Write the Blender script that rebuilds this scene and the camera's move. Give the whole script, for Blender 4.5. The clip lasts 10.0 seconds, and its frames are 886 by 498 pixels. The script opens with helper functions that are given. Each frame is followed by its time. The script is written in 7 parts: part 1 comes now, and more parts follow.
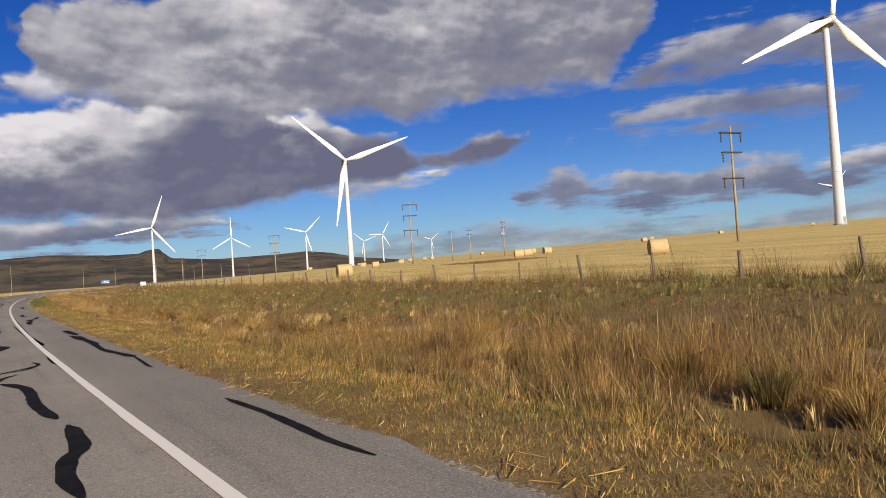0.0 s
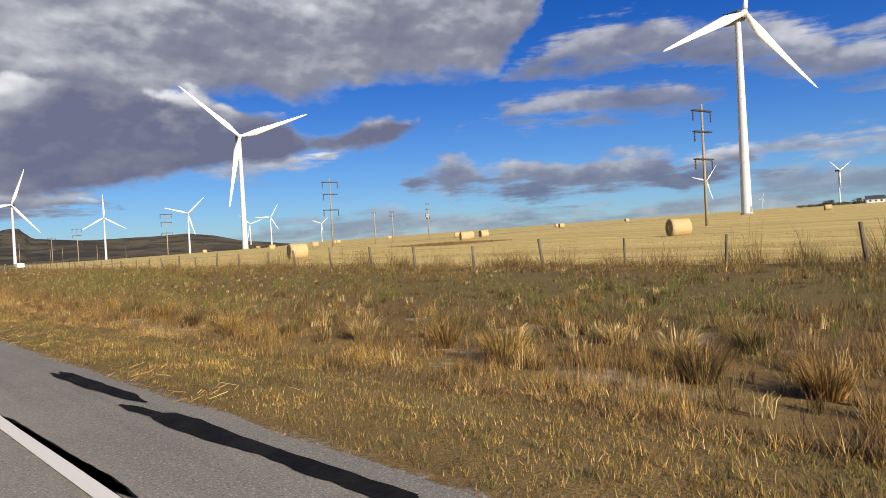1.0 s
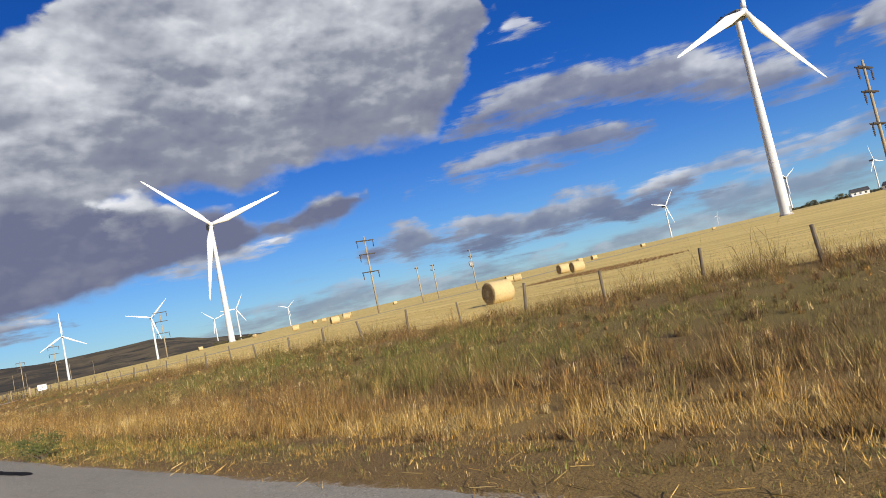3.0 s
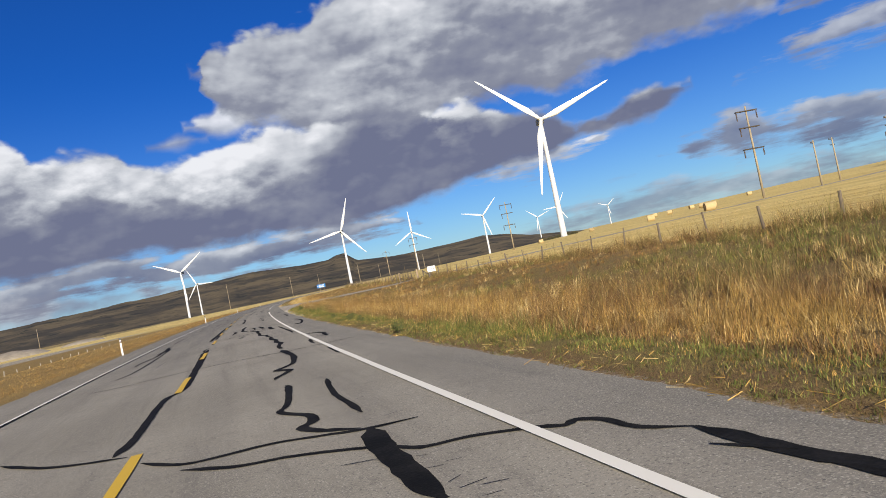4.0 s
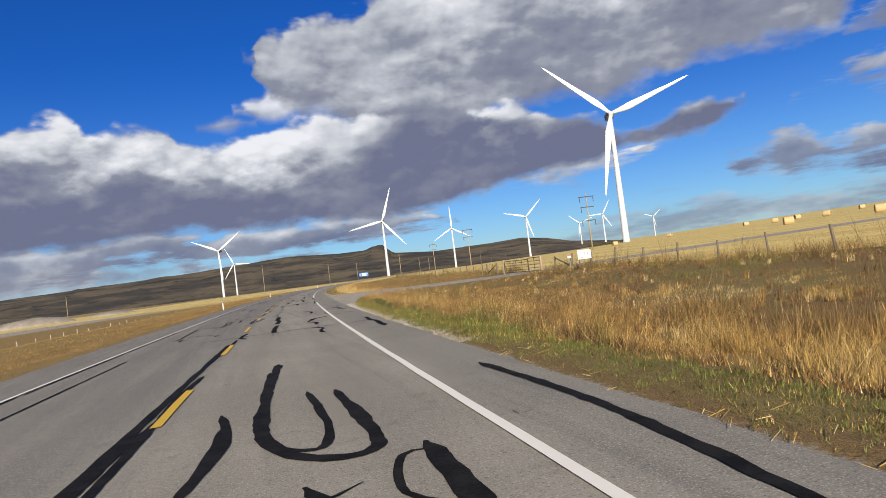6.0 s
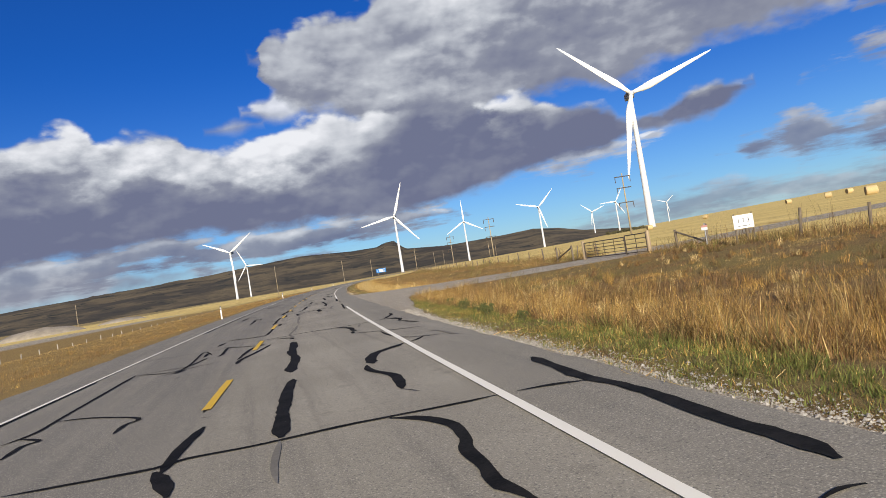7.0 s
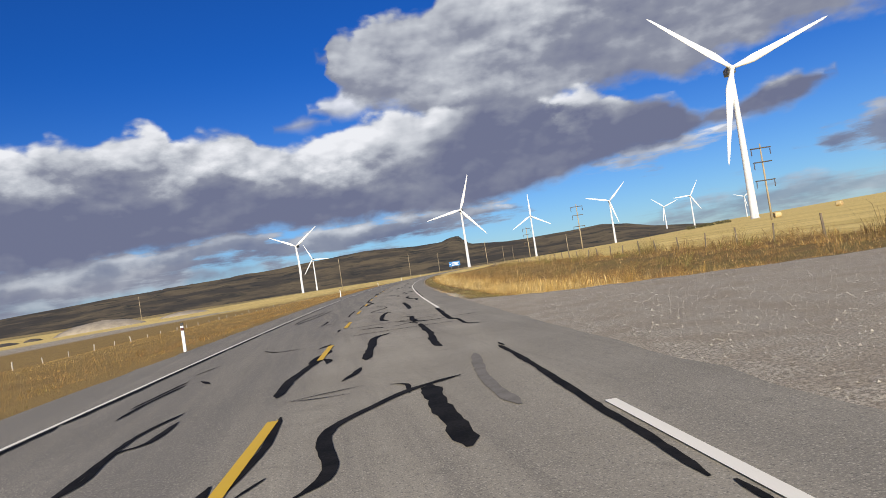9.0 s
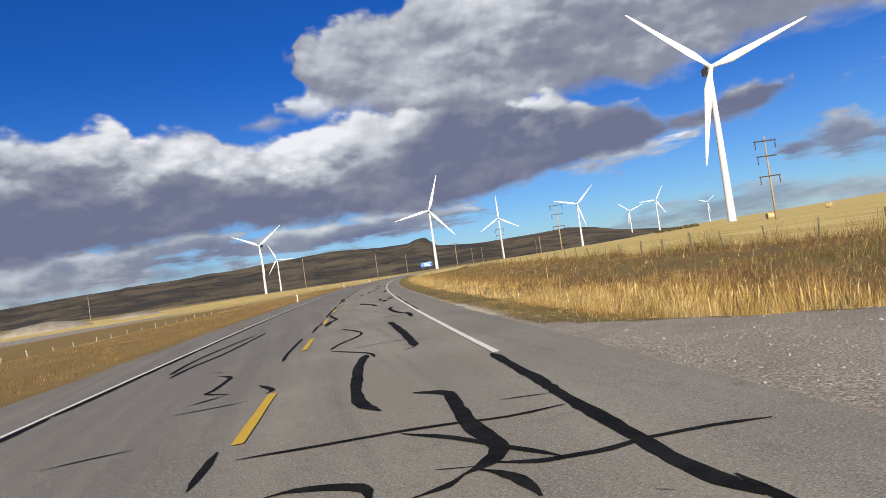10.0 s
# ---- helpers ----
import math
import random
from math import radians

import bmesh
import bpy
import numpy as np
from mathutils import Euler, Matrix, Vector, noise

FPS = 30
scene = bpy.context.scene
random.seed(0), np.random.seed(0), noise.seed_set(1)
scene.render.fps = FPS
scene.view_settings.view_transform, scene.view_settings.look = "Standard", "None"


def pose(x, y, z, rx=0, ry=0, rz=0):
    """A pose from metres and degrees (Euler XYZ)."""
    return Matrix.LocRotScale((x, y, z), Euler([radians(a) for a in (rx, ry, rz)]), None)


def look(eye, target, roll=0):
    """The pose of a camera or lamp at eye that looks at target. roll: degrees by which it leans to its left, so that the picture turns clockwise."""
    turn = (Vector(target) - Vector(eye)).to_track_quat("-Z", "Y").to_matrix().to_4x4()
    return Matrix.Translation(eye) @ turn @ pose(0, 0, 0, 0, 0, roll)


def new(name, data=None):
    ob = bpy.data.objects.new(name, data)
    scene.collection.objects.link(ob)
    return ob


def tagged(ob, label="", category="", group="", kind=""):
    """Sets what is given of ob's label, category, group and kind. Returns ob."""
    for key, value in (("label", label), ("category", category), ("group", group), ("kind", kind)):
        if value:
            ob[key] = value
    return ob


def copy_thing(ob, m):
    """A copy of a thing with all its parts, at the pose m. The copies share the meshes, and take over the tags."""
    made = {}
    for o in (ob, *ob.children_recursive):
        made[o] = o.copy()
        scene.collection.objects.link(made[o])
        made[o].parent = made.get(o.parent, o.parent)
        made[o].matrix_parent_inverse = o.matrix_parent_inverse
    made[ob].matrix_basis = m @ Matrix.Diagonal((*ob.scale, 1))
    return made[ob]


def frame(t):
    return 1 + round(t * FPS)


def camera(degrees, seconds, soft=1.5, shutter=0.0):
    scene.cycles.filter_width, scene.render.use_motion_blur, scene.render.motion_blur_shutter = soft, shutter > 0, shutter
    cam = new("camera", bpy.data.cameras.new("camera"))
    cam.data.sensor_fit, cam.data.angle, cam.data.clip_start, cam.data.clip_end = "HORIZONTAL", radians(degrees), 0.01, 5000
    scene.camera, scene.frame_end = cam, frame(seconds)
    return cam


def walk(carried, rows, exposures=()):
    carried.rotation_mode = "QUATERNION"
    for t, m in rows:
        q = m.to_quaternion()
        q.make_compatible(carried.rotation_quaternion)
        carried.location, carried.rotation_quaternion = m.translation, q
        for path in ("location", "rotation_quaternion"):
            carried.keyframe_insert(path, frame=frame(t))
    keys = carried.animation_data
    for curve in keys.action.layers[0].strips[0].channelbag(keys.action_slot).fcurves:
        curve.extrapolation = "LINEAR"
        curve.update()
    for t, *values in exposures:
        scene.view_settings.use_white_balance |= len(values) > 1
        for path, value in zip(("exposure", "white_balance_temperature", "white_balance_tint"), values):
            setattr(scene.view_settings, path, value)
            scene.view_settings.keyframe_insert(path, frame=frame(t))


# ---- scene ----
# ---- camera: a car in the right-hand lane, filmed from the passenger side ----
cam = camera(66.5, 10.0, 0.9)
# seconds, place, turn (degrees about x, y, z)
ROWS = [
    (0.0, -0.00, 0.00, 1.47, 91.12, 3.84, -34.11),
    (0.5, -0.22, 8.10, 1.51, 90.38, 4.31, -27.26),
    (1.0, -0.24, 16.12, 1.49, 89.32, 3.08, -43.53),
    (1.5, -0.52, 24.05, 1.50, 94.01, 6.44, -64.18),
    (2.0, -0.84, 31.89, 1.50, 94.29, 8.10, -71.63),
    (2.2, -1.11, 35.16, 1.51, 94.60, 9.21, -74.11),
    (3.3, -0.99, 52.99, 1.50, 92.97, 13.15, -34.20),
    (3.5, -0.74, 56.62, 1.51, 91.74, 13.58, -28.76),
    (4.0, -0.56, 65.54, 1.50, 91.28, 11.59, -19.53),
    (4.5, -0.27, 73.72, 1.51, 91.82, 10.42, -17.80),
    (5.0, -0.00, 81.78, 1.49, 92.25, 7.20, -17.94),
    (5.5, 0.38, 90.18, 1.48, 92.03, 8.38, -15.02),
    (5.7, 0.70, 93.63, 1.51, 91.68, 6.94, -16.40),
    (6.8, 1.75, 112.61, 1.50, 91.44, 8.44, -16.74),
    (7.0, 1.94, 115.88, 1.51, 91.28, 9.18, -15.54),
    (7.5, 2.50, 123.73, 1.49, 90.33, 7.81, -15.80),
    (8.0, 3.03, 131.74, 1.48, 90.45, 8.76, -16.45),
    (8.5, 3.58, 139.90, 1.50, 91.39, 9.06, -15.06),
    (9.0, 4.12, 148.19, 1.49, 91.75, 8.68, -10.10),
    (9.5, 4.76, 156.33, 1.51, 91.50, 8.06, -11.55),
    (9.8, 5.11, 161.17, 1.49, 91.45, 8.49, -12.44),
    (10.0, 5.36, 164.40, 1.51, 91.48, 8.16, -12.98),
]
walk(cam, [(t, pose(x, y, z, rx, ry, rz)) for t, x, y, z, rx, ry, rz in ROWS],
     [(0.0, 0.24, 6850, 16), (0.5, 0.37, 6750, 14), (1.0, 0.40, 6600, 12), (1.7, 0.38, 6500, 10), (2.2, 0.41, 6500, 10), (3.3, 0.45, 6500, 10), (10.0, 0.46, 6500, 10)])

# ---- small node helpers ----
def setup(nt):
    nt.nodes.clear()
    return nt.nodes, nt.links


def put(nt, kind, **values):
    n = nt.nodes.new(kind)
    for k, v in values.items():
        if k == "op":
            n.operation = v
        elif k == "blend":
            n.blend_type = v
    return n


def feed(nt, socket, v):
    if isinstance(v, bpy.types.NodeSocket):
        nt.links.new(v, socket)
    else:
        socket.default_value = v


def calc(nt, op, a, b=0.0, c=0.0, clamp=False):
    n = nt.nodes.new("ShaderNodeMath")
    n.operation, n.use_clamp = op, clamp
    feed(nt, n.inputs[0], a)
    feed(nt, n.inputs[1], b)
    if op in ("MULTIPLY_ADD", "SMOOTH_MAX", "SMOOTH_MIN"):
        feed(nt, n.inputs[2], c)
    return n.outputs[0]


def ramp01(nt, v, lo, hi, a=0.0, b=1.0):
    n = nt.nodes.new("ShaderNodeMapRange")
    n.interpolation_type = "SMOOTHSTEP"
    for i, q in zip((0, 1, 2, 3, 4), (v, lo, hi, a, b)):
        feed(nt, n.inputs[i], q)
    return n.outputs[0]


def blend(nt, f, a, b, mode="MIX"):
    n = nt.nodes.new("ShaderNodeMix")
    n.data_type, n.blend_type = "RGBA", mode
    feed(nt, n.inputs[0], f)
    for s, v in ((n.inputs[6], a), (n.inputs[7], b)):
        feed(nt, s, v if isinstance(v, bpy.types.NodeSocket) else (*v, 1) if len(v) == 3 else v)
    return n.outputs[2]


def xyz(nt, x, y, z):
    n = nt.nodes.new("ShaderNodeCombineXYZ")
    for i, q in enumerate((x, y, z)):
        feed(nt, n.inputs[i], q)
    return n.outputs[0]


def fbm(nt, vec, scale, detail=4.0, rough=0.55, distort=0.0):
    n = nt.nodes.new("ShaderNodeTexNoise")
    feed(nt, n.inputs["Vector"], vec)
    n.inputs["Scale"].default_value, n.inputs["Detail"].default_value = scale, detail
    n.inputs["Roughness"].default_value, n.inputs["Distortion"].default_value = rough, distort
    return n.outputs[0]


# ---- light: a low autumn sun from behind, a blue sky with cumulus banks ----
SUN_AZ, SUN_EL = 193.0, 24.0          # clockwise from +y, degrees
sun_from = Vector((math.sin(radians(SUN_AZ)) * math.cos(radians(SUN_EL)), math.cos(radians(SUN_AZ)) * math.cos(radians(SUN_EL)), math.sin(radians(SUN_EL))))
sun = new("sun", bpy.data.lights.new("sun", "SUN"))
sun.data.energy, sun.data.angle, sun.data.color = 5.1, radians(0.6), (1.0, 0.90, 0.72)
sun.matrix_world = look(sun_from * 50, (0, 0, 0))

# cloud masses, far ones first: (azimuth, base, top) along each, in degrees; then tone at the base and at the
# top (0 white, 1 slate), the height share where the light crown begins, softness of the rim, cover, raggedness
CLOUDS = [
    ([(-60, 0.0, 2.6), (-25, 0.2, 3.4), (-15, 0.8, 3.8), (-9, 1.6, 3.6), (-4, 2.2, 3.2), (0, 2.6, 2.6)], 0.72, 0.30, 0.6, 1.4, 0.85, 1.7),
    ([(-60, 0.8, 4.2), (-20, 1.4, 4.8), (-16, 2.0, 5.6), (-13, 2.2, 5.0), (-9.4, 2.8, 5.8), (-6.4, 3.0, 6.1), (-4, 2.6, 5.4), (-0.7, 2.4, 5.7), (4.7, 2.6, 5.2), (9.6, 3.3, 5.5), (14, 3.2, 5.3), (17.4, 4.2, 4.2)], 0.80, 0.24, 0.60, 1.0, 0.95, 1.5),
    ([(22, 0.4, 0.4), (30, 0.0, 2.2), (38, 0.0, 3.2), (48, 0.0, 2.7), (60, 0.2, 2.3), (72, 1.0, 4.4), (80, 1.8, 4.2), (90, 1.9, 3.5), (97, 2.2, 2.2)], 0.66, 0.42, 0.75, 1.6, 0.72, 1.2),
    ([(64, 4.9, 5.0), (68.5, 4.9, 6.5), (73, 4.8, 6.4), (78, 5.4, 6.6), (84, 6.5, 7.1), (89, 7.6, 7.6)], 0.55, 0.25, 0.6, 1.0, 0.75, 0.9),
    ([(39.6, 5.0, 5.0), (41, 4.2, 6.3), (43, 4.0, 7.1), (45.5, 3.8, 7.1), (46.5, 3.7, 6.3), (49, 3.4, 6.2), (54, 3.2, 5.9), (57.7, 3.1, 6.6), (61.9, 3.2, 6.8), (64, 3.3, 5.5), (68, 3.8, 6.0), (72, 4.8, 4.8)], 0.95, 0.42, 0.7, 1.2, 0.9, 1.5),
    ([(46.2, 9.9, 9.9), (48, 9.6, 10.5), (50.7, 9.4, 11.2), (54, 9.5, 11.8), (57, 9.4, 12.1), (60, 9.4, 11.9), (64.3, 9.7, 11.3), (66, 10.4, 10.4)], 0.78, 0.38, 0.55, 1.1, 0.88, 1.0),
    ([(50.2, 13.7, 13.7), (52, 13.2, 15.2), (54.3, 12.9, 16.2), (58, 13.0, 16.9), (61, 13.1, 17.3), (65, 12.8, 16.1), (69.8, 11.2, 15.4), (73, 10.2, 14.2), (76, 9.9, 13.0), (79.5, 10.0, 10.6), (80.5, 10.2, 10.2)], 0.8, 0.36, 0.55, 1.2, 0.92, 1.2),
    ([(73.5, 13.2, 13.2), (77, 13.0, 14.2), (81, 13.4, 14.5), (82.5, 14.2, 14.2)], 0.5, 0.35, 0.5, 1.2, 0.7, 0.8),
    ([(81, 12.3, 12.3), (82.2, 12.0, 13.6), (84, 11.6, 14.5), (87, 12.0, 14.8), (90, 12.2, 14.8), (92.6, 14.0, 14.5), (93.5, 14.4, 14.4)], 0.65, 0.30, 0.5, 1.0, 0.92, 0.9),
    ([(88, 11.2, 11.2), (90.9, 10.0, 11.4), (94.8, 10.4, 11.5), (98, 11.3, 11.7), (99, 11.6, 11.6)], 0.55, 0.28, 0.5, 1.0, 0.85, 0.8),
    ([(95, 9.3, 9.3), (98.6, 8.4, 10.0), (103.3, 7.0, 10.3), (106.5, 7.4, 10.1), (112, 7.2, 9.4), (118, 8.4, 8.4)], 0.75, 0.34, 0.55, 1.0, 0.92, 1.0),
    ([(98.8, 16.8, 16.8), (100.7, 15.4, 18.9), (104.5, 14.2, 20.5), (108, 15.6, 20.5), (114, 17, 19.5), (117, 18, 18)], 0.50, 0.15, 0.4, 1.2, 0.85, 1.2),
    ([(99.8, 13.6, 13.6), (101, 13.0, 14.2), (103, 13.0, 14.2), (104, 13.6, 13.6)], 0.45, 0.25, 0.5, 0.9, 0.75, 0.7),
    ([(59.5, 24.6, 24.6), (63, 23.6, 25.6), (67.4, 22.8, 25.2), (70, 24.2, 24.2)], 0.45, 0.30, 0.5, 1.4, 0.55, 1.2),
    ([(55.8, 20.6, 20.6), (57.5, 20.1, 21.2), (59.6, 20.2, 20.2)], 0.45, 0.25, 0.5, 0.9, 0.8, 0.6),
    ([(23.4, 6.8, 6.8), (25, 6.3, 7.4), (28, 5.9, 8.2), (31, 6.5, 8.2), (34, 7.6, 7.6)], 0.55, 0.12, 0.4, 0.9, 0.9, 0.8),
    ([(-1.4, 13.5, 13.5), (0.2, 13.2, 14.0), (1.8, 13.8, 13.8)], 0.4, 0.20, 0.5, 0.8, 0.75, 0.6),
    ([(1.6, 14.6, 14.6), (3.2, 14.0, 15.4), (4.6, 14.1, 16.3), (6.2, 14.8, 14.8)], 0.35, 0.12, 0.4, 0.7, 0.9, 0.8),
    # the high mass over the road, and the long bank under it
    ([(2.9, 18.6, 18.8), (3.6, 16.8, 20.2), (4.7, 15.2, 20.5), (6.6, 14.2, 20.9), (8.5, 13.5, 21.2), (11, 12.6, 21.6), (14, 10.4, 23.0), (20, 10.8, 27), (22.4, 13.0, 28), (25.7, 12.6, 30), (29.9, 12.5, 32), (32.3, 11.9, 32), (34.7, 13.0, 32), (38.7, 13.6, 32), (43.5, 13.9, 31), (47.2, 13.5, 30), (49.6, 14.6, 29), (52, 17.4, 28), (54.6, 21.4, 24), (55.4, 22.6, 22.6)], 0.74, 0.34, 0.36, 1.0, 1.0, 1.7),
    ([(-70, 2.6, 9), (-35, 3.6, 12), (-20, 4.0, 13.4), (-16.9, 4.6, 13.3), (-14.3, 5.0, 13.9), (-11.9, 5.1, 14.6), (-10, 5.2, 13.4), (-7.1, 5.3, 13.8), (-5.3, 5.4, 14.0), (-3.3, 5.4, 12.7), (-0.3, 5.3, 12.0), (3.1, 5.2, 12.7), (7, 5.0, 13.4), (11, 4.9, 13.5), (15, 5.0, 13.4), (19.4, 5.7, 12.6), (24, 6.9, 12.8), (27, 7.1, 11.6), (30.8, 7.4, 10.4), (33, 7.9, 9.4), (35.5, 7.9, 9.7), (38.8, 8.3, 10.8), (40.4, 9.0, 10.2), (41.4, 9.8, 9.8)], 1.0, 0.12, 0.72, 0.8, 1.0, 1.25),
    # out of view
    ([(125, 6, 6), (140, 5, 12), (160, 6, 13), (175, 9, 9)], 0.5, 0.2, 0.5, 1.2, 0.9, 1.5),
    ([(-170, 9, 9), (-150, 8, 15), (-120, 8, 16), (-105, 11, 11)], 0.5, 0.2, 0.5, 1.2, 0.9, 1.5),
]
# where the bank's white crown gives way to its shaded middle: (azimuth, share of height added to the crown's start)
CROWN = [(-60, 0.16), (-20, 0.10), (-14, 0.04), (-8, 0.02), (-1, -0.04), (4, -0.12), (8, -0.10), (11, 0.02), (13.5, 0.22), (16.5, 0.45), (19.8, 0.50), (21.8, 0.16), (25.4, 0.06), (28, 0.32), (33, 0.42), (38, 0.22), (42, 0.3)]


def profile(nt, x, points, lo, hi):
    """A smooth curve through (x, y) points, its values between lo and hi."""
    n = nt.nodes.new("ShaderNodeFloatCurve")
    x0, x1 = points[0][0], points[-1][0]
    feed(nt, n.inputs["Value"], calc(nt, "MULTIPLY", calc(nt, "SUBTRACT", x, x0), 1 / (x1 - x0), clamp=True))
    c = n.mapping.curves[0]
    while len(c.points) < len(points):
        c.points.new(0.5, 0.5)
    for p, (a, b) in zip(c.points, points):
        p.location = ((a - x0) / (x1 - x0), (b - lo) / (hi - lo))
        p.handle_type = "AUTO_CLAMPED"
    n.mapping.update()
    return calc(nt, "MULTIPLY_ADD", n.outputs[0], hi - lo, lo)


def billow_group():
    """Heaped, cauliflower-like relief in degrees of the sky, and two noises that bend the rims."""
    g = bpy.data.node_groups.new("billows", "ShaderNodeTree")
    for name in ("Az", "El"):
        g.interface.new_socket(name, in_out="INPUT", socket_type="NodeSocketFloat")
    for name in ("Heap", "BendAz", "BendEl", "Broad", "Streak"):
        g.interface.new_socket(name, in_out="OUTPUT", socket_type="NodeSocketFloat")
    gi, go = g.nodes.new("NodeGroupInput"), g.nodes.new("NodeGroupOutput")
    az, el = gi.outputs[0], gi.outputs[1]

    def at(sa, se, seed):
        return xyz(g, calc(g, "MULTIPLY", az, sa), calc(g, "MULTIPLY", el, se), seed)
    broad = fbm(g, at(0.13, 0.24, 3.1), 1.0, 2.0, 0.5)
    bend_a = fbm(g, at(0.30, 0.50, 7.7), 1.0, 6.0, 0.52)
    bend_e = fbm(g, at(0.28, 0.50, 21.3), 1.0, 6.0, 0.54)
    streak = fbm(g, at(0.16, 0.95, 33.0), 1.0, 6.0, 0.62)
    wob = calc(g, "MULTIPLY", calc(g, "SUBTRACT", bend_a, 0.5), 1.1)
    heaps = None
    for size, weight in ((0.26, 1.1), (0.62, 0.45), (1.5, 0.16)):
        v = g.nodes.new("ShaderNodeTexVoronoi")
        v.feature = "SMOOTH_F1"
        feed(g, v.inputs["Vector"], xyz(g, calc(g, "ADD", calc(g, "MULTIPLY", az, size), wob), calc(g, "ADD", calc(g, "MULTIPLY", el, size * 1.5), wob), size * 9))
        v.inputs["Scale"].default_value, v.inputs["Smoothness"].default_value = 1.0, 0.25
        h = calc(g, "MULTIPLY", calc(g, "SUBTRACT", 0.42, v.outputs["Distance"]), weight)
        heaps = h if heaps is None else calc(g, "ADD", heaps, h)
    for i, o in enumerate((heaps, calc(g, "SUBTRACT", bend_a, 0.5), calc(g, "SUBTRACT", bend_e, 0.5), calc(g, "SUBTRACT", broad, 0.5), calc(g, "SUBTRACT", streak, 0.5))):
        g.links.new(o, go.inputs[i])
    return g


def make_world():
    world = bpy.data.worlds.new("sky")
    scene.world = world
    world.use_nodes = True
    nt = world.node_tree
    nodes, links = setup(nt)
    out = nodes.new("ShaderNodeOutputWorld")
    sky = nodes.new("ShaderNodeTexSky")
    sky.sky_type, sky.sun_disc = "NISHITA", False
    sky.sun_elevation, sky.sun_rotation = radians(SUN_EL), radians(SUN_AZ)
    sky.air_density, sky.dust_density, sky.ozone_density = 1.0, 0.1, 4.0
    bg = nodes.new("ShaderNodeBackground")
    co = nodes.new("ShaderNodeTexCoord")
    sep = nodes.new("ShaderNodeSeparateXYZ")
    links.new(co.outputs["Generated"], sep.inputs[0])
    az = calc(nt, "MULTIPLY", calc(nt, "ARCTAN2", sep.outputs[0], sep.outputs[1]), 57.2958)
    el = calc(nt, "MULTIPLY", calc(nt, "ARCSINE", sep.outputs[2]), 57.2958)
    tint = blend(nt, ramp01(nt, el, -2.0, 20.0), (0.66, 0.95, 1.34), (0.115, 0.53, 1.28))
    links.new(blend(nt, 1.0, sky.outputs[0], tint, "MULTIPLY"), bg.inputs[0])
    # the sky square to the sun is not as deep as the model has it
    links.new(ramp01(nt, az, 25.0, 85.0, 0.054, 0.069), bg.inputs[1])
    group = billow_group()

    def billows(da, de):
        n = nodes.new("ShaderNodeGroup")
        n.node_tree = group
        links.new(calc(nt, "ADD", az, da), n.inputs[0])
        links.new(calc(nt, "ADD", el, de), n.inputs[1])
        return n.outputs
    heap, bend_a, bend_e, broad, streak = billows(0.0, 0.0)
    heap_up = billows(-0.25, 0.55)[0]
    # the side of each heap that looks up to the light is brighter
    relief = calc(nt, "MULTIPLY", calc(nt, "SUBTRACT", heap_up, heap), 0.30)
    relief = calc(nt, "ADD", relief, calc(nt, "MULTIPLY", calc(nt, "MULTIPLY_ADD", streak, 0.45, calc(nt, "MULTIPLY_ADD", broad, 2.4, calc(nt, "MULTIPLY", bend_a, 0.8))), 0.42))
    cover, tone = 0.0, 0.5
    crown_shift = profile(nt, calc(nt, "MULTIPLY_ADD", bend_e, 6.0, az), CROWN, -0.3, 1.0)
    for points, low, high, crown, soft, most, ragged in CLOUDS:
        a = calc(nt, "MULTIPLY_ADD", bend_a, 2.2 * ragged, az)
        b = profile(nt, a, [(p[0], p[1]) for p in points], -1.0, 34.0)
        t = profile(nt, a, [(p[0], p[2]) for p in points], -1.0, 34.0)
        # crisp heaped crowns, ragged level bases
        top = calc(nt, "MULTIPLY_ADD", heap, 0.95 * ragged, calc(nt, "SUBTRACT", t, el))
        top = calc(nt, "MULTIPLY_ADD", bend_e, 1.1 * ragged, top)
        base = calc(nt, "MULTIPLY_ADD", bend_e, 1.9 * ragged, calc(nt, "SUBTRACT", el, b))
        sides = calc(nt, "MULTIPLY", calc(nt, "MINIMUM", calc(nt, "SUBTRACT", az, points[0][0] - 0.6), calc(nt, "SUBTRACT", points[-1][0] + 0.6, az)), 1.2)
        body = calc(nt, "ADD", calc(nt, "MINIMUM", calc(nt, "MINIMUM", top, calc(nt, "MULTIPLY", base, 0.7)), sides), 0.42)
        if soft >= 0.9 and ragged < 1.65:      # the thin clouds are drawn out and torn by the wind
            body = calc(nt, "MULTIPLY_ADD", streak, 4.2, body)
        c = calc(nt, "MULTIPLY", ramp01(nt, body, 0.0, soft), most)
        share = calc(nt, "DIVIDE", calc(nt, "SUBTRACT", el, b), calc(nt, "MAXIMUM", calc(nt, "SUBTRACT", t, b), 0.3))
        start = crown
        if low == 1.0:
            share, start = calc(nt, "SUBTRACT", share, crown_shift), crown - 0.12
        share = calc(nt, "MULTIPLY_ADD", bend_e, 0.9, share)
        own = ramp01(nt, share, start - 0.34, start + 0.34, low, high)
        tone = calc(nt, "ADD", calc(nt, "MULTIPLY", own, c), calc(nt, "MULTIPLY", tone, calc(nt, "SUBTRACT", 1.0, c)))
        cover = calc(nt, "SUBTRACT", 1.0, calc(nt, "MULTIPLY", calc(nt, "SUBTRACT", 1.0, cover), calc(nt, "SUBTRACT", 1.0, c)))
    tone = calc(nt, "ADD", tone, relief, clamp=True)
    cr = nodes.new("ShaderNodeValToRGB")
    e = cr.color_ramp.elements
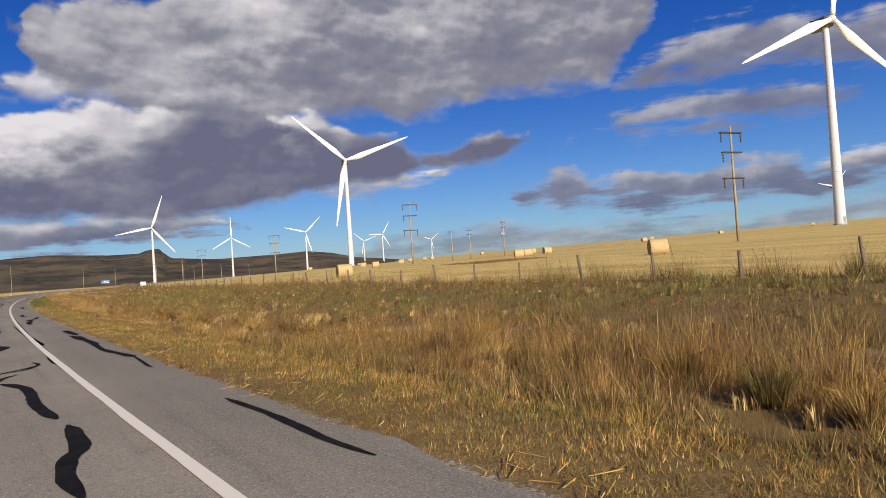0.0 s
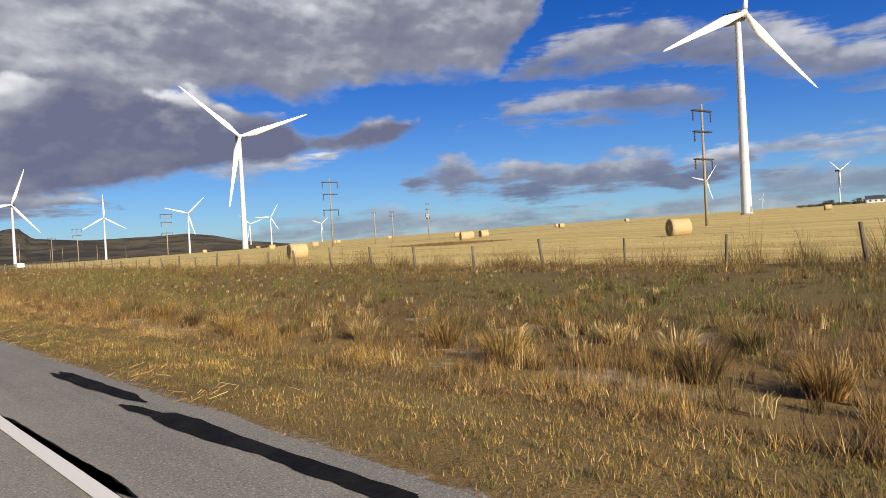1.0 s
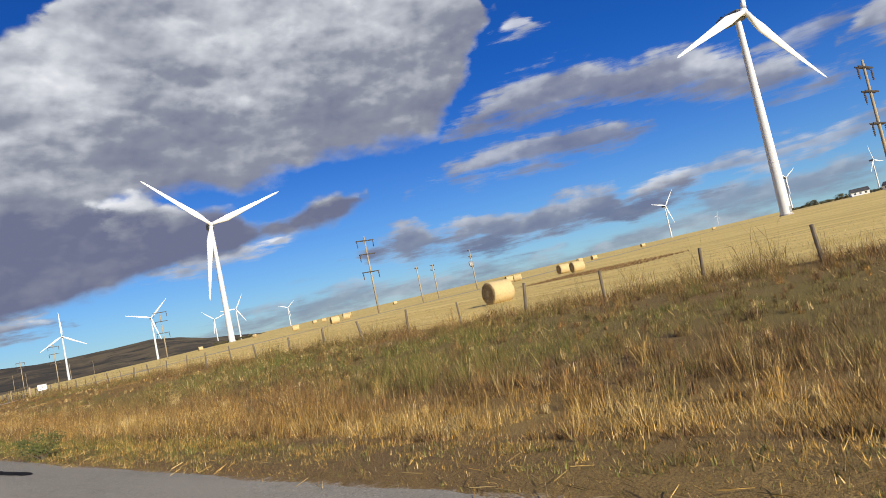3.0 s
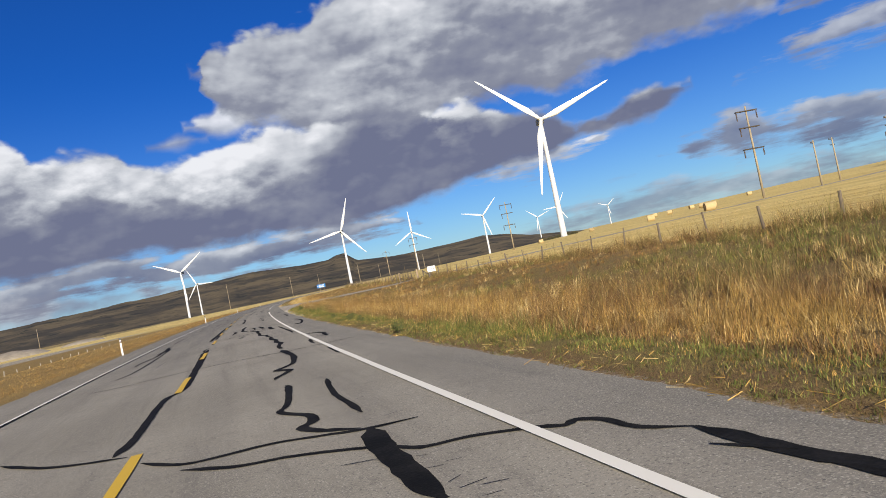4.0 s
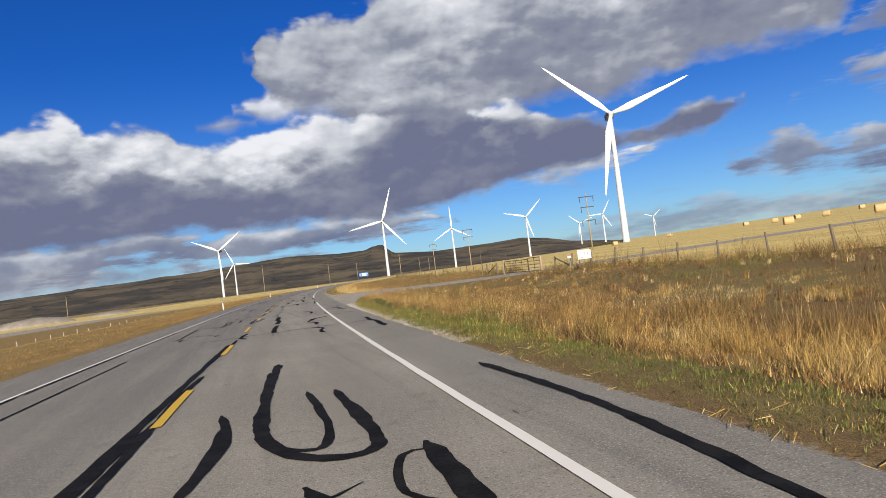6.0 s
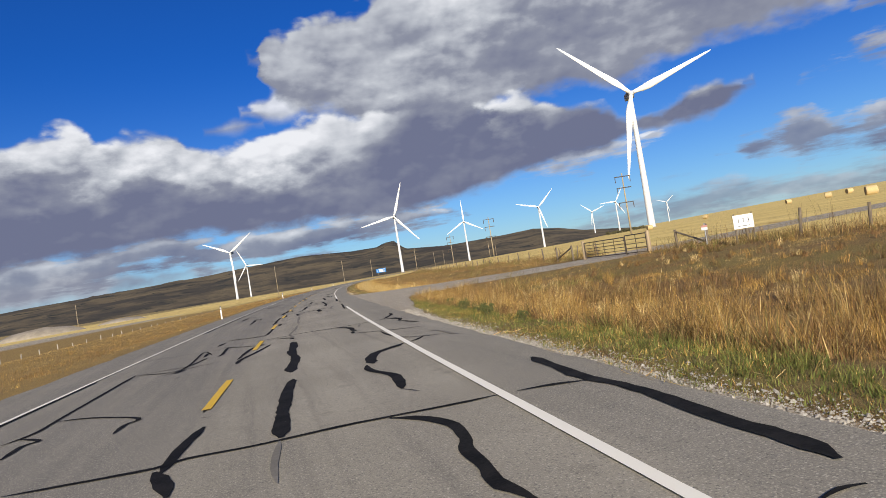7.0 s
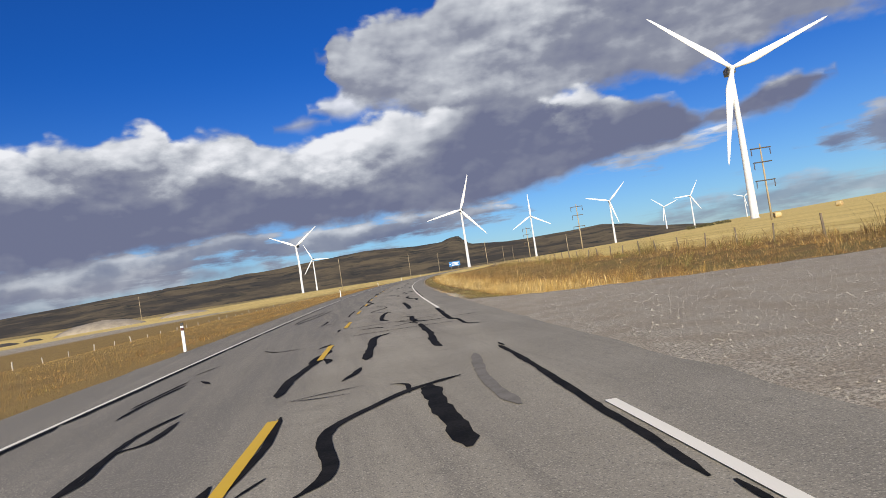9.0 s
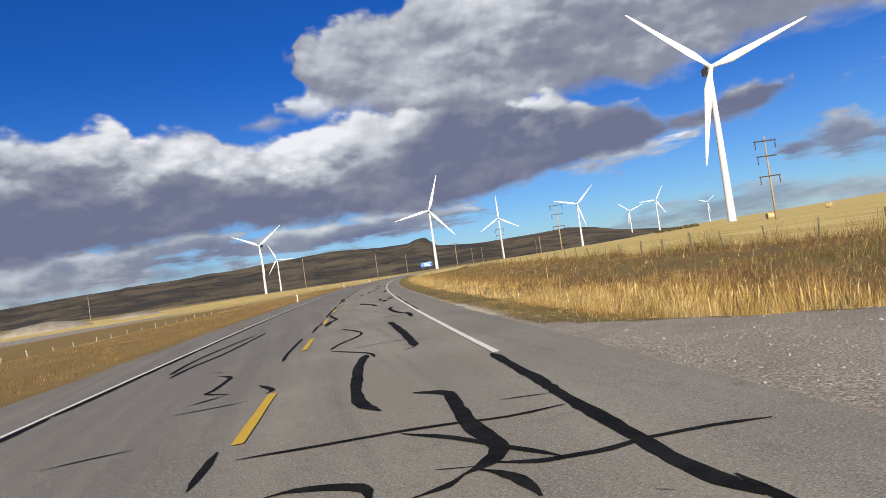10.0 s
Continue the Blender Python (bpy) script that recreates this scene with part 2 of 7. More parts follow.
    e[0].position, e[0].color = 0.0, (0.62, 0.63, 0.66, 1)
    e[1].position, e[1].color = 1.0, (0.115, 0.128, 0.200, 1)
    for pos, c in ((0.30, (0.39, 0.41, 0.45)), (0.62, (0.195, 0.21, 0.265))):
        e.new(pos).color = (*c, 1)
    links.new(tone, cr.inputs[0])
    cb = nodes.new("ShaderNodeBackground")
    links.new(cr.outputs[0], cb.inputs[0])
    cb.inputs[1].default_value = 1.0
    mix = nodes.new("ShaderNodeMixShader")
    links.new(cover, mix.inputs[0])
    links.new(bg.outputs[0], mix.inputs[1])
    links.new(cb.outputs[0], mix.inputs[2])
    links.new(mix.outputs[0], out.inputs[0])


make_world()

# ---- materials ----
def material(name, rough=0.8, metal=0.0, spec=0.3):
    m = bpy.data.materials.new(name)
    m.use_nodes = True
    nt = m.node_tree
    b = nt.nodes["Principled BSDF"]
    b.inputs["Roughness"].default_value, b.inputs["Metallic"].default_value = rough, metal
    b.inputs["Specular IOR Level"].default_value = spec
    return m, nt, b


def place_of(nt, local=False):
    return nt.nodes.new("ShaderNodeTexCoord").outputs["Object"] if local else nt.nodes.new("ShaderNodeNewGeometry").outputs["Position"]


def bump(nt, b, height, strength=0.4, dist=0.02):
    n = nt.nodes.new("ShaderNodeBump")
    n.inputs["Strength"].default_value, n.inputs["Distance"].default_value = strength, dist
    nt.links.new(height, n.inputs["Height"])
    nt.links.new(n.outputs[0], b.inputs["Normal"])


def mottled(name, a, c, scale=3.0, rough=0.8, metal=0.0, spec=0.3, fine=40.0, relief=0.25, dist=0.01, local=True, stretch=(1, 1, 1)):
    """Two tones mixed by a broad and a fine noise, with relief from the fine one."""
    m, nt, b = material(name, rough, metal, spec)
    p = place_of(nt, local)
    mp = nt.nodes.new("ShaderNodeMapping")
    nt.links.new(p, mp.inputs[0])
    mp.inputs["Scale"].default_value = stretch
    broad, small = fbm(nt, mp.outputs[0], scale, 4), fbm(nt, mp.outputs[0], fine, 3)
    f = ramp01(nt, calc(nt, "MULTIPLY_ADD", calc(nt, "SUBTRACT", small, 0.5), 0.6, broad), 0.3, 0.7)
    nt.links.new(blend(nt, f, a, c), b.inputs["Base Color"])
    bump(nt, b, small, relief, dist)
    return m


def attr(nt, name):
    n = nt.nodes.new("ShaderNodeAttribute")
    n.attribute_name = name
    return n.outputs["Fac"]


def ground_material():
    m, nt, b = material("prairie_ground", 0.95, spec=0.1)
    p = place_of(nt)
    big, mid, fine = fbm(nt, p, 0.035, 5), fbm(nt, p, 0.35, 5), fbm(nt, p, 9.0, 4, 0.7)
    # short thatch between the blades: mown strip, straw, russet and olive belts
    cr = nt.nodes.new("ShaderNodeValToRGB")
    e = cr.color_ramp.elements
    e[0].position, e[0].color = 0.0, (0.42, 0.29, 0.10, 1)
    e[1].position, e[1].color = 1.0, (0.15, 0.145, 0.035, 1)
    for pos, c in ((0.4, (0.24, 0.155, 0.06)), (0.55, (0.20, 0.125, 0.06)), (0.7, (0.21, 0.17, 0.058))):
        e.new(pos).color = (*c, 1)
    nt.links.new(calc(nt, "MULTIPLY_ADD", calc(nt, "SUBTRACT", mid, 0.5), 0.5, attr(nt, "tone")), cr.inputs[0])
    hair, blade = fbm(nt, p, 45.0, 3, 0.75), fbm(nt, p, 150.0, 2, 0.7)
    # near-black flecks put the shade between blades into the thatch colour
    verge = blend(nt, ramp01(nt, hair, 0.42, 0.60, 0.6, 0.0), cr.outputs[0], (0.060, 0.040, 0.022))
    verge = blend(nt, ramp01(nt, blade, 0.52, 0.64, 0.0, 0.65), verge, (0.44, 0.32, 0.12))
    clod = calc(nt, "MULTIPLY", calc(nt, "SUBTRACT", fbm(nt, p, 2.4, 5, 0.7), 0.5), 1.8)
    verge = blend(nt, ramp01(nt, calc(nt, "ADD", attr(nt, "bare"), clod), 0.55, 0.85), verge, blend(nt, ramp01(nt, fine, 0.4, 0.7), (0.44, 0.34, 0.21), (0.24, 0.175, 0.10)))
    # stubble: combed along the drill rows
    mp = nt.nodes.new("ShaderNodeMapping")
    nt.links.new(p, mp.inputs[0])
    mp.inputs["Rotation"].default_value = (0, 0, radians(-12))
    mp.inputs["Scale"].default_value = (0.22, 0.012, 1)
    rows = fbm(nt, mp.outputs[0], 1.0, 6, 0.65)
    straw = blend(nt, ramp01(nt, rows, 0.35, 0.65), (0.55, 0.41, 0.14), (0.72, 0.56, 0.215))
    straw = blend(nt, ramp01(nt, fbm(nt, mp.outputs[0], 4.0, 4), 0.55, 0.68), straw, (0.38, 0.265, 0.10))
    straw = blend(nt, ramp01(nt, fine, 0.5, 0.9), straw, (0.38, 0.27, 0.11))
    gravel = blend(nt, ramp01(nt, fbm(nt, p, 30.0, 5, 0.75), 0.40, 0.62), (0.185, 0.163, 0.125), (0.56, 0.50, 0.40))
    gravel = blend(nt, ramp01(nt, fbm(nt, p, 0.9, 5, 0.6), 0.42, 0.62, 0.0, 0.5), gravel, (0.27, 0.225, 0.165))
    pebble = nt.nodes.new("ShaderNodeTexVoronoi")
    nt.links.new(p, pebble.inputs["Vector"])
    pebble.inputs["Scale"].default_value = 42.0
    gravel = blend(nt, ramp01(nt, pebble.outputs["Distance"], 0.18, 0.30, 0.5, 0.0), gravel, blend(nt, ramp01(nt, fbm(nt, p, 9.0, 2), 0.4, 0.6), (0.50, 0.47, 0.42), (0.20, 0.185, 0.165)))
    far = blend(nt, ramp01(nt, fbm(nt, p, 0.006, 6), 0.42, 0.6), (0.30, 0.22, 0.10), (0.14, 0.125, 0.06))
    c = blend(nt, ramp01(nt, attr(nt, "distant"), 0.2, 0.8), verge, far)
    edge = calc(nt, "MULTIPLY", calc(nt, "SUBTRACT", mid, 0.5), 0.9)
    c = blend(nt, ramp01(nt, calc(nt, "ADD", attr(nt, "stubble"), edge), 0.35, 0.65), c, straw)
    c = blend(nt, ramp01(nt, calc(nt, "ADD", attr(nt, "gravel"), calc(nt, "MULTIPLY", calc(nt, "SUBTRACT", fine, 0.5), 0.7)), 0.38, 0.62), c, gravel)
    nt.links.new(c, b.inputs["Base Color"])
    bump(nt, b, calc(nt, "MULTIPLY_ADD", fbm(nt, p, 30.0, 4, 0.8), 0.6, fine), 0.8, 0.04)
    return m


def asphalt_material():
    m, nt, b = material("worn_asphalt", 0.9, spec=0.15)
    p = place_of(nt)
    big, mid, grit = fbm(nt, p, 0.25, 5), fbm(nt, p, 2.2, 5), fbm(nt, p, 55.0, 2, 0.7)
    c = blend(nt, ramp01(nt, big, 0.35, 0.65), (0.262, 0.240, 0.190), (0.325, 0.298, 0.238))
    c = blend(nt, ramp01(nt, mid, 0.55, 0.8), c, (0.198, 0.182, 0.148))
    # tyre polish and drips drawn out along the lanes
    mp = nt.nodes.new("ShaderNodeMapping")
    nt.links.new(p, mp.inputs[0])
    mp.inputs["Scale"].default_value = (3.2, 0.10, 1)
    c = blend(nt, ramp01(nt, fbm(nt, mp.outputs[0], 1.0, 5, 0.6), 0.50, 0.72, 0.0, 0.55), c, (0.172, 0.158, 0.132))
    c = blend(nt, ramp01(nt, attr(nt, "wheel"), 0.2, 1.0, 0.0, 0.30), c, (0.182, 0.168, 0.140))
    c = blend(nt, calc(nt, "MULTIPLY", attr(nt, "older"), ramp01(nt, fbm(nt, mp.outputs[0], 0.7, 4), 0.30, 0.60, 0.42, 0.75)), c, (0.148, 0.140, 0.124))
    # pale stones of the aggregate, dark pits between them
    stone = nt.nodes.new("ShaderNodeTexVoronoi")
    nt.links.new(p, stone.inputs["Vector"])
    stone.inputs["Scale"].default_value = 48.0
    pick = nt.nodes.new("ShaderNodeSeparateColor")
    nt.links.new(stone.outputs["Color"], pick.inputs[0])
    c = blend(nt, calc(nt, "MULTIPLY", ramp01(nt, pick.outputs[0], 0.62, 0.9), ramp01(nt, stone.outputs["Distance"], 0.25, 0.5, 0.6, 0.0)), c, (0.54, 0.50, 0.41))
    c = blend(nt, calc(nt, "MULTIPLY", ramp01(nt, pick.outputs[1], 0.70, 0.95), ramp01(nt, stone.outputs["Distance"], 0.3, 0.55, 0.55, 0.0)), c, (0.085, 0.08, 0.074))
    c = blend(nt, ramp01(nt, grit, 0.52, 0.66, 0.0, 0.75), c, (0.42, 0.385, 0.305))
    c = blend(nt, ramp01(nt, fbm(nt, p, 11.0, 4, 0.75), 0.54, 0.72, 0.0, 0.5), c, (0.13, 0.124, 0.115))
    c = blend(nt, ramp01(nt, fbm(nt, p, 30.0, 3, 0.8), 0.55, 0.66, 0.0, 0.7), c, (0.105, 0.10, 0.093))
    nt.links.new(c, b.inputs["Base Color"])
    bump(nt, b, grit, 0.6, 0.008)
    return m


def worn_paint(name, colour, under):
    m, nt, b = material(name, 0.6, spec=0.35)
    p = place_of(nt)
    w = calc(nt, "MULTIPLY_ADD", fbm(nt, p, 60.0, 4, 0.75), 0.6, calc(nt, "MULTIPLY", fbm(nt, p, 3.0, 4), 0.5))
    nt.links.new(blend(nt, ramp01(nt, w, 0.70, 0.84), colour, under), b.inputs["Base Color"])
    bump(nt, b, fbm(nt, p, 70.0, 2), 0.3, 0.004)
    return m


GROUND = ground_material()
ASPHALT = asphalt_material()
WHITE_PAINT = worn_paint("white_road_paint", (0.82, 0.785, 0.67), (0.46, 0.43, 0.36))
YELLOW_PAINT = worn_paint("yellow_road_paint", (0.66, 0.42, 0.03), (0.28, 0.22, 0.10))
TAR = mottled("crack_sealant", (0.008, 0.008, 0.008), (0.020, 0.019, 0.018), 2.5, 0.8, spec=0.06, fine=35, local=False)
OLD_TAR = mottled("faded_sealant", (0.15, 0.14, 0.12), (0.205, 0.19, 0.165), 2.5, 0.85, spec=0.12, fine=35, local=False)
TOWER = mottled("turbine_white_coating", (0.66, 0.67, 0.68), (0.58, 0.59, 0.60), 0.15, 0.38, spec=0.45, fine=2.0, relief=0.02)
BLADE = mottled("turbine_blade_gelcoat", (0.68, 0.69, 0.70), (0.62, 0.63, 0.64), 0.2, 0.3, spec=0.5, fine=2.0, relief=0.02)
NACELLE = mottled("nacelle_grp", (0.14, 0.145, 0.145), (0.09, 0.095, 0.095), 0.4, 0.5, fine=5.0, relief=0.05)
DARK_STEEL = mottled("dark_steel", (0.05, 0.045, 0.04), (0.10, 0.075, 0.05), 6.0, 0.55, 0.4, fine=60)
GREY_STEEL = mottled("galvanised_steel", (0.42, 0.43, 0.44), (0.32, 0.33, 0.34), 4.0, 0.45, 0.6, fine=50, relief=0.1)
POLE_WOOD = mottled("weathered_pole_wood", (0.40, 0.33, 0.22), (0.28, 0.23, 0.155), 1.2, 0.85, fine=18, relief=0.5, stretch=(3, 3, 0.3))
POST_WOOD = mottled("grey_post_wood", (0.20, 0.16, 0.115), (0.11, 0.085, 0.06), 5, 0.9, fine=40, relief=0.6, stretch=(2, 2, 0.3))
INSULATOR = mottled("brown_porcelain", (0.10, 0.06, 0.04), (0.07, 0.05, 0.04), 8, 0.25, spec=0.5, relief=0.0)

# ---- mesh helpers ----
def mesh_of(name, verts, faces, mat=None, smooth=False):
    me = bpy.data.meshes.new(name)
    me.from_pydata(verts, [], faces)
    if mat:
        me.materials.append(mat)
    if smooth:
        me.polygons.foreach_set("use_smooth", [True] * len(me.polygons))
    me.update()
    return me


def part(name, bm, mat, parent=None, label="", smooth=False):
    me = bpy.data.meshes.new(name)
    bm.to_mesh(me)
    bm.free()
    me.materials.append(mat)
    if smooth:
        me.polygons.foreach_set("use_smooth", [True] * len(me.polygons))
    ob = new(name, me)
    if parent:
        ob.parent = parent
    return tagged(ob, label)


def thing(name, label, category, at=(0, 0, 0), rz=0, group="", kind=""):
    e = new(name)
    e.empty_display_size = 0.2
    e.matrix_basis = pose(*at, 0, 0, rz)
    return tagged(e, label, category, group, kind)


def box(bm, size, at=(0, 0, 0), turn=(0, 0, 0), bevel=0.0):
    r = bmesh.ops.create_cube(bm, size=1.0, matrix=pose(*at, *turn) @ Matrix.Diagonal((*size, 1)))
    if bevel:
        bmesh.ops.bevel(bm, geom=list({e for v in r["verts"] for e in v.link_edges}), offset=bevel, segments=1, affect="EDGES")
    return r["verts"]


def rod(bm, a, b, r0, r1=None, sides=8, caps=True):
    a, b = Vector(a), Vector(b)
    d = b - a
    m = Matrix.Translation((a + b) / 2) @ d.to_track_quat("Z", "Y").to_matrix().to_4x4()
    return bmesh.ops.create_cone(bm, cap_ends=caps, segments=sides, radius1=r0, radius2=r0 if r1 is None else r1, depth=d.length, matrix=m)["verts"]


def loft(bm, rings, close=True):
    """Skin a list of rings (each a list of points)."""
    vs = [[bm.verts.new(p) for p in r] for r in rings]
    n = len(vs[0])
    for a, b in zip(vs, vs[1:]):
        for i in range(n):
            bm.faces.new((a[i], a[(i + 1) % n], b[(i + 1) % n], b[i]))
    if close:
        bm.faces.new(vs[0][::-1])
        bm.faces.new(vs[-1])
    return vs


def wave(x, y, s, seed):
    """Cheap smooth noise in 0..1 from a few crossed waves."""
    r = np.random.default_rng(seed)
    t = np.zeros_like(x)
    for k in range(7):
        a, f, ph = r.uniform(0, math.pi), s * r.uniform(0.6, 1.8), r.uniform(0, 6.28)
        t += np.sin((x * np.cos(a) + y * np.sin(a)) * f + ph + 0.8 * np.sin((x * np.sin(a) - y * np.cos(a)) * f * 0.7))
    return 0.5 + t / 7


# ---- the plan: x of the right-hand edge line along the road (y), a long right-hand bend ----
def smooth01(v, lo, hi):
    u = min(1.0, max(0.0, (v - lo) / (hi - lo)))
    return u * u * (3 - 2 * u)


def edge_x(y):
    u = min(max(y, -40.0), 240.0) / 100
    x = 0.2032 * u ** 4 - 1.1469 * u ** 3 + 5.2617 * u ** 2 - 2.7428 * u + 1.4125
    slope = (0.8128 * u ** 3 - 3.4407 * u ** 2 + 10.5234 * u - 2.7428) / 100
    if y > 240:
        far = min(y, 700.0) - 240
        x += slope * far + 0.00033 * far * far + max(0.0, y - 700) * (slope + 0.00066 * far)
    elif y < -40:
        x += slope * (y + 40)
    return x


def heading(y):
    return math.atan2(edge_x(y + 0.5) - edge_x(y - 0.5), 1.0)


def on_road(d, y, z=0.0):
    """A point d metres to the right of the edge line, square to the road."""
    h = heading(y)
    return Vector((edge_x(y) + d * math.cos(h), y - d * math.sin(h), z))


PAVED_L, PAVED_R = -9.2, 1.45
FENCE_D = 21.3


# the two lips of the gravel field approach: distance from the edge line, y
NEAR_LIP = ([1.2, 1.8, 2.2, 2.7, 3.0, 3.5, 5, 7.5, 11, 30], [125, 136, 143, 146, 149, 153.5, 155.8, 156.6, 156.4, 156.4])
FAR_LIP = ([1.2, 1.7, 2.7, 4.7, 9.6, 14, 30], [182, 178.5, 176.4, 173.9, 170.3, 168, 165.5])


def approach(x, y):
    """How far inside the gravel field approach a place is (positive inside)."""
    d = x - edge_x(y)
    lo, hi = float(np.interp(d, *NEAR_LIP)), float(np.interp(d, *FAR_LIP))
    return min(y - lo, hi - y) if d > 0.9 else -5.0


def ground_z(x, y):
    d = x - edge_x(y)
    w = noise.noise((x * 0.11, y * 0.11, 2.0)) * 0.10 + noise.noise((x * 0.4, y * 0.4, 5.0)) * 0.04
    if d > PAVED_R:
        dip = -0.42 * smooth01(d, 1.6, 6.0) + 0.50 * smooth01(d, 8.5, 19.0)
        dip *= 1 - smooth01(approach(x, y), -3.0, 0.5)
        rise = 0.019 * max(0.0, d - 19) * (1 - smooth01(d, 60, 260)) + 0.0228 * max(0.0, d - 19) * smooth01(d, 60, 260)
        rise += 0.006 * max(0.0, y - 600) * smooth01(d, 120, 900)
        z = dip + rise + w * smooth01(d, 2.0, 6.0) * (1 - smooth01(approach(x, y), -2.0, 0.2))
        return z - 0.03 * (1 - smooth01(d, 1.45, 2.4))
    if d < PAVED_L:
        k = PAVED_L - d
        z = -0.35 * smooth01(k, 0.3, 5.0) - 1.8 * smooth01(k, 12, 29) - 7.0 * smooth01(k, 60, 400)
        z += 6.0 * smooth01(y, 250, 900) * smooth01(k, 14, 300)
        return z + w * smooth01(k, 0.5, 4.0) - 0.03
    return -0.10


def patches(x, y):
    return float(wave(np.array([x]), np.array([y]), 1.6, 8)[0])


def belt(d, y):
    """Distance across the verge, with the mown strip widest at the start."""
    return np.where(d > 1.9, 1.9 + (d - 1.9) * (1 - 0.36 * np.clip((52 - y) / 25, 0, 1) * (d < 5) - 0.36 * np.clip((52 - y) / 25, 0, 1) * (d >= 5) * 3.1 / np.maximum(d - 1.9, 3.1)), d)


def sward_tone(d, y):
    """0 pale straw, 0.2 gold, 0.4 tan, 0.55 russet, 0.7 olive, 1 green."""
    gold = 0.34 * np.clip((58 - y) / 10, 0, 1) * (np.asarray(d) > 1.5) * (belt(d, y) < 3.3)
    return -gold + np.interp(belt(d, y), [1.3, 1.7, 2.6, 3.1, 3.8, 5.6, 7.0, 8.0, 10.5, 12.0, 15.5, 18.0, 20.5, 23], [0.30, 0.62, 0.70, 0.64, 0.26, 0.22, 0.38, 0.50, 0.57, 0.63, 0.66, 0.60, 0.50, 0.36])


# bare spots in the dry ditch bed: distance from the edge line, y, half length
BARE_SPOTS = [(6.2, 21.3, 1.3), (5.85, 37.2, 1.2), (5.9, 33.6, 1.1), (6.0, 19.9, 0.8), (6.7, 24.2, 1.0), (7.0, 25.3, 0.6), (5.5, 35.3, 1.3), (6.2, 26.8, 0.9), (5.7, 23.5, 0.8), (5.2, 37.8, 0.9), (5.7, 29.5, 0.9), (6.1, 40.5, 1.0), (6.0, 44.5, 0.9), (6.2, 13.2, 0.8)]


def bareness(d, y):
    """1 on the bare spots of the ditch bed, 0 off them; long along the road."""
    b = np.zeros_like(d)
    for cd, cy, r in BARE_SPOTS:
        b = np.maximum(b, 1.25 - np.hypot((d - cd) / (0.55 * r), (y - cy) / r))
    return np.clip(b, 0, 1)


def lay_ground():
    ds = [-4600, -3600, -2700, -2000, -1400, -1000, -700, -500, -360, -260, -190, -140, -100, -75, -58, -46, -38, -32, -27, -23, -20, -17.5, -15.5, -13.8, -12.3, -11, -10, PAVED_L - 0.02]
    ds += [-5, -2, PAVED_R + 0.02]
    ds += list(np.arange(2.0, 9.0, 0.35)) + list(np.arange(9.0, 30.0, 0.75)) + [32, 35, 38, 42, 47, 53, 60, 70, 82, 97, 115, 135, 160, 190, 225, 265, 320, 400, 500, 650, 850, 1100, 1500, 2000, 2700, 3600, 4600]
    ys = [-4600, -3000, -1800, -1000, -600, -350, -200, -120, -80, -55, -40] + list(np.arange(-30, 230, 1.25)) + [235, 242, 250, 260, 272, 286, 303, 325, 350, 380, 420, 470, 530, 600, 700, 850, 1050, 1300, 1600, 2000, 2500, 3100, 3800, 4700]
    verts, masks = [], []
    for y in ys:
        ex = edge_x(y)
        for d in ds:
            x = ex + d
            verts.append((x, y, ground_z(x, y)))
            field = smooth01(d, FENCE_D + 0.2, FENCE_D + 1.6)
            strip = 0.3 * smooth01(-d, 60, 90) * smooth01(y, 230, 300) * (1 - smooth01(y, 900, 1000)) + smooth01(y, 330, 420) * (1 - smooth01(d, 15, 25)) * (1 - 0.6 * smooth01(-d, 30, 60))
            pit = smooth01(-d, 70, 85) * (1 - smooth01(-d, 130, 150)) * smooth01(y, 225, 245) * (1 - smooth01(y, 420, 480))
            gravel = max(smooth01(approach(x, y), -0.7, 0.7), 0.9 * pit, 0.9 * (1 - smooth01(d, 1.5, 2.1)) * smooth01(d, 0, 1) * smooth01(y, 100, 130), 0.55 * (1 - smooth01(d, 1.5, 1.9)) * smooth01(d, 0, 1))
            early = 1 - smooth01(y, 44, 62)
            bare = 0.0 if y > 62 or not 5 < d < 11 else early * smooth01(d, 5.0, 6.0) * (1 - smooth01(d, 10.0, 11.0)) * smooth01(patches(x, y), 0.66, 0.74)
            if y < 60 and 3 < d < 9:
                bare = max(0.35 * bare, float(bareness(np.array([d]), np.array([y]))[0]))
            masks.append((max(field, min(1, strip)), gravel, smooth01(-d, 30, 200), bare, float(sward_tone(d, y)) if d > 0 else 0.2))
    w = len(ds)
    faces = [(j * w + i, j * w + i + 1, (j + 1) * w + i + 1, (j + 1) * w + i) for j in range(len(ys) - 1) for i in range(w - 1)]
    me = mesh_of("ground", verts, faces, GROUND, True)
    masks = np.array(masks)
    for k, name in enumerate(("stubble", "gravel", "distant", "bare", "tone")):
        a = me.attributes.new(name, "FLOAT", "POINT")
        a.data.foreach_set("value", masks[:, k].astype(np.float32))
    return tagged(new("ground", me), "dry autumn prairie ground with grass verge, stubble and gravel", "ground", kind="structure")


lay_ground()


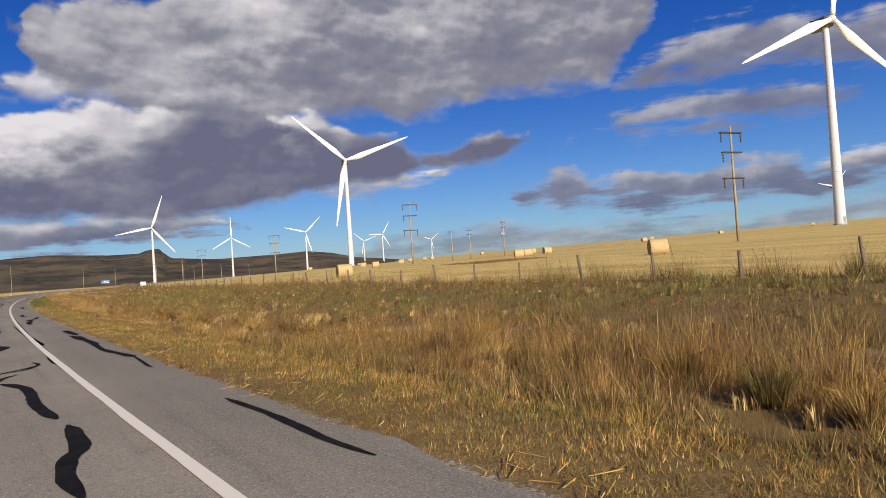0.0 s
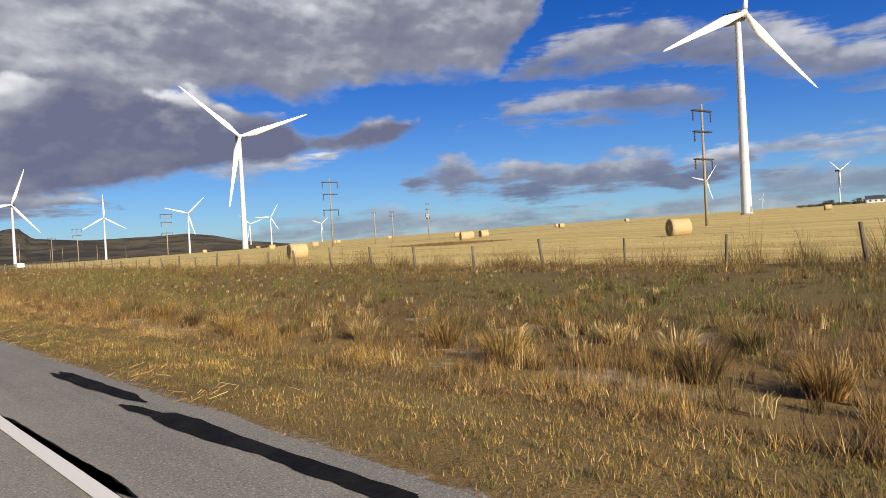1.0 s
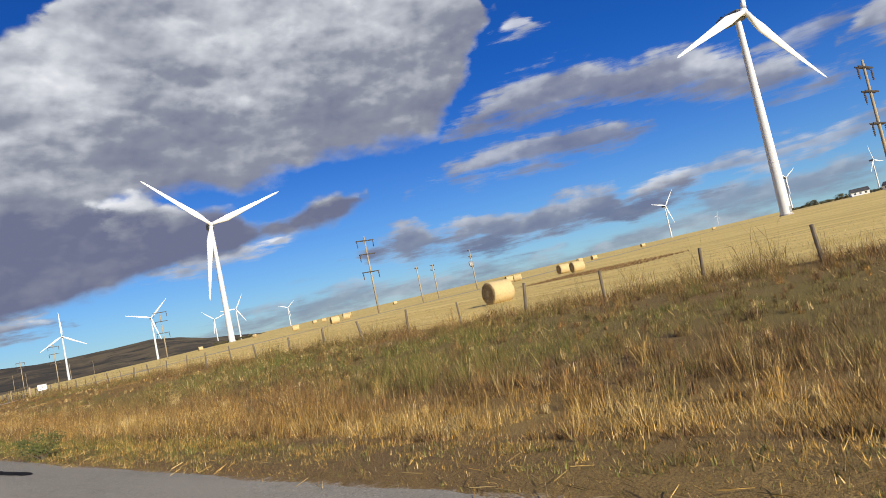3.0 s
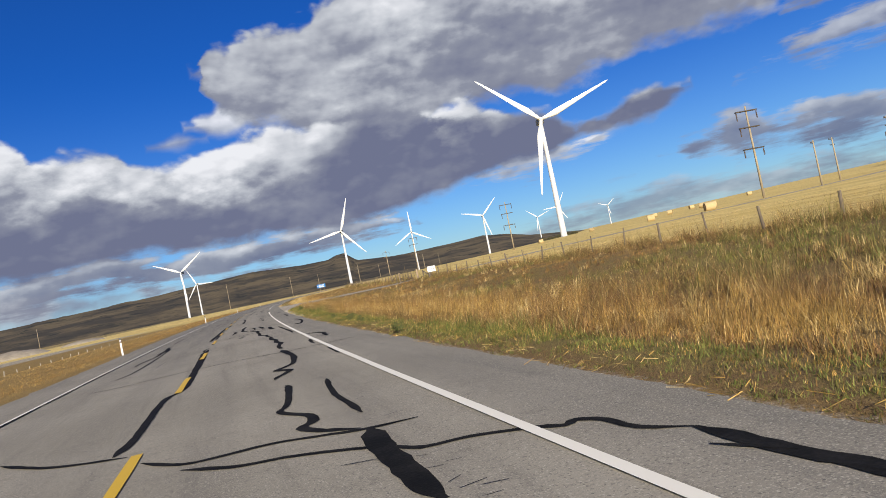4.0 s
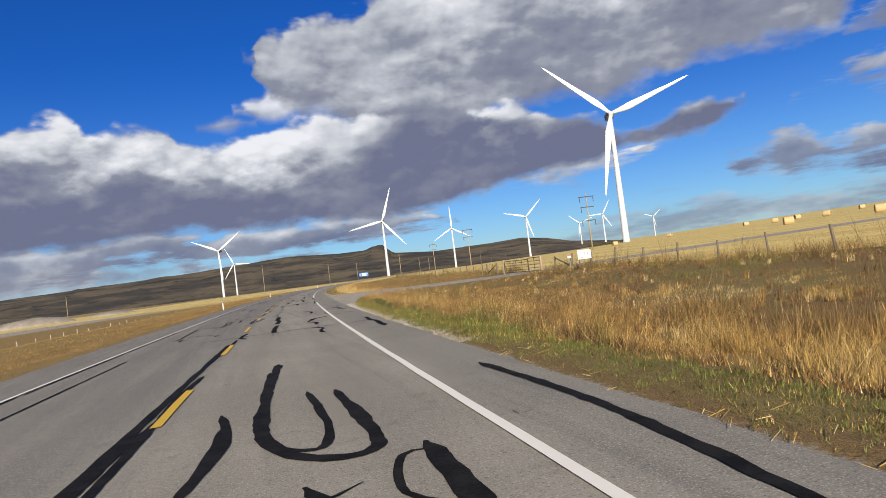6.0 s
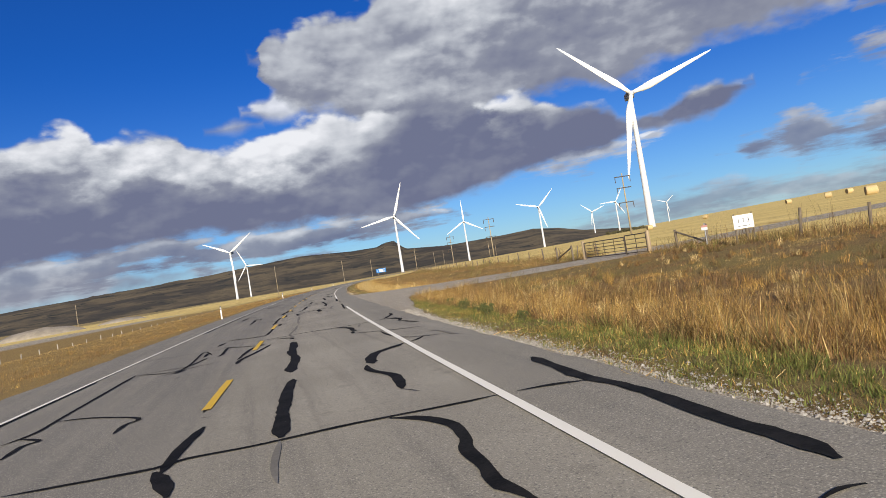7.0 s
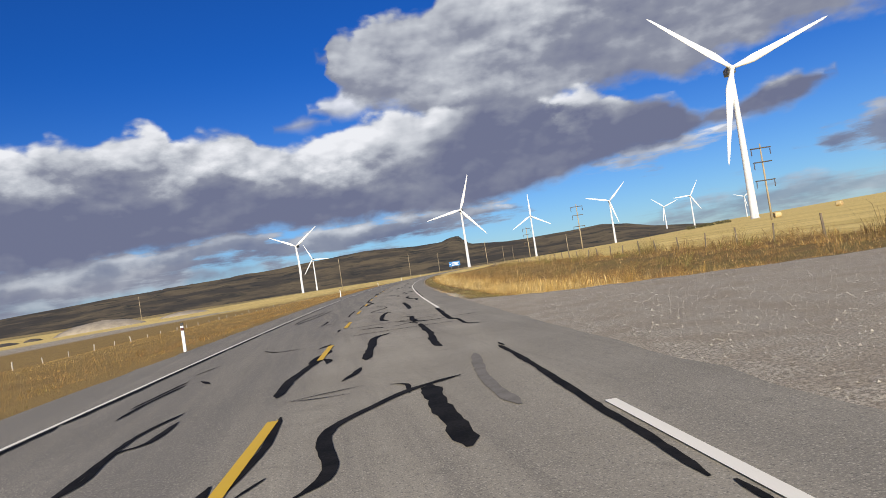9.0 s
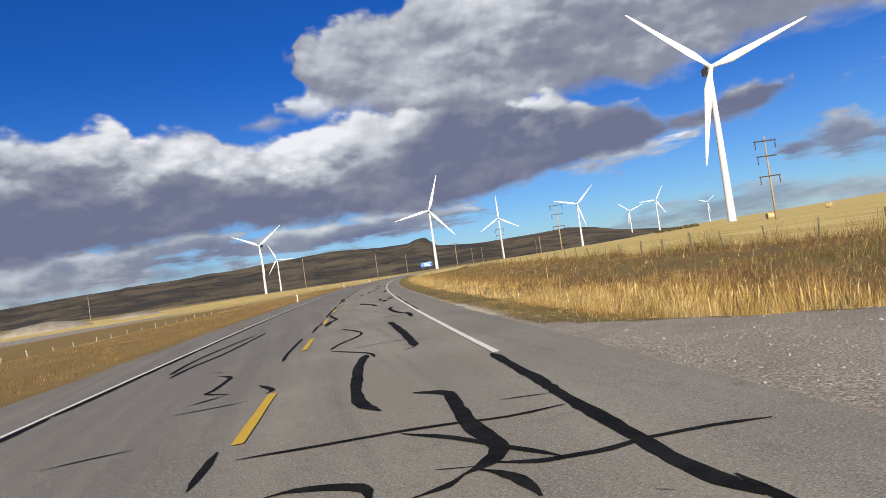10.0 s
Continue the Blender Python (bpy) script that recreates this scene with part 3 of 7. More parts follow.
def strip(name, d0, d1, y0, y1, z, mat, step=2.0, wobble=0.0, wheel=False, thick=0.0):
    """A band along the road between two distances from the edge line."""
    n = max(1, int((y1 - y0) / step))
    cols = [d0, d1] if not wheel else list(np.linspace(d0, d1, 22))
    verts, mask, older = [], [], []
    for j in range(n + 1):
        y = y0 + (y1 - y0) * j / n
        for k, d in enumerate(cols):
            e = wobble * noise.noise((y * 0.7, k * 9.1, 4.0)) if k in (0, len(cols) - 1) else 0.0
            verts.append(on_road(d + e, y, z))
            t = min(abs(d + c) for c in (0.9, 2.7, 4.5, 6.3))
            mask.append(1 - smooth01(t, 0.15, 0.6))
            older.append(max(smooth01(-d, 3.2, 3.9) * smooth01(y, 65, 125), 0.55 * smooth01(d, 0.1, 0.5)))      # the far lane and the shoulder were laid earlier
    w = len(cols)
    faces = [(j * w + i, j * w + i + 1, (j + 1) * w + i + 1, (j + 1) * w + i) for j in range(n) for i in range(w - 1)]
    me = mesh_of(name, verts, faces, mat)
    if wheel:
        a = me.attributes.new("wheel", "FLOAT", "POINT")
        a.data.foreach_set("value", np.array(mask, dtype=np.float32))
        a = me.attributes.new("older", "FLOAT", "POINT")
        a.data.foreach_set("value", np.array(older, dtype=np.float32))
    ob = new(name, me)
    if thick:
        m = ob.modifiers.new("slab", "SOLIDIFY")
        m.thickness, m.offset = thick, -1
    return ob


tagged(strip("road", PAVED_L, PAVED_R, -60, 760, 0.0, ASPHALT, 1.0, 0.22, True, 0.09), "worn grey two-lane asphalt highway with sealed cracks", "road", kind="structure")
tagged(strip("edge_line", -0.058, 0.058, -60, 154.4, 0.0155, WHITE_PAINT, 1.5, 0.012), "white painted edge line along the lane", "road marking", kind="structure")
tagged(strip("edge_line", -0.058, 0.058, 175.0, 700, 0.0155, WHITE_PAINT, 2.0, 0.012), "white painted edge line along the lane", "road marking", kind="structure")
tagged(strip("edge_line", -7.34, -7.24, -60, 700, 0.0155, WHITE_PAINT, 2.0, 0.012), "white painted edge line along the lane", "road marking", kind="structure")
for k in range(-8, 66):
    y = 9.1 * k + 80.35 - 9.1 * 15
    dash = strip("centre_dash", -3.58, -3.45, y, y + 3.1, 0.0165, YELLOW_PAINT, 0.5, 0.012)
    tagged(dash, "yellow painted centre line dash on asphalt", "road marking", "centre line dashes", kind="structure")


# ---- hills on the horizon, with cloud shadow put into their colour ----
def ridge(name, sky, dist, label, mat, a0, a1):
    verts, faces = [], []
    angles = np.arange(a0, a1, 0.25)
    az, el = [q[0] for q in sky], [q[1] for q in sky]
    rings = ((0.66, 0.0), (0.74, 0.22), (0.82, 0.5), (0.90, 0.72), (0.96, 0.93), (1.0, 1.0), (1.12, 0.8))
    for a in angles:
        top = dist * math.tan(radians(float(np.interp(a, az, el)))) + 1.5
        for f, h in rings:
            r = dist * f
            rough = (noise.noise((a * 0.35, f * 9, 1.0)) * 0.10 + noise.noise((a * 1.4, f * 20, 3.0)) * 0.05) * top * (1 if 0.05 < h < 0.99 else 0.12)
            verts.append((r * math.sin(radians(a)), 100 + r * math.cos(radians(a)), -9 + (top + 9) * h + rough))
    w = len(rings)
    faces = [(j * w + i, (j + 1) * w + i, (j + 1) * w + i + 1, j * w + i + 1) for j in range(len(angles) - 1) for i in range(w - 1)]
    return tagged(new(name, mesh_of(name, verts, faces, mat, True)), label, "hills", kind="structure")


def hill_material():
    m, nt, b = material("shaded_brown_rangeland", 0.95, spec=0.05)
    p = place_of(nt)
    mp = nt.nodes.new("ShaderNodeMapping")
    nt.links.new(p, mp.inputs[0])
    mp.inputs["Scale"].default_value = (0.004, 0.004, 0.03)
    f = fbm(nt, mp.outputs[0], 1.0, 7, 0.62)
    # base colours darkened to hold the cloud shadow; the sky's clouds cast none
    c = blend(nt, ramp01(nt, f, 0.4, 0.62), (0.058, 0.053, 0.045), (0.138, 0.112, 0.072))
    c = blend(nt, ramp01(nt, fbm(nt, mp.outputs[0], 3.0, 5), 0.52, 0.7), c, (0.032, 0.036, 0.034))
    nt.links.new(c, b.inputs["Base Color"])
    return m


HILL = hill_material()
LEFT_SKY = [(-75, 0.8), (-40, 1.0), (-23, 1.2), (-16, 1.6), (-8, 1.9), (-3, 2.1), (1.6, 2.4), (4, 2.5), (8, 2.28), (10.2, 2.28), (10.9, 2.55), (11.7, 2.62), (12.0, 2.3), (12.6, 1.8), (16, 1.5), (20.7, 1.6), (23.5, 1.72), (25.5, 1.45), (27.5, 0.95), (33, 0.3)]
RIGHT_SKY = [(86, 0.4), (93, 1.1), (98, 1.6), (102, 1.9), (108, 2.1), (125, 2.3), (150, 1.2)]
ridge("hills_north", LEFT_SKY, 3600, "dark brown bare hills coloured as under cloud shadow", HILL, -75, 33)
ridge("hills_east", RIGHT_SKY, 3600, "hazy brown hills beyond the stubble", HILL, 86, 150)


# ---- wind turbines ----
def tower_part(h, parent):
    bm = bmesh.new()
    k = h / 80
    for z0, z1 in ((0, 0.27), (0.27, 0.6), (0.6, 1.0)):
        ra, rb = 2.15 - 0.95 * z0, 2.15 - 0.95 * z1
        rod(bm, (0, 0, h * z0), (0, 0, h * z1 - 0.04), ra * k, rb * k, 24, False)
        rod(bm, (0, 0, h * z1 - 0.3), (0, 0, h * z1), rb * k + 0.03, rb * k + 0.03, 24)
    ob = part("tower", bm, TOWER, parent, smooth=True)
    bm = bmesh.new()
    rod(bm, (0, 0, -2.0), (0, 0, 0.35), 2.9 * k, 2.6 * k, 20)
    part("foundation", bm, CONCRETE, parent, "grey concrete footing")
    bm = bmesh.new()
    box(bm, (1.0, 0.12, 2.2), (0, -2.1 * k, 1.7), bevel=0.04)
    part("tower_door", bm, GREY_STEEL, ob, "grey steel door")
    return ob


def blade_part(r, parent, turn):
    """A tapered, twisted aerofoil that points along z, then is turned about the shaft (y)."""
    rings = []
    for s in (0.0, 0.03, 0.07, 0.12, 0.2, 0.3, 0.45, 0.6, 0.75, 0.88, 0.96, 1.0):
        chord = np.interp(s, [0, 0.05, 0.19, 0.5, 0.85, 0.97, 1], [0.045, 0.048, 0.088, 0.058, 0.03, 0.018, 0.003]) * r
        th = np.interp(s, [0, 0.05, 0.19, 0.5, 1], [1.0, 0.95, 0.34, 0.22, 0.16]) * chord
        tw = radians(np.interp(s, [0, 0.2, 1], [24, 16, 1]))
        ring = []
        for q in range(14):
            a = 2 * math.pi * q / 14
            x = math.cos(a) * 0.5 * chord + 0.14 * chord * min(1, s * 8)
            y = math.sin(a) * 0.5 * th * (0.72 + 0.28 * math.cos(a) if s > 0.06 else 1) 
            ring.append((x * math.cos(tw) - y * math.sin(tw), x * math.sin(tw) + y * math.cos(tw) - 0.035 * r * s * s, 1.2 + s * r))
        rings.append(ring)
    bm = bmesh.new()
    loft(bm, rings)
    bm.transform(pose(0, 0, 0, 0, turn, 0))
    return part("blade", bm, BLADE, parent, smooth=True)


def wind_turbine(x, y, hub_z, ratio, phase, label, facing=200):
    base = ground_z(x, y)
    h = hub_z - base
    t = thing("wind_turbine", label, "wind turbine", (x, y, base), 180 - facing, "wind turbines on the plain")
    tower_part(h - 2.0, t)
    k = h / 80
    bm = bmesh.new()      # the machine house behind the rotor, which looks along -y
    secs = [(-2.6, 1.6, 1.6, -0.2), (-1.8, 2.0, 2.1, -0.3), (2.5, 2.1, 2.2, -0.3), (7.2, 2.0, 2.0, -0.2), (8.6, 1.5, 1.4, 0.0)]
    loft(bm, [[(k * a * w, k * yy, k * (b * hh + z0)) for a, b in ((-1, -0.8), (-0.8, -1), (0.8, -1), (1, -0.8), (1, 0.75), (0.75, 1), (-0.75, 1), (-1, 0.75))] for yy, w, hh, z0 in secs])
    bm.transform(Matrix.Translation((0, 0, h)))
    part("nacelle", bm, NACELLE, t, "grey machine house")
    bm = bmesh.new()
    box(bm, (1.6 * k, 0.5 * k, 0.9 * k), (0, 6.4 * k, h + 2.2 * k), bevel=0.08)
    part("cooler_box", bm, DARK_STEEL, t)
    bm = bmesh.new()
    rod(bm, (0.4, 5.2 * k, h + 1.6 * k), (0.4, 5.2 * k, h + 3.4 * k), 0.05)
    part("wind_vane", bm, DARK_STEEL, t)
    bm = bmesh.new()
    prof = [(-5.0, 0.05), (-4.7, 0.8), (-4.1, 1.35), (-3.2, 1.65), (-2.5, 1.6)]
    loft(bm, [[(k * r * math.cos(q * math.pi / 9), k * yy, k * r * math.sin(q * math.pi / 9)) for q in range(18)] for yy, r in prof])
    bm.transform(Matrix.Translation((0, 0, h)))
    part("hub", bm, BLADE, t, smooth=True)
    for q in range(3):
        b = blade_part(ratio * h, t, phase + 120 * q)
        b.location = (0, -3.6 * k, h)
    return t


CONCRETE = mottled("concrete", (0.40, 0.39, 0.37), (0.30, 0.29, 0.28), 1.5, 0.9, fine=20)
TURBINES = [
    (238.5, 480.0, 86.2, 0.63, 71, "tall white wind turbine behind the stubble field"),
    (252.0, 119.0, 78.0, 0.58, 7, "white wind turbine with grey nacelle in stubble"),
    (222.0, 1143.3, 86.3, 0.61, 20, "white wind turbine beyond the bend"),
    (-29.5, 1268.5, 74.8, 0.60, 55, "white wind turbine before dark hills"),
    (575.0, 1897.0, 108.8, 0.54, 0, "distant white wind turbine"),
    (695.7, 1656.6, 103.4, 0.55, 45, "distant white wind turbine"),
    (-14.4, 2066.9, 84.7, 0.55, 95, "distant wind turbine before dark hills"),
    (1177.7, 2113.0, 115.2, 0.50, 30, "distant white wind turbine"),
    (1477.4, 2833.0, 125.4, 0.55, 70, "far shaded wind turbine"),
    (1734.2, 2646.3, 111.5, 0.50, 50, "distant white wind turbine"),
    (1609.7, 768.4, 113.6, 0.60, 40, "distant white wind turbine beyond the field"),
    (2625.0, 490.0, 157.0, 0.52, 100, "far white wind turbine beyond the hamlet"),
    (2893.0, 216.0, 164.0, 0.52, 80, "far white wind turbine beyond the hamlet"),
    (2884.0, -258.0, 151.0, 0.50, 15, "far white wind turbine beyond shrubs"),
    (1821.0, -364.0, 122.4, 0.56, 115, "distant white wind turbine beyond shrubs"),
    (2116.0, -438.0, 129.0, 0.54, 118, "distant white wind turbine beyond shrubs"),
    (2311.0, 677.0, 152.0, 0.52, 60, "far white wind turbine beyond the hamlet"),
    (2711.0, 1061.0, 99.4, 0.5, 20, "far white wind turbine behind the crest"),
    (1675.8, -194.0, 128.4, 0.60, 10, "distant white wind turbine beyond shrubs"),
]
for x, y, z, r, ph, label in TURBINES:
    wind_turbine(x, y, z, r, ph, label)

# ---- sealed cracks in the asphalt ----
def ribbon(points, width, z, seed, ragged=0.28):
    """A band with uneven edges and tapered ends along a curve through road points (d, y)."""
    rnd = random.Random(seed)
    pts = [on_road(d, y) for d, y in points]
    path = []
    for i in range(len(pts) - 1):
        p0, p1, p2, p3 = pts[max(0, i - 1)], pts[i], pts[i + 1], pts[min(len(pts) - 1, i + 2)]
        n = max(3, min(40, int((p2 - p1).length / 0.16)))
        for k in range(n):
            t = k / n
            path.append(0.5 * (2 * p1 + (p2 - p0) * t + (2 * p0 - 5 * p1 + 4 * p2 - p3) * t * t + (3 * p1 - p0 - 3 * p2 + p3) * t ** 3))
    path.append(pts[-1])
    total = sum((b - a).length for a, b in zip(path, path[1:]))
    verts, run = [], 0.0
    for i, p in enumerate(path):
        a, b = path[max(0, i - 1)], path[min(len(path) - 1, i + 1)]
        t = (b - a).normalized() if (b - a).length > 1e-6 else Vector((0, 1, 0))
        side = Vector((t.y, -t.x, 0))
        if i:
            run += (p - path[i - 1]).length
        end = min(run, total - run)
        w = 0.5 * width * (0.25 + 0.75 * smooth01(end, 0.0, 0.35)) * (1 + 0.35 * noise.noise((run * 1.1, seed * 3.7, 0)))
        p = p + side * 0.10 * width * noise.noise((run * 2.3, seed * 1.3, 6.0))
        l = w * (1 + ragged * noise.noise((run * 6.0, seed, 1.0)) + 0.10 * rnd.uniform(-1, 1))
        r = w * (1 + ragged * noise.noise((run * 6.0, seed, 8.0)) + 0.10 * rnd.uniform(-1, 1))
        verts += [(*(p - side * l).xy, z), (*(p + side * r).xy, z)]
    return verts


SEALS = [0]


def seal(points, width, mat=None, label="black bitumen crack seal on asphalt"):
    k = SEALS[0] = SEALS[0] + 1
    v = ribbon(points, width, 0.0085 + 0.0004 * (k % 11), k)
    me = mesh_of("crack_seal", v, [(i, i + 1, i + 3, i + 2) for i in range(0, len(v) - 2, 2)], mat or TAR)
    return tagged(new("crack_seal", me), label, "crack seal", "sealed cracks in the road", "structure")


def old_seal(points, width):
    return seal(points, width * 0.75, OLD_TAR, "faded grey crack seal on asphalt")


seal([(-1.31, 61.33), (-1.18, 33.45), (-0.72, 29.81), (-1.11, 25.62), (-1.14, 22.72), (-0.72, 21.17), (-1.12, 19.43)], 0.216)
seal([(-0.16, 33.08), (-0.03, 22.89)], 0.045)
seal([(-3.71, 36.61), (-3.68, 44.75), (-3.36, 58.79), (-3.47, 67.12)], 0.108)
seal([(1.17, 26.32), (1.21, 23.42)], 0.135)
seal([(1.04, 22.74), (1.15, 22.17), (1.14, 20.04), (1.23, 19.12)], 0.144)
seal([(0.06, 23.99), (0.11, 20.55)], 0.09)
seal([(-5.5, 76.24), (-4.6, 75.06), (-3.63, 74.38)], 0.09)
seal([(-1.29, 108.39), (-1.17, 104.82), (-2.19, 106.01), (-2.09, 112.66)], 0.162)
seal([(-0.75, 104.71), (-0.76, 101.85), (-0.64, 100.97)], 0.18)
seal([(0.94, 108.76), (1.05, 104.87), (0.7, 100.79), (0.49, 101.92)], 0.135)
seal([(-3.83, 102.3), (-3.63, 120.12)], 0.144)
seal([(-6.21, 100.16), (-6.02, 102.19), (-6.29, 106.16)], 0.108)
seal([(-2.82, 104.13), (-2.57, 106.02), (-2.75, 107.78)], 0.108)
seal([(-4.94, 141.32), (-3.67, 140.52), (-3.51, 142.2)], 0.108)
seal([(-5.01, 139.11), (-4.9, 140.28)], 0.135)
seal([(-6.36, 179.62), (-6.42, 182.84), (-5.97, 189.08)], 0.09)
seal([(-1.02, 12.95), (-0.74, 11.92), (-0.72, 10.03), (-0.62, 8.78)], 0.15)
seal([(-0.56, 8.3), (-0.59, 7.14), (-0.74, 6.61), (-0.82, 5.96), (-0.8, 5.37)], 0.16)
seal([(-0.98, 14.54), (-0.63, 14.64), (-0.35, 15.13)], 0.052)
seal([(0.02, 44.79), (0.01, 22.31), (-0, 15.6)], 0.091)
seal([(1.11, 8.28), (1.15, 7.04), (1.12, 5.97), (1.11, 5.25), (1.15, 4.69)], 0.091)
seal([(-1.9, 14.78), (-1.31, 14.6), (-1.07, 14.49), (-0.74, 14.77), (-0.42, 15.14), (-0.33, 15.49), (-0.39, 16.04)], 0.078)
seal([(-1.06, 13.08), (-1.04, 13.38), (-0.94, 13.75), (-0.74, 14.02)], 0.11)
seal([(0, 24.49), (0.03, 18.73), (-0.05, 16.37), (-0.06, 15.09)], 0.091)
seal([(0.99, 23.4), (1.13, 21.38), (1.14, 19.55), (1.05, 17.16), (1.19, 15.57), (1.26, 14.57)], 0.15)
seal([(1.26, 14.57), (1.2, 13.54), (1.15, 12.86), (1.16, 12.45)], 0.065)
seal([(-1.36, 22.15), (-0.78, 21.38), (-0.81, 20.37), (-1.12, 19.31)], 0.12)
seal([(0.05, 23.92), (0.07, 22.71), (0.1, 21.29), (0.12, 20.48)], 0.104)
seal([(1.07, 26.34), (1.09, 24.72), (1.2, 23.24)], 0.1)
seal([(1.02, 22.68), (1.04, 21.36), (1.13, 20.63), (1.1, 19.98), (1.16, 19.56), (1.21, 19.09)], 0.15)
seal([(-1.04, 69.24), (-1.1, 66.93), (-1.09, 64.96), (-1.04, 63.85), (-1.04, 62.8), (-1.06, 62.28)], 0.21)
seal([(0.6, 69.24), (0.84, 68.74)], 0.078)
seal([(0.84, 68.74), (0.9, 67.04), (0.85, 65.38), (0.85, 63.69), (0.93, 62.52), (0.96, 61.85)], 0.19)
seal([(-3.82, 74.63), (-3.72, 75.77), (-3.71, 79.54), (-3.46, 81.93), (-3.65, 93.07)], 0.14)
seal([(-3.4, 73.78), (-2.94, 73.13), (-2.48, 73), (-2.02, 72.96), (-1.57, 72.72), (-1.13, 72.45), (-0.55, 72.33)], 0.091)
seal([(-2.92, 72.85), (-2.37, 72.34), (-1.95, 72.17), (-1.46, 71.84), (-1.1, 71.52), (-0.83, 71.14), (-0.44, 71.05), (0.02, 70.76), (0.23, 70.56), (0.37, 70.62), (0.51, 70.39), (0.55, 69.97), (0.79, 69.63)], 0.091)
seal([(0.79, 69.63), (0.8, 69.24), (0.8, 68.77), (0.84, 68.41), (0.84, 68.18)], 0.17)
seal([(-1.57, 77.42), (-1.52, 77.16), (-1.66, 75.34), (-1.81, 74.81), (-1.51, 74.06), (-1.5, 73.59), (-1.65, 73.37), (-1.48, 72.92), (-1.12, 72.53)], 0.12)
seal([(-1.05, 72.42), (-1.1, 71.52), (-1.11, 70.65), (-1.09, 69.95), (-1.07, 69.76)], 0.25)
seal([(-0.89, 77.04), (-1.01, 75.33), (-0.97, 74.07), (-0.96, 73.34)], 0.09)
seal([(-1.54, 71.29), (-1.18, 71.15)], 0.033)
seal([(-1.13, 85.48), (-1.04, 84.28), (-0.98, 82.87), (-1.05, 81.73), (-1.14, 80.99), (-1.33, 80.58), (-1.53, 80.26), (-1.41, 80), (-1.3, 79.72), (-1.37, 79.41), (-1.56, 79.04), (-1.67, 78.63)], 0.16)
seal([(-6.26, 85.7), (-5.36, 85.3), (-4.6, 85.5), (-3.42, 85.59), (-2.14, 85.32), (-1.08, 84.74), (-0.16, 84.59), (1.05, 84.39)], 0.058)
seal([(-3.5, 80.4), (-3.41, 81.7), (-3.42, 84.74), (-3.45, 88.31), (-3.56, 94.53)], 0.13)
seal([(-0.07, 83.15), (-0.06, 81.84), (-0.07, 80.99)], 0.091)
seal([(-6.07, 88.67), (-5.77, 90.24), (-5.7, 95.8), (-5.84, 103.44)], 0.078)
seal([(-6.07, 88.67), (-5.26, 88.32)], 0.039)
seal([(-1.09, 93.88), (-1.08, 93.65), (-1.11, 92.12), (-1, 91.05), (-1.03, 89.86), (-0.95, 88.82), (-1.05, 87.77), (-1.1, 86.98), (-1.08, 86.46), (-1.05, 86.12)], 0.16)
seal([(-3.54, 95.56), (-3.69, 94.33), (-3.52, 92.61)], 0.09)
seal([(-3.46, 87.91), (-3.46, 88.69), (-3.48, 90.44)], 0.16)
seal([(-6.2, 93.77), (-6.21, 95.43), (-5.97, 97.99), (-6.02, 101.79), (-6.15, 105.05)], 0.091)
seal([(0.06, 90.77), (0.42, 90.11), (0.57, 89.27), (0.49, 88.56), (0.49, 87.83), (0.46, 87.48)], 0.13)
seal([(0.5, 87.6), (0.38, 87.85), (0.09, 87.93)], 0.078)
seal([(-0.1, 87.45), (-0.15, 86.65), (-0.18, 86.02), (-0.18, 85.7), (-0.16, 85.46)], 0.104)
old_seal([(-5.02, 90.18), (-5.01, 91.51), (-4.89, 93.29)], 0.065)
seal([(-1.84, 104.01), (-1.46, 102.38), (-1.46, 100.44), (-1.41, 98.5), (-1.43, 97.22), (-1.3, 96.51), (-1.16, 96.13), (-1.18, 95.31), (-1.13, 94.79), (-1.03, 94.43), (-0.97, 94.24)], 0.15)
seal([(-3.54, 98.13), (-3.53, 98.64), (-3.5, 99.13)], 0.065)
seal([(-3.77, 101.81), (-3.75, 102.78), (-3.69, 105.88), (-3.56, 108.31)], 0.1)
seal([(-3.44, 100.85), (-2.73, 100.85), (-2.04, 100.9), (-1.32, 101.08), (-0.66, 101.13)], 0.065)
seal([(-2.79, 103.59), (-2.2, 103.55), (-1.76, 103.57), (-1.41, 103.86)], 0.052)
seal([(-1.66, 108.61), (-1.52, 106.04), (-1.71, 105.12), (-2.19, 106.28), (-2.23, 111.47)], 0.11)
seal([(-2.66, 107), (-2.68, 105.43), (-2.77, 104.44)], 0.1)
old_seal([(-2.47, 100.24), (-2.15, 99.7), (-2.11, 99.08), (-2.24, 98.59)], 0.09)
seal([(-2.15, 99.03), (-2.3, 98.4), (-2.38, 98.02)], 0.104)
seal([(-2.75, 96.68), (-2.31, 96.38), (-1.87, 96.15)], 0.052)
seal([(-0.35, 102.53), (-0.3, 100.55), (-0.23, 97.75), (-0.2, 96.4), (-0.18, 95.33), (-0.18, 94.33), (-0.18, 93.7)], 0.09)
seal([(-0.69, 104.42), (-0.75, 102.7), (-0.69, 101.61), (-0.62, 101.07)], 0.12)
seal([(-0.69, 104.42), (-1.02, 104.39), (-1.16, 103.42), (-0.73, 102.88)], 0.065)
seal([(-6.12, 99.92), (-6.04, 100.82), (-5.87, 101.72), (-6.17, 105.9)], 0.104)
seal([(-6.32, 109.98), (-6.31, 114.23), (-6.32, 119.31)], 0.065)
seal([(-2.33, 127.43), (-2.39, 125.77), (-2.4, 124.08), (-2.39, 123.01)], 0.2)
old_seal([(-2.39, 122.87), (-2.41, 122), (-2.36, 121.34)], 0.091)
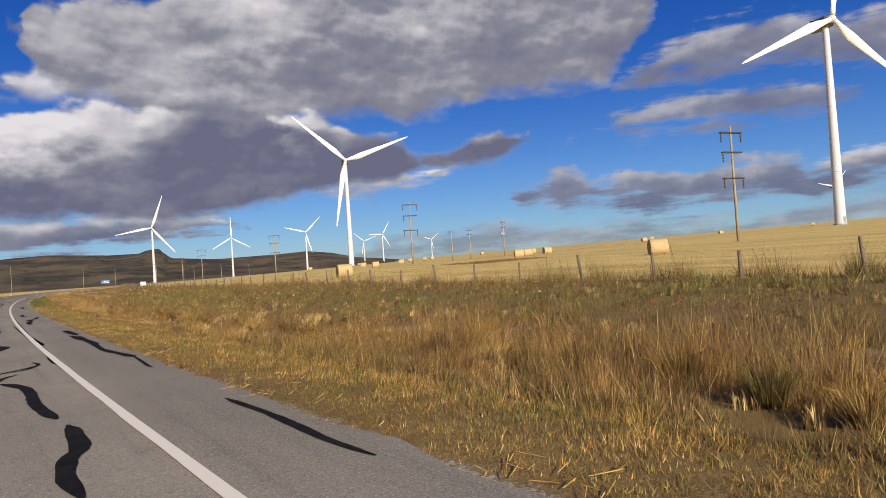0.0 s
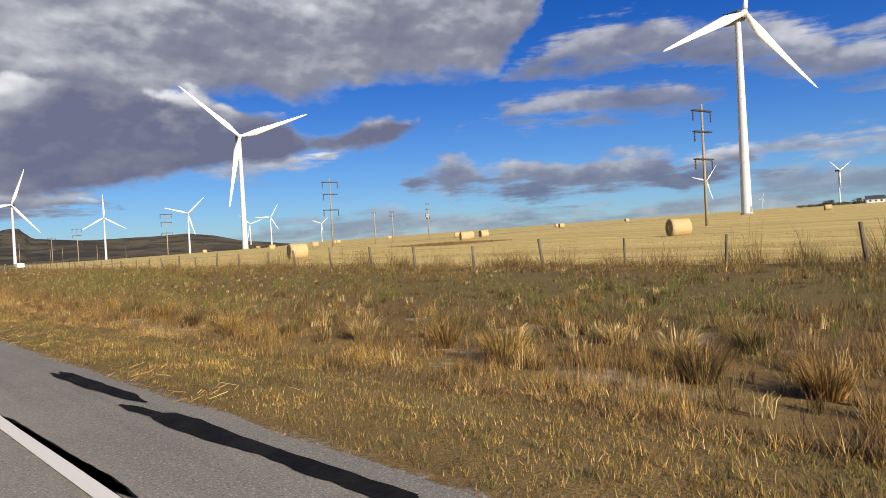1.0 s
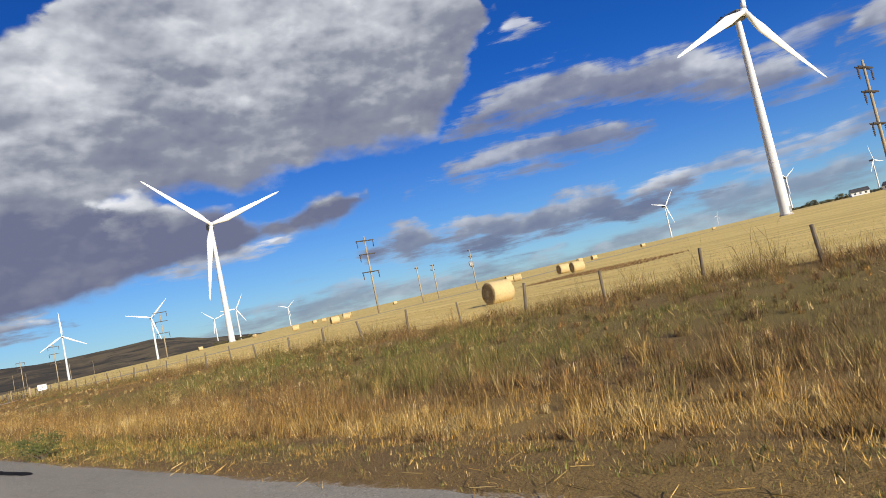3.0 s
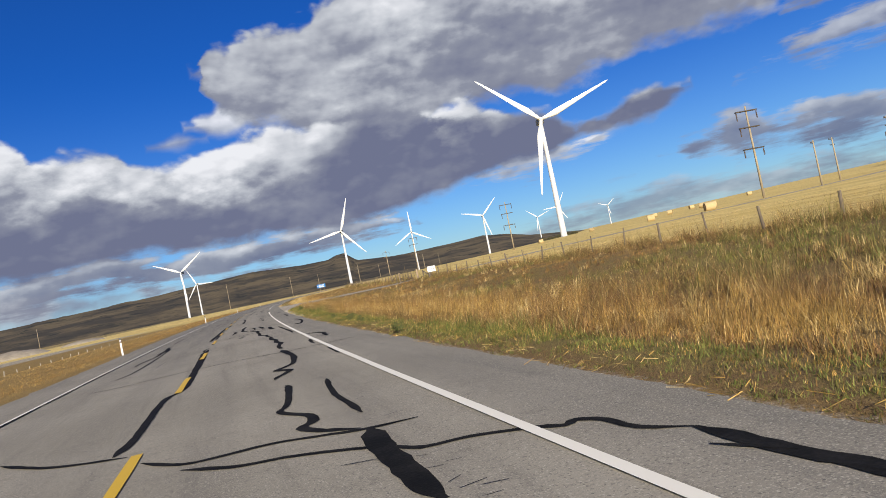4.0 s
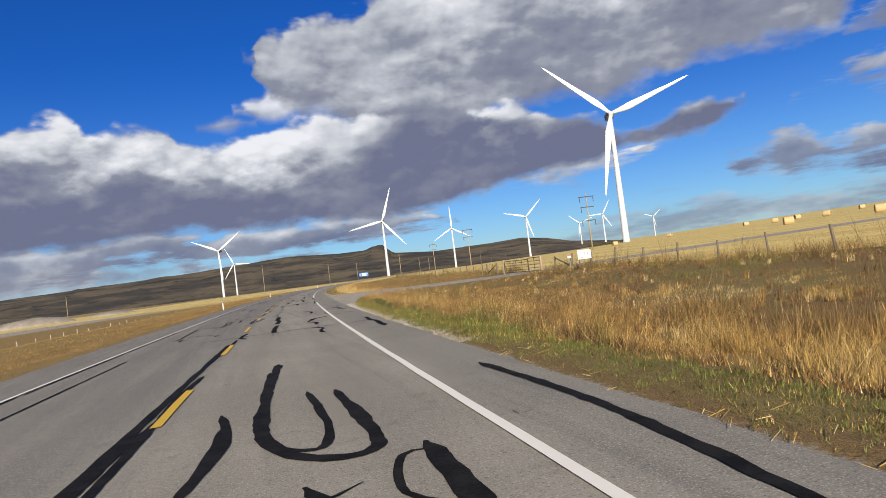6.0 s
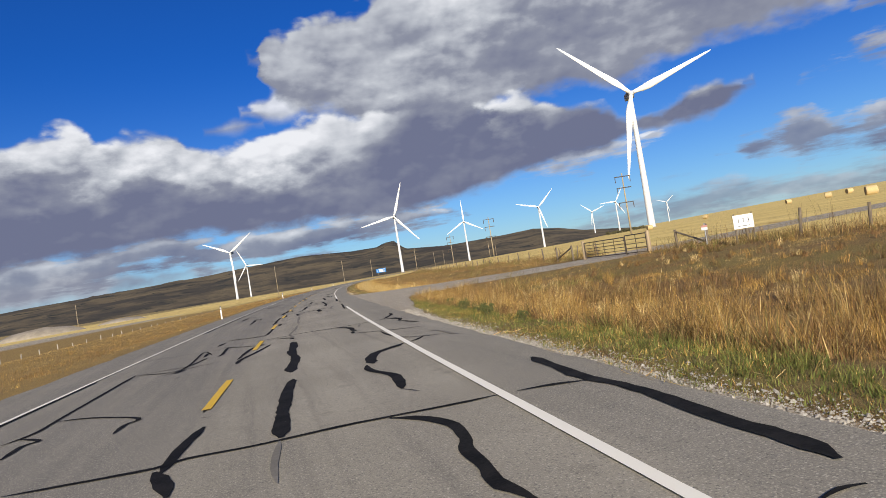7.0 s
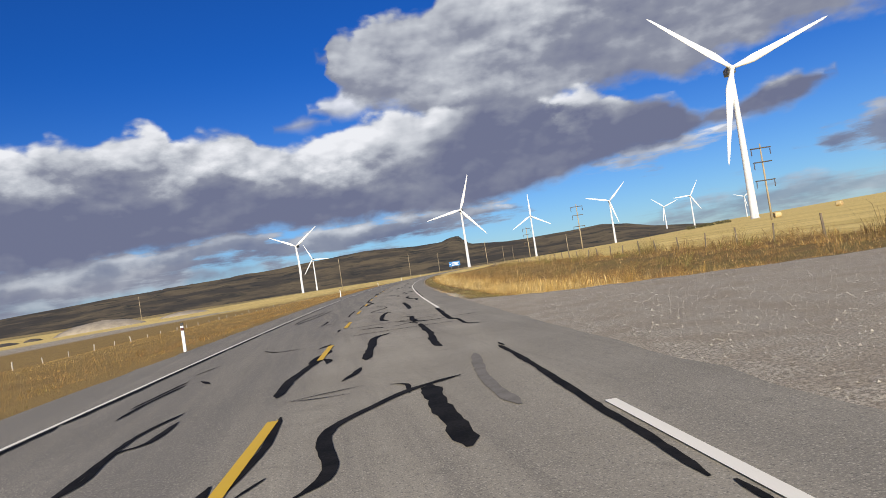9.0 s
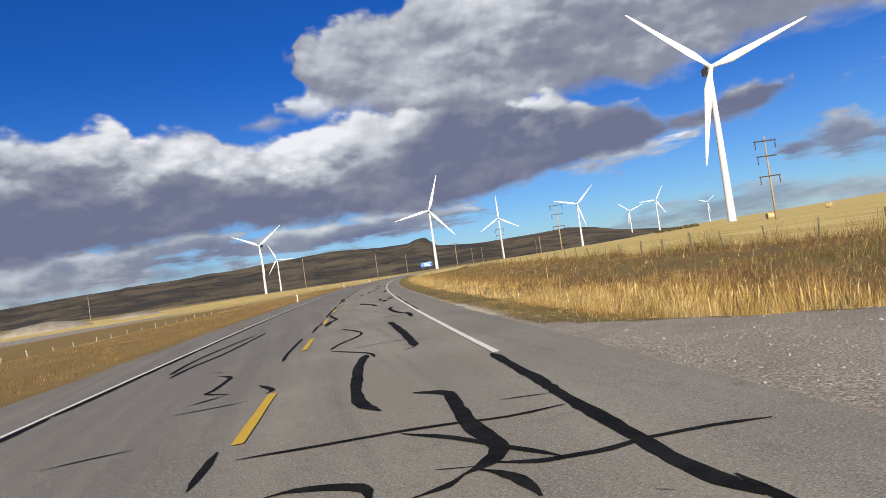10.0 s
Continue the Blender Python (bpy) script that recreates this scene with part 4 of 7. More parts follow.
seal([(-4.98, 122.93), (-4.37, 122.86), (-3.59, 122.79), (-3.3, 122.93), (-2.81, 122.89), (-2.36, 122.9), (-1.78, 122.96), (-1.18, 122.94), (-0.64, 122.9), (-0.03, 122.91)], 0.078)
seal([(0.17, 122.9), (0.58, 122.86), (0.95, 122.7)], 0.078)
seal([(1.05, 124.95), (1.01, 123.77), (0.98, 122.85), (1.07, 122.2), (1.06, 121.31), (1.02, 120.42), (1.03, 119.81), (1.02, 119.49), (0.96, 119.23)], 0.17)
seal([(-1.26, 122.86), (-0.95, 122.53), (-0.77, 122.01), (-0.78, 121.46), (-0.85, 121.12), (-0.84, 120.66), (-0.86, 120.23), (-0.78, 119.85), (-0.75, 119.74)], 0.13)
seal([(-3.36, 124.56), (-3.45, 123.46), (-3.46, 122.78), (-3.48, 122.5)], 0.14)
seal([(-3.54, 122.64), (-3.34, 122.03), (-3.26, 121.62)], 0.18)
seal([(-3.49, 128.06), (-3.53, 125.7)], 0.078)
seal([(-3.52, 125.28), (-3.37, 125.2)], 0.052)
seal([(-6.08, 127.67), (-5.47, 127.35), (-4.53, 126.35), (-4.61, 125.94), (-4.62, 125.36)], 0.078)
seal([(-6.29, 126.19), (-6.08, 126.78), (-6.1, 127.78), (-6.17, 130.1), (-6.27, 133.63)], 0.078)
seal([(-5.82, 125.02), (-5.86, 125.8), (-5.73, 126.01), (-6.21, 126.53)], 0.091)
seal([(-6.27, 133.63), (-5.09, 132.94), (-5.21, 137.33), (-4.79, 136.04)], 0.065)
seal([(-1.08, 127.43), (-1.09, 126.75), (-0.82, 125.65), (-0.89, 124.46)], 0.13)
seal([(-0.89, 124.46), (-0.73, 124.06)], 0.039)
seal([(0.49, 118.82), (0.65, 118.87), (0.79, 118.85)], 0.104)
seal([(-3.77, 132.95), (-3.65, 135.54), (-3.33, 136.76)], 0.091)
seal([(-2.5, 135.44), (-2.44, 134.31), (-2.45, 132.39), (-2.33, 130.81), (-2.37, 129.61), (-2.39, 128.82), (-2.38, 128.41)], 0.21)
seal([(-7.66, 137.65), (-6.58, 137.96), (-5.18, 137.68), (-4.05, 137.95)], 0.039)
seal([(-3.69, 131.88), (-3.67, 132.78), (-3.47, 133.84), (-3.28, 134.97), (-3.15, 135.94)], 0.11)
seal([(-3.2, 136.01), (-4.14, 137.15), (-4.74, 138.12)], 0.065)
seal([(-6.02, 133.6), (-5.61, 133.59), (-5.09, 133.5), (-4.91, 134.12), (-4.78, 135.17)], 0.078)
seal([(-4.56, 134.95), (-4.43, 135.36), (-4.54, 137.63)], 0.1)
seal([(-4.92, 135.59), (-5, 136.71)], 0.1)
seal([(-5.5, 132.3), (-5.18, 132.4), (-4.97, 132.88), (-4.63, 133.1), (-4.12, 133.31)], 0.065)
old_seal([(-4.9, 131.06), (-4.83, 131.43)], 0.1)
seal([(-5.1, 132.17), (-4.94, 132.71)], 0.1)
seal([(-0.07, 129.89), (-0.31, 129.56), (-0.6, 129.26), (-0.8, 128.88), (-0.92, 128.37), (-0.96, 127.75), (-0.94, 127.5)], 0.2)
seal([(0.48, 130.6), (0.21, 130.09), (-0.07, 129.89)], 0.091)
seal([(-0.15, 133.79), (-0.1, 132.38), (0.1, 131.15), (0.46, 130.62), (0.89, 130.25)], 0.065)
seal([(-0.79, 135.44), (-0.81, 134.72)], 0.14)
seal([(-0.81, 134.72), (-0.12, 133.91), (0.61, 133.24), (0.96, 133.1)], 0.065)
old_seal([(0.8, 131.79), (0.96, 131.05), (1.02, 129.99), (1.14, 129.61)], 0.104)
seal([(-3.73, 138.18), (-3.28, 138.33), (-2.67, 138.38), (-1.91, 138.42), (-1.16, 138.14), (-0.58, 138.21), (-0.01, 138.3), (0.43, 138.32), (0.63, 138.19), (1.06, 138.03)], 0.098)
seal([(-3.61, 137.73), (-3.27, 137.78), (-2.93, 138.01)], 0.039)
seal([(-1.18, 138.17), (-1, 137.8), (-0.81, 137.2), (-0.74, 136.56), (-0.76, 136.04), (-0.72, 135.68), (-0.67, 135.43)], 0.15)
seal([(0.63, 138.19), (0.78, 137.71), (0.86, 137.28), (0.76, 136.7), (0.69, 136.45)], 0.13)
seal([(0.69, 136.45), (0.83, 135.96), (0.89, 135.55), (0.98, 135.16), (1.07, 134.73)], 0.078)
seal([(0.95, 141.11), (0.93, 140.18), (0.7, 139.33), (0.48, 138.54)], 0.12)
seal([(-4.96, 141.18), (-4.42, 140.9), (-4, 140.85), (-3.53, 141.16)], 0.065)
seal([(-3.53, 141.16), (-3.5, 142.91), (-3.5, 144.95)], 0.104)
seal([(-3.09, 137.83), (-2.78, 137.53), (-2.58, 137.15), (-2.49, 136.58)], 0.1)
old_seal([(-2.52, 143.6), (-2.54, 141.25), (-2.66, 138.9), (-2.5, 137.16)], 0.12)
old_seal([(-0.37, 137.99), (-0.46, 137.33), (-0.49, 136.8)], 0.091)
seal([(-3.71, 147.63), (-3.68, 148.03), (-3.65, 149.17), (-3.69, 150.44), (-3.69, 151.65), (-3.65, 153.82)], 0.12)
seal([(-3.53, 147.23), (-3.32, 146.86), (-3.31, 146.02), (-3.35, 145.55)], 0.13)
seal([(-5.12, 152.15), (-4.46, 151.85), (-3.76, 150.87)], 0.065)
seal([(-5.12, 152.15), (-5.13, 154.17), (-5.28, 156.66), (-5.07, 158.1)], 0.091)
seal([(-3.55, 150.27), (-3.17, 150.13), (-2.75, 150.06)], 0.065)
seal([(-3.38, 145.8), (-3.19, 146.02), (-3.06, 146.26)], 0.039)
seal([(-0.12, 151.89), (-0.12, 151.44)], 0.12)
old_seal([(-2.63, 151.89), (-2.56, 149.72), (-2.56, 147.42), (-2.49, 144.94)], 0.13)
seal([(-6.34, 159.46), (-6.2, 162.3)], 0.065)
seal([(-0.11, 160.03), (-0.09, 158.24), (-0.14, 155.51), (-0.18, 154.19), (-0.18, 153.35), (-0.2, 152.48), (-0.22, 152)], 0.1)
seal([(-1.11, 157.41), (-1.73, 156.98), (-2.11, 156.5), (-2.63, 155.58), (-2.78, 155.14), (-2.76, 154.54), (-2.66, 153.88), (-2.69, 153.42), (-2.87, 153.08)], 0.15)
seal([(-1.58, 157.05), (-1.57, 155.44), (-1.49, 154.51), (-1.49, 153.63)], 0.23)
seal([(-2.1, 157.61), (-1.87, 157.36), (-1.86, 156.66)], 0.091)
seal([(-3.75, 158.06), (-3.76, 160.02), (-3.5, 162.58)], 0.17)
seal([(-3.51, 157.53), (-3.14, 157.7), (-2.47, 157.9)], 0.039)
seal([(-3.51, 157.53), (-3.11, 157.41), (-2.65, 157.36)], 0.039)
seal([(-3.46, 156.49), (-3.39, 154.99), (-3.44, 154.12), (-3.46, 153.56)], 0.091)
seal([(-3.35, 153.36), (-3.19, 153.77)], 0.078)
seal([(-5.11, 154.35), (-5.09, 154.88), (-5.23, 155.91), (-4.97, 156.24), (-4.96, 157.42)], 0.104)
seal([(-6.18, 158.49), (-6.2, 159.86), (-6.08, 161.72)], 0.078)
seal([(-6.36, 163.36), (-6.13, 164.7)], 0.039)
seal([(-2.59, 160.03), (-2.65, 159.41), (-2.84, 158.69)], 0.13)
seal([(-5.88, 162.02), (-5.5, 161.25)], 0.1)
old_seal([(-0.63, 159.43), (-0.85, 156.75), (-0.79, 154.9)], 0.2)
seal([(-1.1, 168.1), (-1.07, 165.98), (-1.02, 164.62), (-1.06, 163.66), (-1.09, 162.61), (-1.08, 161.6), (-1.01, 161.29)], 0.16)
seal([(-2.02, 166.44), (-2.31, 165.93), (-2.45, 165.13), (-2.45, 163.7), (-2.49, 162.48), (-2.5, 161.59), (-2.52, 161.03)], 0.2)
seal([(-3.22, 167.56), (-2.33, 167.42), (-1.2, 167.29), (-0.02, 166.99)], 0.065)
seal([(-3.19, 167.28), (-2.88, 167.32), (-2.61, 167.4)], 0.039)
seal([(-0, 168.1), (0.01, 167.13), (0.05, 165.7), (0.49, 165.21)], 0.09)
seal([(-3.8, 164.95), (-3.66, 165.39), (-3.56, 165.79)], 0.104)
seal([(-3.49, 164.37), (-3.45, 163.62), (-3.62, 163.03), (-3.67, 162.3), (-3.64, 161.65)], 0.13)
seal([(-3.47, 162.53), (-3.3, 161.99), (-3.31, 161.46)], 0.13)
seal([(-5.48, 166.94), (-5.02, 166.05), (-4.63, 165.89), (-4.24, 165.89)], 0.091)
seal([(-4.6, 169.63), (-3.58, 169.25)], 0.026)
seal([(-0.05, 160.39), (-0.03, 159.87)], 0.1)
seal([(-0.09, 174.98), (-0.11, 172.18), (-0.14, 171), (-0.15, 169.74), (-0.16, 169.14), (-0.17, 168.5), (-0.13, 168.02), (-0.04, 167.71)], 0.16)
seal([(-3.43, 170.7), (-3.15, 170.71), (-2.68, 170.69), (-1.93, 170.7), (-1.39, 170.64), (-0.85, 170.54), (-0.26, 170.63)], 0.078)
seal([(-1.88, 170.59), (-1.46, 170.12), (-1.16, 169.63), (-0.9, 169.23), (-0.79, 169.02)], 0.078)
seal([(-1.3, 169.23), (-0.99, 169.05), (-0.79, 169.02), (-0.44, 169.02), (-0.18, 169.1), (0.06, 169.12), (0.43, 169.12), (0.89, 169.05)], 0.091)
seal([(-1.59, 172.63), (-1.21, 172.25), (-1.22, 171.35), (-1.22, 170.5), (-1.17, 169.8), (-1.17, 169.51), (-1.34, 169.21), (-1.54, 169.05)], 0.17)
seal([(-1.54, 169.05), (-1.69, 168.87), (-1.94, 168.75)], 0.104)
seal([(-1.72, 169.28), (-1.43, 169.19)], 0.052)
seal([(-1.41, 169.08), (-1.25, 168.86), (-1.17, 168.55), (-1.16, 168.34)], 0.15)
seal([(-0.75, 171.35), (-0.21, 171.25)], 0.052)
seal([(-2.08, 177.57), (-2.24, 175.88), (-2.29, 173.56), (-2.23, 172.45), (-2.02, 171.84)], 0.17)
seal([(-2.85, 179.32), (-2.06, 177.84), (-1.94, 176.99)], 0.078)
seal([(-2.86, 179.57), (-2.69, 180.62), (-2.13, 182.92), (-2.74, 185.63)], 0.078)
seal([(-1.22, 185.63), (-1.09, 180.93), (-1.09, 177.79)], 0.2)
seal([(-1.06, 177.74), (-1.35, 177.32)], 0.065)
seal([(-3, 169.37), (-2.78, 169.42), (-2.44, 169.3), (-2.27, 169.16), (-2.22, 168.91)], 0.13)
seal([(-3.68, 171.18), (-3.68, 170.32), (-3.68, 169.93)], 0.09)
seal([(-3.87, 175.61), (-3.58, 174.86), (-3.64, 174.57)], 0.1)
seal([(-4.98, 177.83), (-4.66, 177.39), (-4.66, 175.96), (-4.71, 175.57), (-4.28, 175.14)], 0.104)
seal([(-4.78, 174.56), (-4.55, 174.81), (-4.31, 175.07)], 0.065)
seal([(-4.85, 173.92), (-4.27, 174.02), (-3.82, 174.12)], 0.052)
seal([(-5.6, 171.73), (-5.19, 171.89), (-4.73, 172)], 0.052)
seal([(-6.18, 178.93), (-6.13, 180.69), (-5.85, 183.3), (-5.64, 189.59)], 0.091)
seal([(-3.83, 178.77), (-3.88, 180.47), (-3.85, 184.17)], 0.078)
seal([(-2.41, 179.13), (-1.39, 179.44), (-0.7, 178.66)], 0.039)
seal([(-5.45, 178.77), (-4.73, 178.27)], 0.039)

# the stretches that are only seen from afar: cracks of the same kinds, at random
rnd = random.Random(11)
for y0, y1, n in ((32, 58, 7), (186, 330, 34), (330, 520, 26)):
    for k in range(n):
        y, d = rnd.uniform(y0, y1), rnd.choice((-5.6, -3.58, -2.7, -2.2, -1.4, -0.9, -0.1, 0.7)) + rnd.uniform(-0.35, 0.35)
        if rnd.random() < 0.3:
            seal([(d, y), (d + 0.8, y + 0.2), (d + rnd.uniform(1.2, 2.6), y + rnd.uniform(-0.3, 0.5))], 0.08)
        else:
            pts = [(d, y)]
            for q in range(rnd.randint(2, 5)):
                pts.append((pts[-1][0] + rnd.uniform(-0.3, 0.3), pts[-1][1] + rnd.uniform(0.8, 2.2)))
            seal(pts, rnd.uniform(0.14, 0.26))
# long seams beside the lines
for d, y0, y1, w in ((-3.5, 28, 62, 0.12), (-3.56, 103, 119, 0.14), (-3.66, 186, 300, 0.12), (-7.17, 60, 125, 0.07), (-7.16, 150, 330, 0.15), (0.10, 190, 250, 0.10)):
    y = y0
    while y < y1:
        run = rnd.uniform(4, 11)
        seal([(d + rnd.uniform(-0.06, 0.06) * (1 if d > -7 else 0.3), y + run * q / 4) for q in range(5)], w * 0.8)
        y += run + (rnd.uniform(0.5, 5) if d > -7 else 0.1)
# short scuffs beside the main seal
for k in range(46):
    y = rnd.uniform(62, 92)
    d = -1.0 + 0.35 * noise.noise((y * 0.3, 3.0, 0)) + rnd.uniform(-0.1, 0.3)
    seal([(d, y), (d + rnd.uniform(0.1, 0.22), y + rnd.uniform(-0.08, 0.08))], 0.03)
for k in range(40):
    y, d = rnd.uniform(60, 190), rnd.uniform(-7, 1.2)
    old_seal([(d, y), (d + rnd.uniform(-0.15, 0.35), y + rnd.uniform(-0.1, 0.35))], rnd.uniform(0.03, 0.10))

# ---- transmission poles in the field ----
def transmission_pole(x, y, h, turn, label="tall weathered wooden transmission pole with crossarms"):
    z = ground_z(x, y)
    t = thing("transmission_pole", label, "power pole", (x, y, z), turn, "transmission line poles")
    bm = bmesh.new()
    rod(bm, (0, 0, -1.0), (0, 0, h), 0.25, 0.15, 12)
    part("pole", bm, POLE_WOOD, t, smooth=True)
    for k, (down, half) in enumerate(((1.0, 2.3), (4.2, 2.1), (8.4, 2.2))):
        bm = bmesh.new()
        for s in (-0.2, 0.2):
            box(bm, (2 * half, 0.14, 0.22), (0.0, s, h - down), bevel=0.02)
        arm = part("crossarm", bm, DARK_STEEL, t, "dark crossarm")
        for s in (-1, 1) if k != 1 else (-1,):
            bm = bmesh.new()
            for q in range(6):
                rod(bm, (s * half * 0.94, 0, h - down - 0.25 - 0.23 * q), (s * half * 0.94, 0, h - down - 0.41 - 0.23 * q), 0.15, 0.11, 8)
            rod(bm, (s * half * 0.94, 0, h - down), (s * half * 0.94, 0, h - down - 1.75), 0.03, 0.03, 6)
            part("insulator_string", bm, INSULATOR, arm, "brown disc insulators")
    return t


transmission_pole(100.5, 63.3, 18.6, -10)
transmission_pole(102.7, 167.1, 18.2, -10)
transmission_pole(105.1, 285.3, 17.6, -10)
transmission_pole(100.2, 386.9, 17.4, -10)
transmission_pole(117.0, 505.0, 17.4, -10)
transmission_pole(126.0, 640.0, 17.6, -10)


def service_pole(x, y, h, arms, cans, turn, label):
    z = ground_z(x, y)
    t = thing("utility_pole", label, "utility pole", (x, y, z), turn, "utility poles")
    bm = bmesh.new()
    rod(bm, (0, 0, -0.8), (0, 0, h), 0.20, 0.12, 10)
    part("pole", bm, POLE_WOOD, t, smooth=True)
    for down in arms:
        bm = bmesh.new()
        box(bm, (2.5, 0.12, 0.14), (0, 0.15, h - down), bevel=0.015)
        arm = part("crossarm", bm, DARK_STEEL, t)
        for s in (-1.1, -0.4, 0.45, 1.1):
            bm = bmesh.new()
            rod(bm, (s, 0.15, h - down + 0.05), (s, 0.15, h - down + 0.3), 0.07, 0.05, 8)
            part("insulator", bm, INSULATOR, arm)
    for a, down in cans:
        bm = bmesh.new()
        rod(bm, (a, 0.3, h - down), (a, 0.3, h - down + 0.95), 0.30, 0.30, 14)
        rod(bm, (a, 0.3, h - down + 0.95), (a, 0.3, h - down + 1.05), 0.31, 0.12, 14)
        part("transformer", bm, GREY_STEEL, t, "grey transformer can")
    return t


service_pole(115.2, 164.7, 9.0, (0.5,), (), 25, "wooden utility pole with a single crossarm")
service_pole(124.3, 168.0, 9.0, (0.3, 1.5), (), 20, "wooden utility pole with two crossarms")
service_pole(133.4, 162.5, 10.8, (0.4, 2.0, 4.6), ((-0.75, 4.2), (0.0, 4.3), (0.75, 4.2)), 22, "wooden utility pole carrying three transformers")
for x, y, h in ((17.4, 648.0, 22.5), (71.8, 673.2, 19.5), (110.0, 760.0, 19.0), (205.0, 880.0, 18.0), (225.0, 910.0, 18.0), (-120.0, 640.0, 17.0), (330.0, 1010.0, 18.0), (160.0, 560.0, 11.0)):
    service_pole(x, y, h, (0.5,), (), 15, "tall bare wooden utility pole on the plain")


# ---- round straw bales ----
def bale_mesh(rad, half, seed):
    bm = bmesh.new()
    rnd = random.Random(seed)
    rings = []
    n = 40
    for s, f in ((-1.0, 0.30), (-1.02, 0.62), (-1.0, 0.90), (-0.94, 0.985), (-0.7, 1.0), (-0.35, 1.012), (0, 1.0), (0.35, 1.012), (0.7, 1.0), (0.94, 0.985), (1.0, 0.90), (1.02, 0.62), (1.0, 0.30)):
        ring = []
        for q in range(n):
            a = 2 * math.pi * q / n
            r = rad * f * (1 + 0.018 * noise.noise((math.cos(a) * 3, s * 5 + seed, math.sin(a) * 3)) + rnd.uniform(-0.008, 0.008))
            z = math.sin(a) * r
            ring.append((math.cos(a) * r * (1.03 if z < 0 else 1.0), s * half + rnd.uniform(-0.02, 0.02), max(z, -rad * 0.95)))
        rings.append(ring)
    loft(bm, rings)
    bm.transform(Matrix.Translation((0, 0, rad * 0.95)))
    return bm


def straw_material(name, a, c, spiral):
    m, nt, b = material(name, 0.9, spec=0.15)
    co = nt.nodes.new("ShaderNodeTexCoord").outputs["Object"]
    mp = nt.nodes.new("ShaderNodeMapping")
    nt.links.new(co, mp.inputs[0])
    mp.inputs["Scale"].default_value = (1, 1, 1) if spiral else (2, 10, 2)
    if spiral:
        sep = nt.nodes.new("ShaderNodeSeparateXYZ")
        nt.links.new(co, sep.inputs[0])
        r = calc(nt, "SQRT", calc(nt, "ADD", calc(nt, "POWER", sep.outputs[0], 2.0), calc(nt, "POWER", calc(nt, "SUBTRACT", sep.outputs[2], 0.82), 2.0)))
        f = calc(nt, "ADD", calc(nt, "MULTIPLY", calc(nt, "SINE", calc(nt, "MULTIPLY", calc(nt, "ADD", r, calc(nt, "MULTIPLY", fbm(nt, co, 3.0, 3), 0.2)), 42.0)), 0.25), fbm(nt, co, 9.0, 5))
    else:
        f = fbm(nt, mp.outputs[0], 2.5, 6, 0.7)
    nt.links.new(blend(nt, ramp01(nt, f, 0.3, 0.75), a, c), b.inputs["Base Color"])
    bump(nt, b, f, 0.7, 0.03)
    return m


STRAW = straw_material("wound_straw", (0.44, 0.33, 0.155), (0.60, 0.475, 0.26), False)
STRAW_END = straw_material("bale_end_straw", (0.26, 0.18, 0.085), (0.46, 0.34, 0.17), True)


def make_bale(rad, half, seed):
    t = thing("straw_bale", "round golden straw bale lying on stubble", "bale", group="round bales in the field")
    side = part("roll", bale_mesh(rad, half, seed), STRAW, t, smooth=True)
    for s in (-1, 1):
        bm = bmesh.new()
        rings = []
        for f, dy in ((0.93, 0.995), (0.7, 1.035), (0.4, 1.025), (0.08, 0.985)):
            rings.append([(math.cos(2 * math.pi * q / 28) * rad * f, s * half * (dy + 0.012 * noise.noise((q, f * 9, seed))), math.sin(2 * math.pi * q / 28) * rad * f + rad * 0.95) for q in range(28)])
        loft(bm, rings)
        bmesh.ops.recalc_face_normals(bm, faces=bm.faces)
        part("end_face", bm, STRAW_END, t, "spiral straw bale end")
    return t


first_bale = make_bale(0.86, 0.95, 3)
BALES = [
    (59.6, 46.9, 52), (133.5, 38.7, 45), (139, 156, 60), (114.4, 123, 70), (240, 196, 50), (212, 173, 60), (219, 82, 30), (201, 54, 40),
    (252, 58, 80), (289, 51, 20), (225, 36, 60), (202, 32, 45), (336, 5, 10), (335, -10, 70), (331, -30, 40), (248, -17, 55), (392, -69, 50),
    (149, -10, 42), (374, 191, 30), (297, 196, 60), (99.7, 113.5, 62), (268, 214, 35), (116, 196, 48), (191, 292, 75), (92, 170, 66),
    (128, 145, 40), (89, 104, 58), (179, 350, 20), (110, 212, 55), (200, 328, 70), (172, 282, 44), (160, 250, 30), (230, 300, 60), (140, 330, 80),
]
first_bale.matrix_basis = pose(38.5, 79.7, ground_z(38.5, 79.7) - 0.04, 0, 0, 77)
for x, y, turn in BALES:
    copy_thing(first_bale, pose(x, y, ground_z(x, y) - 0.05, 0, 0, turn))


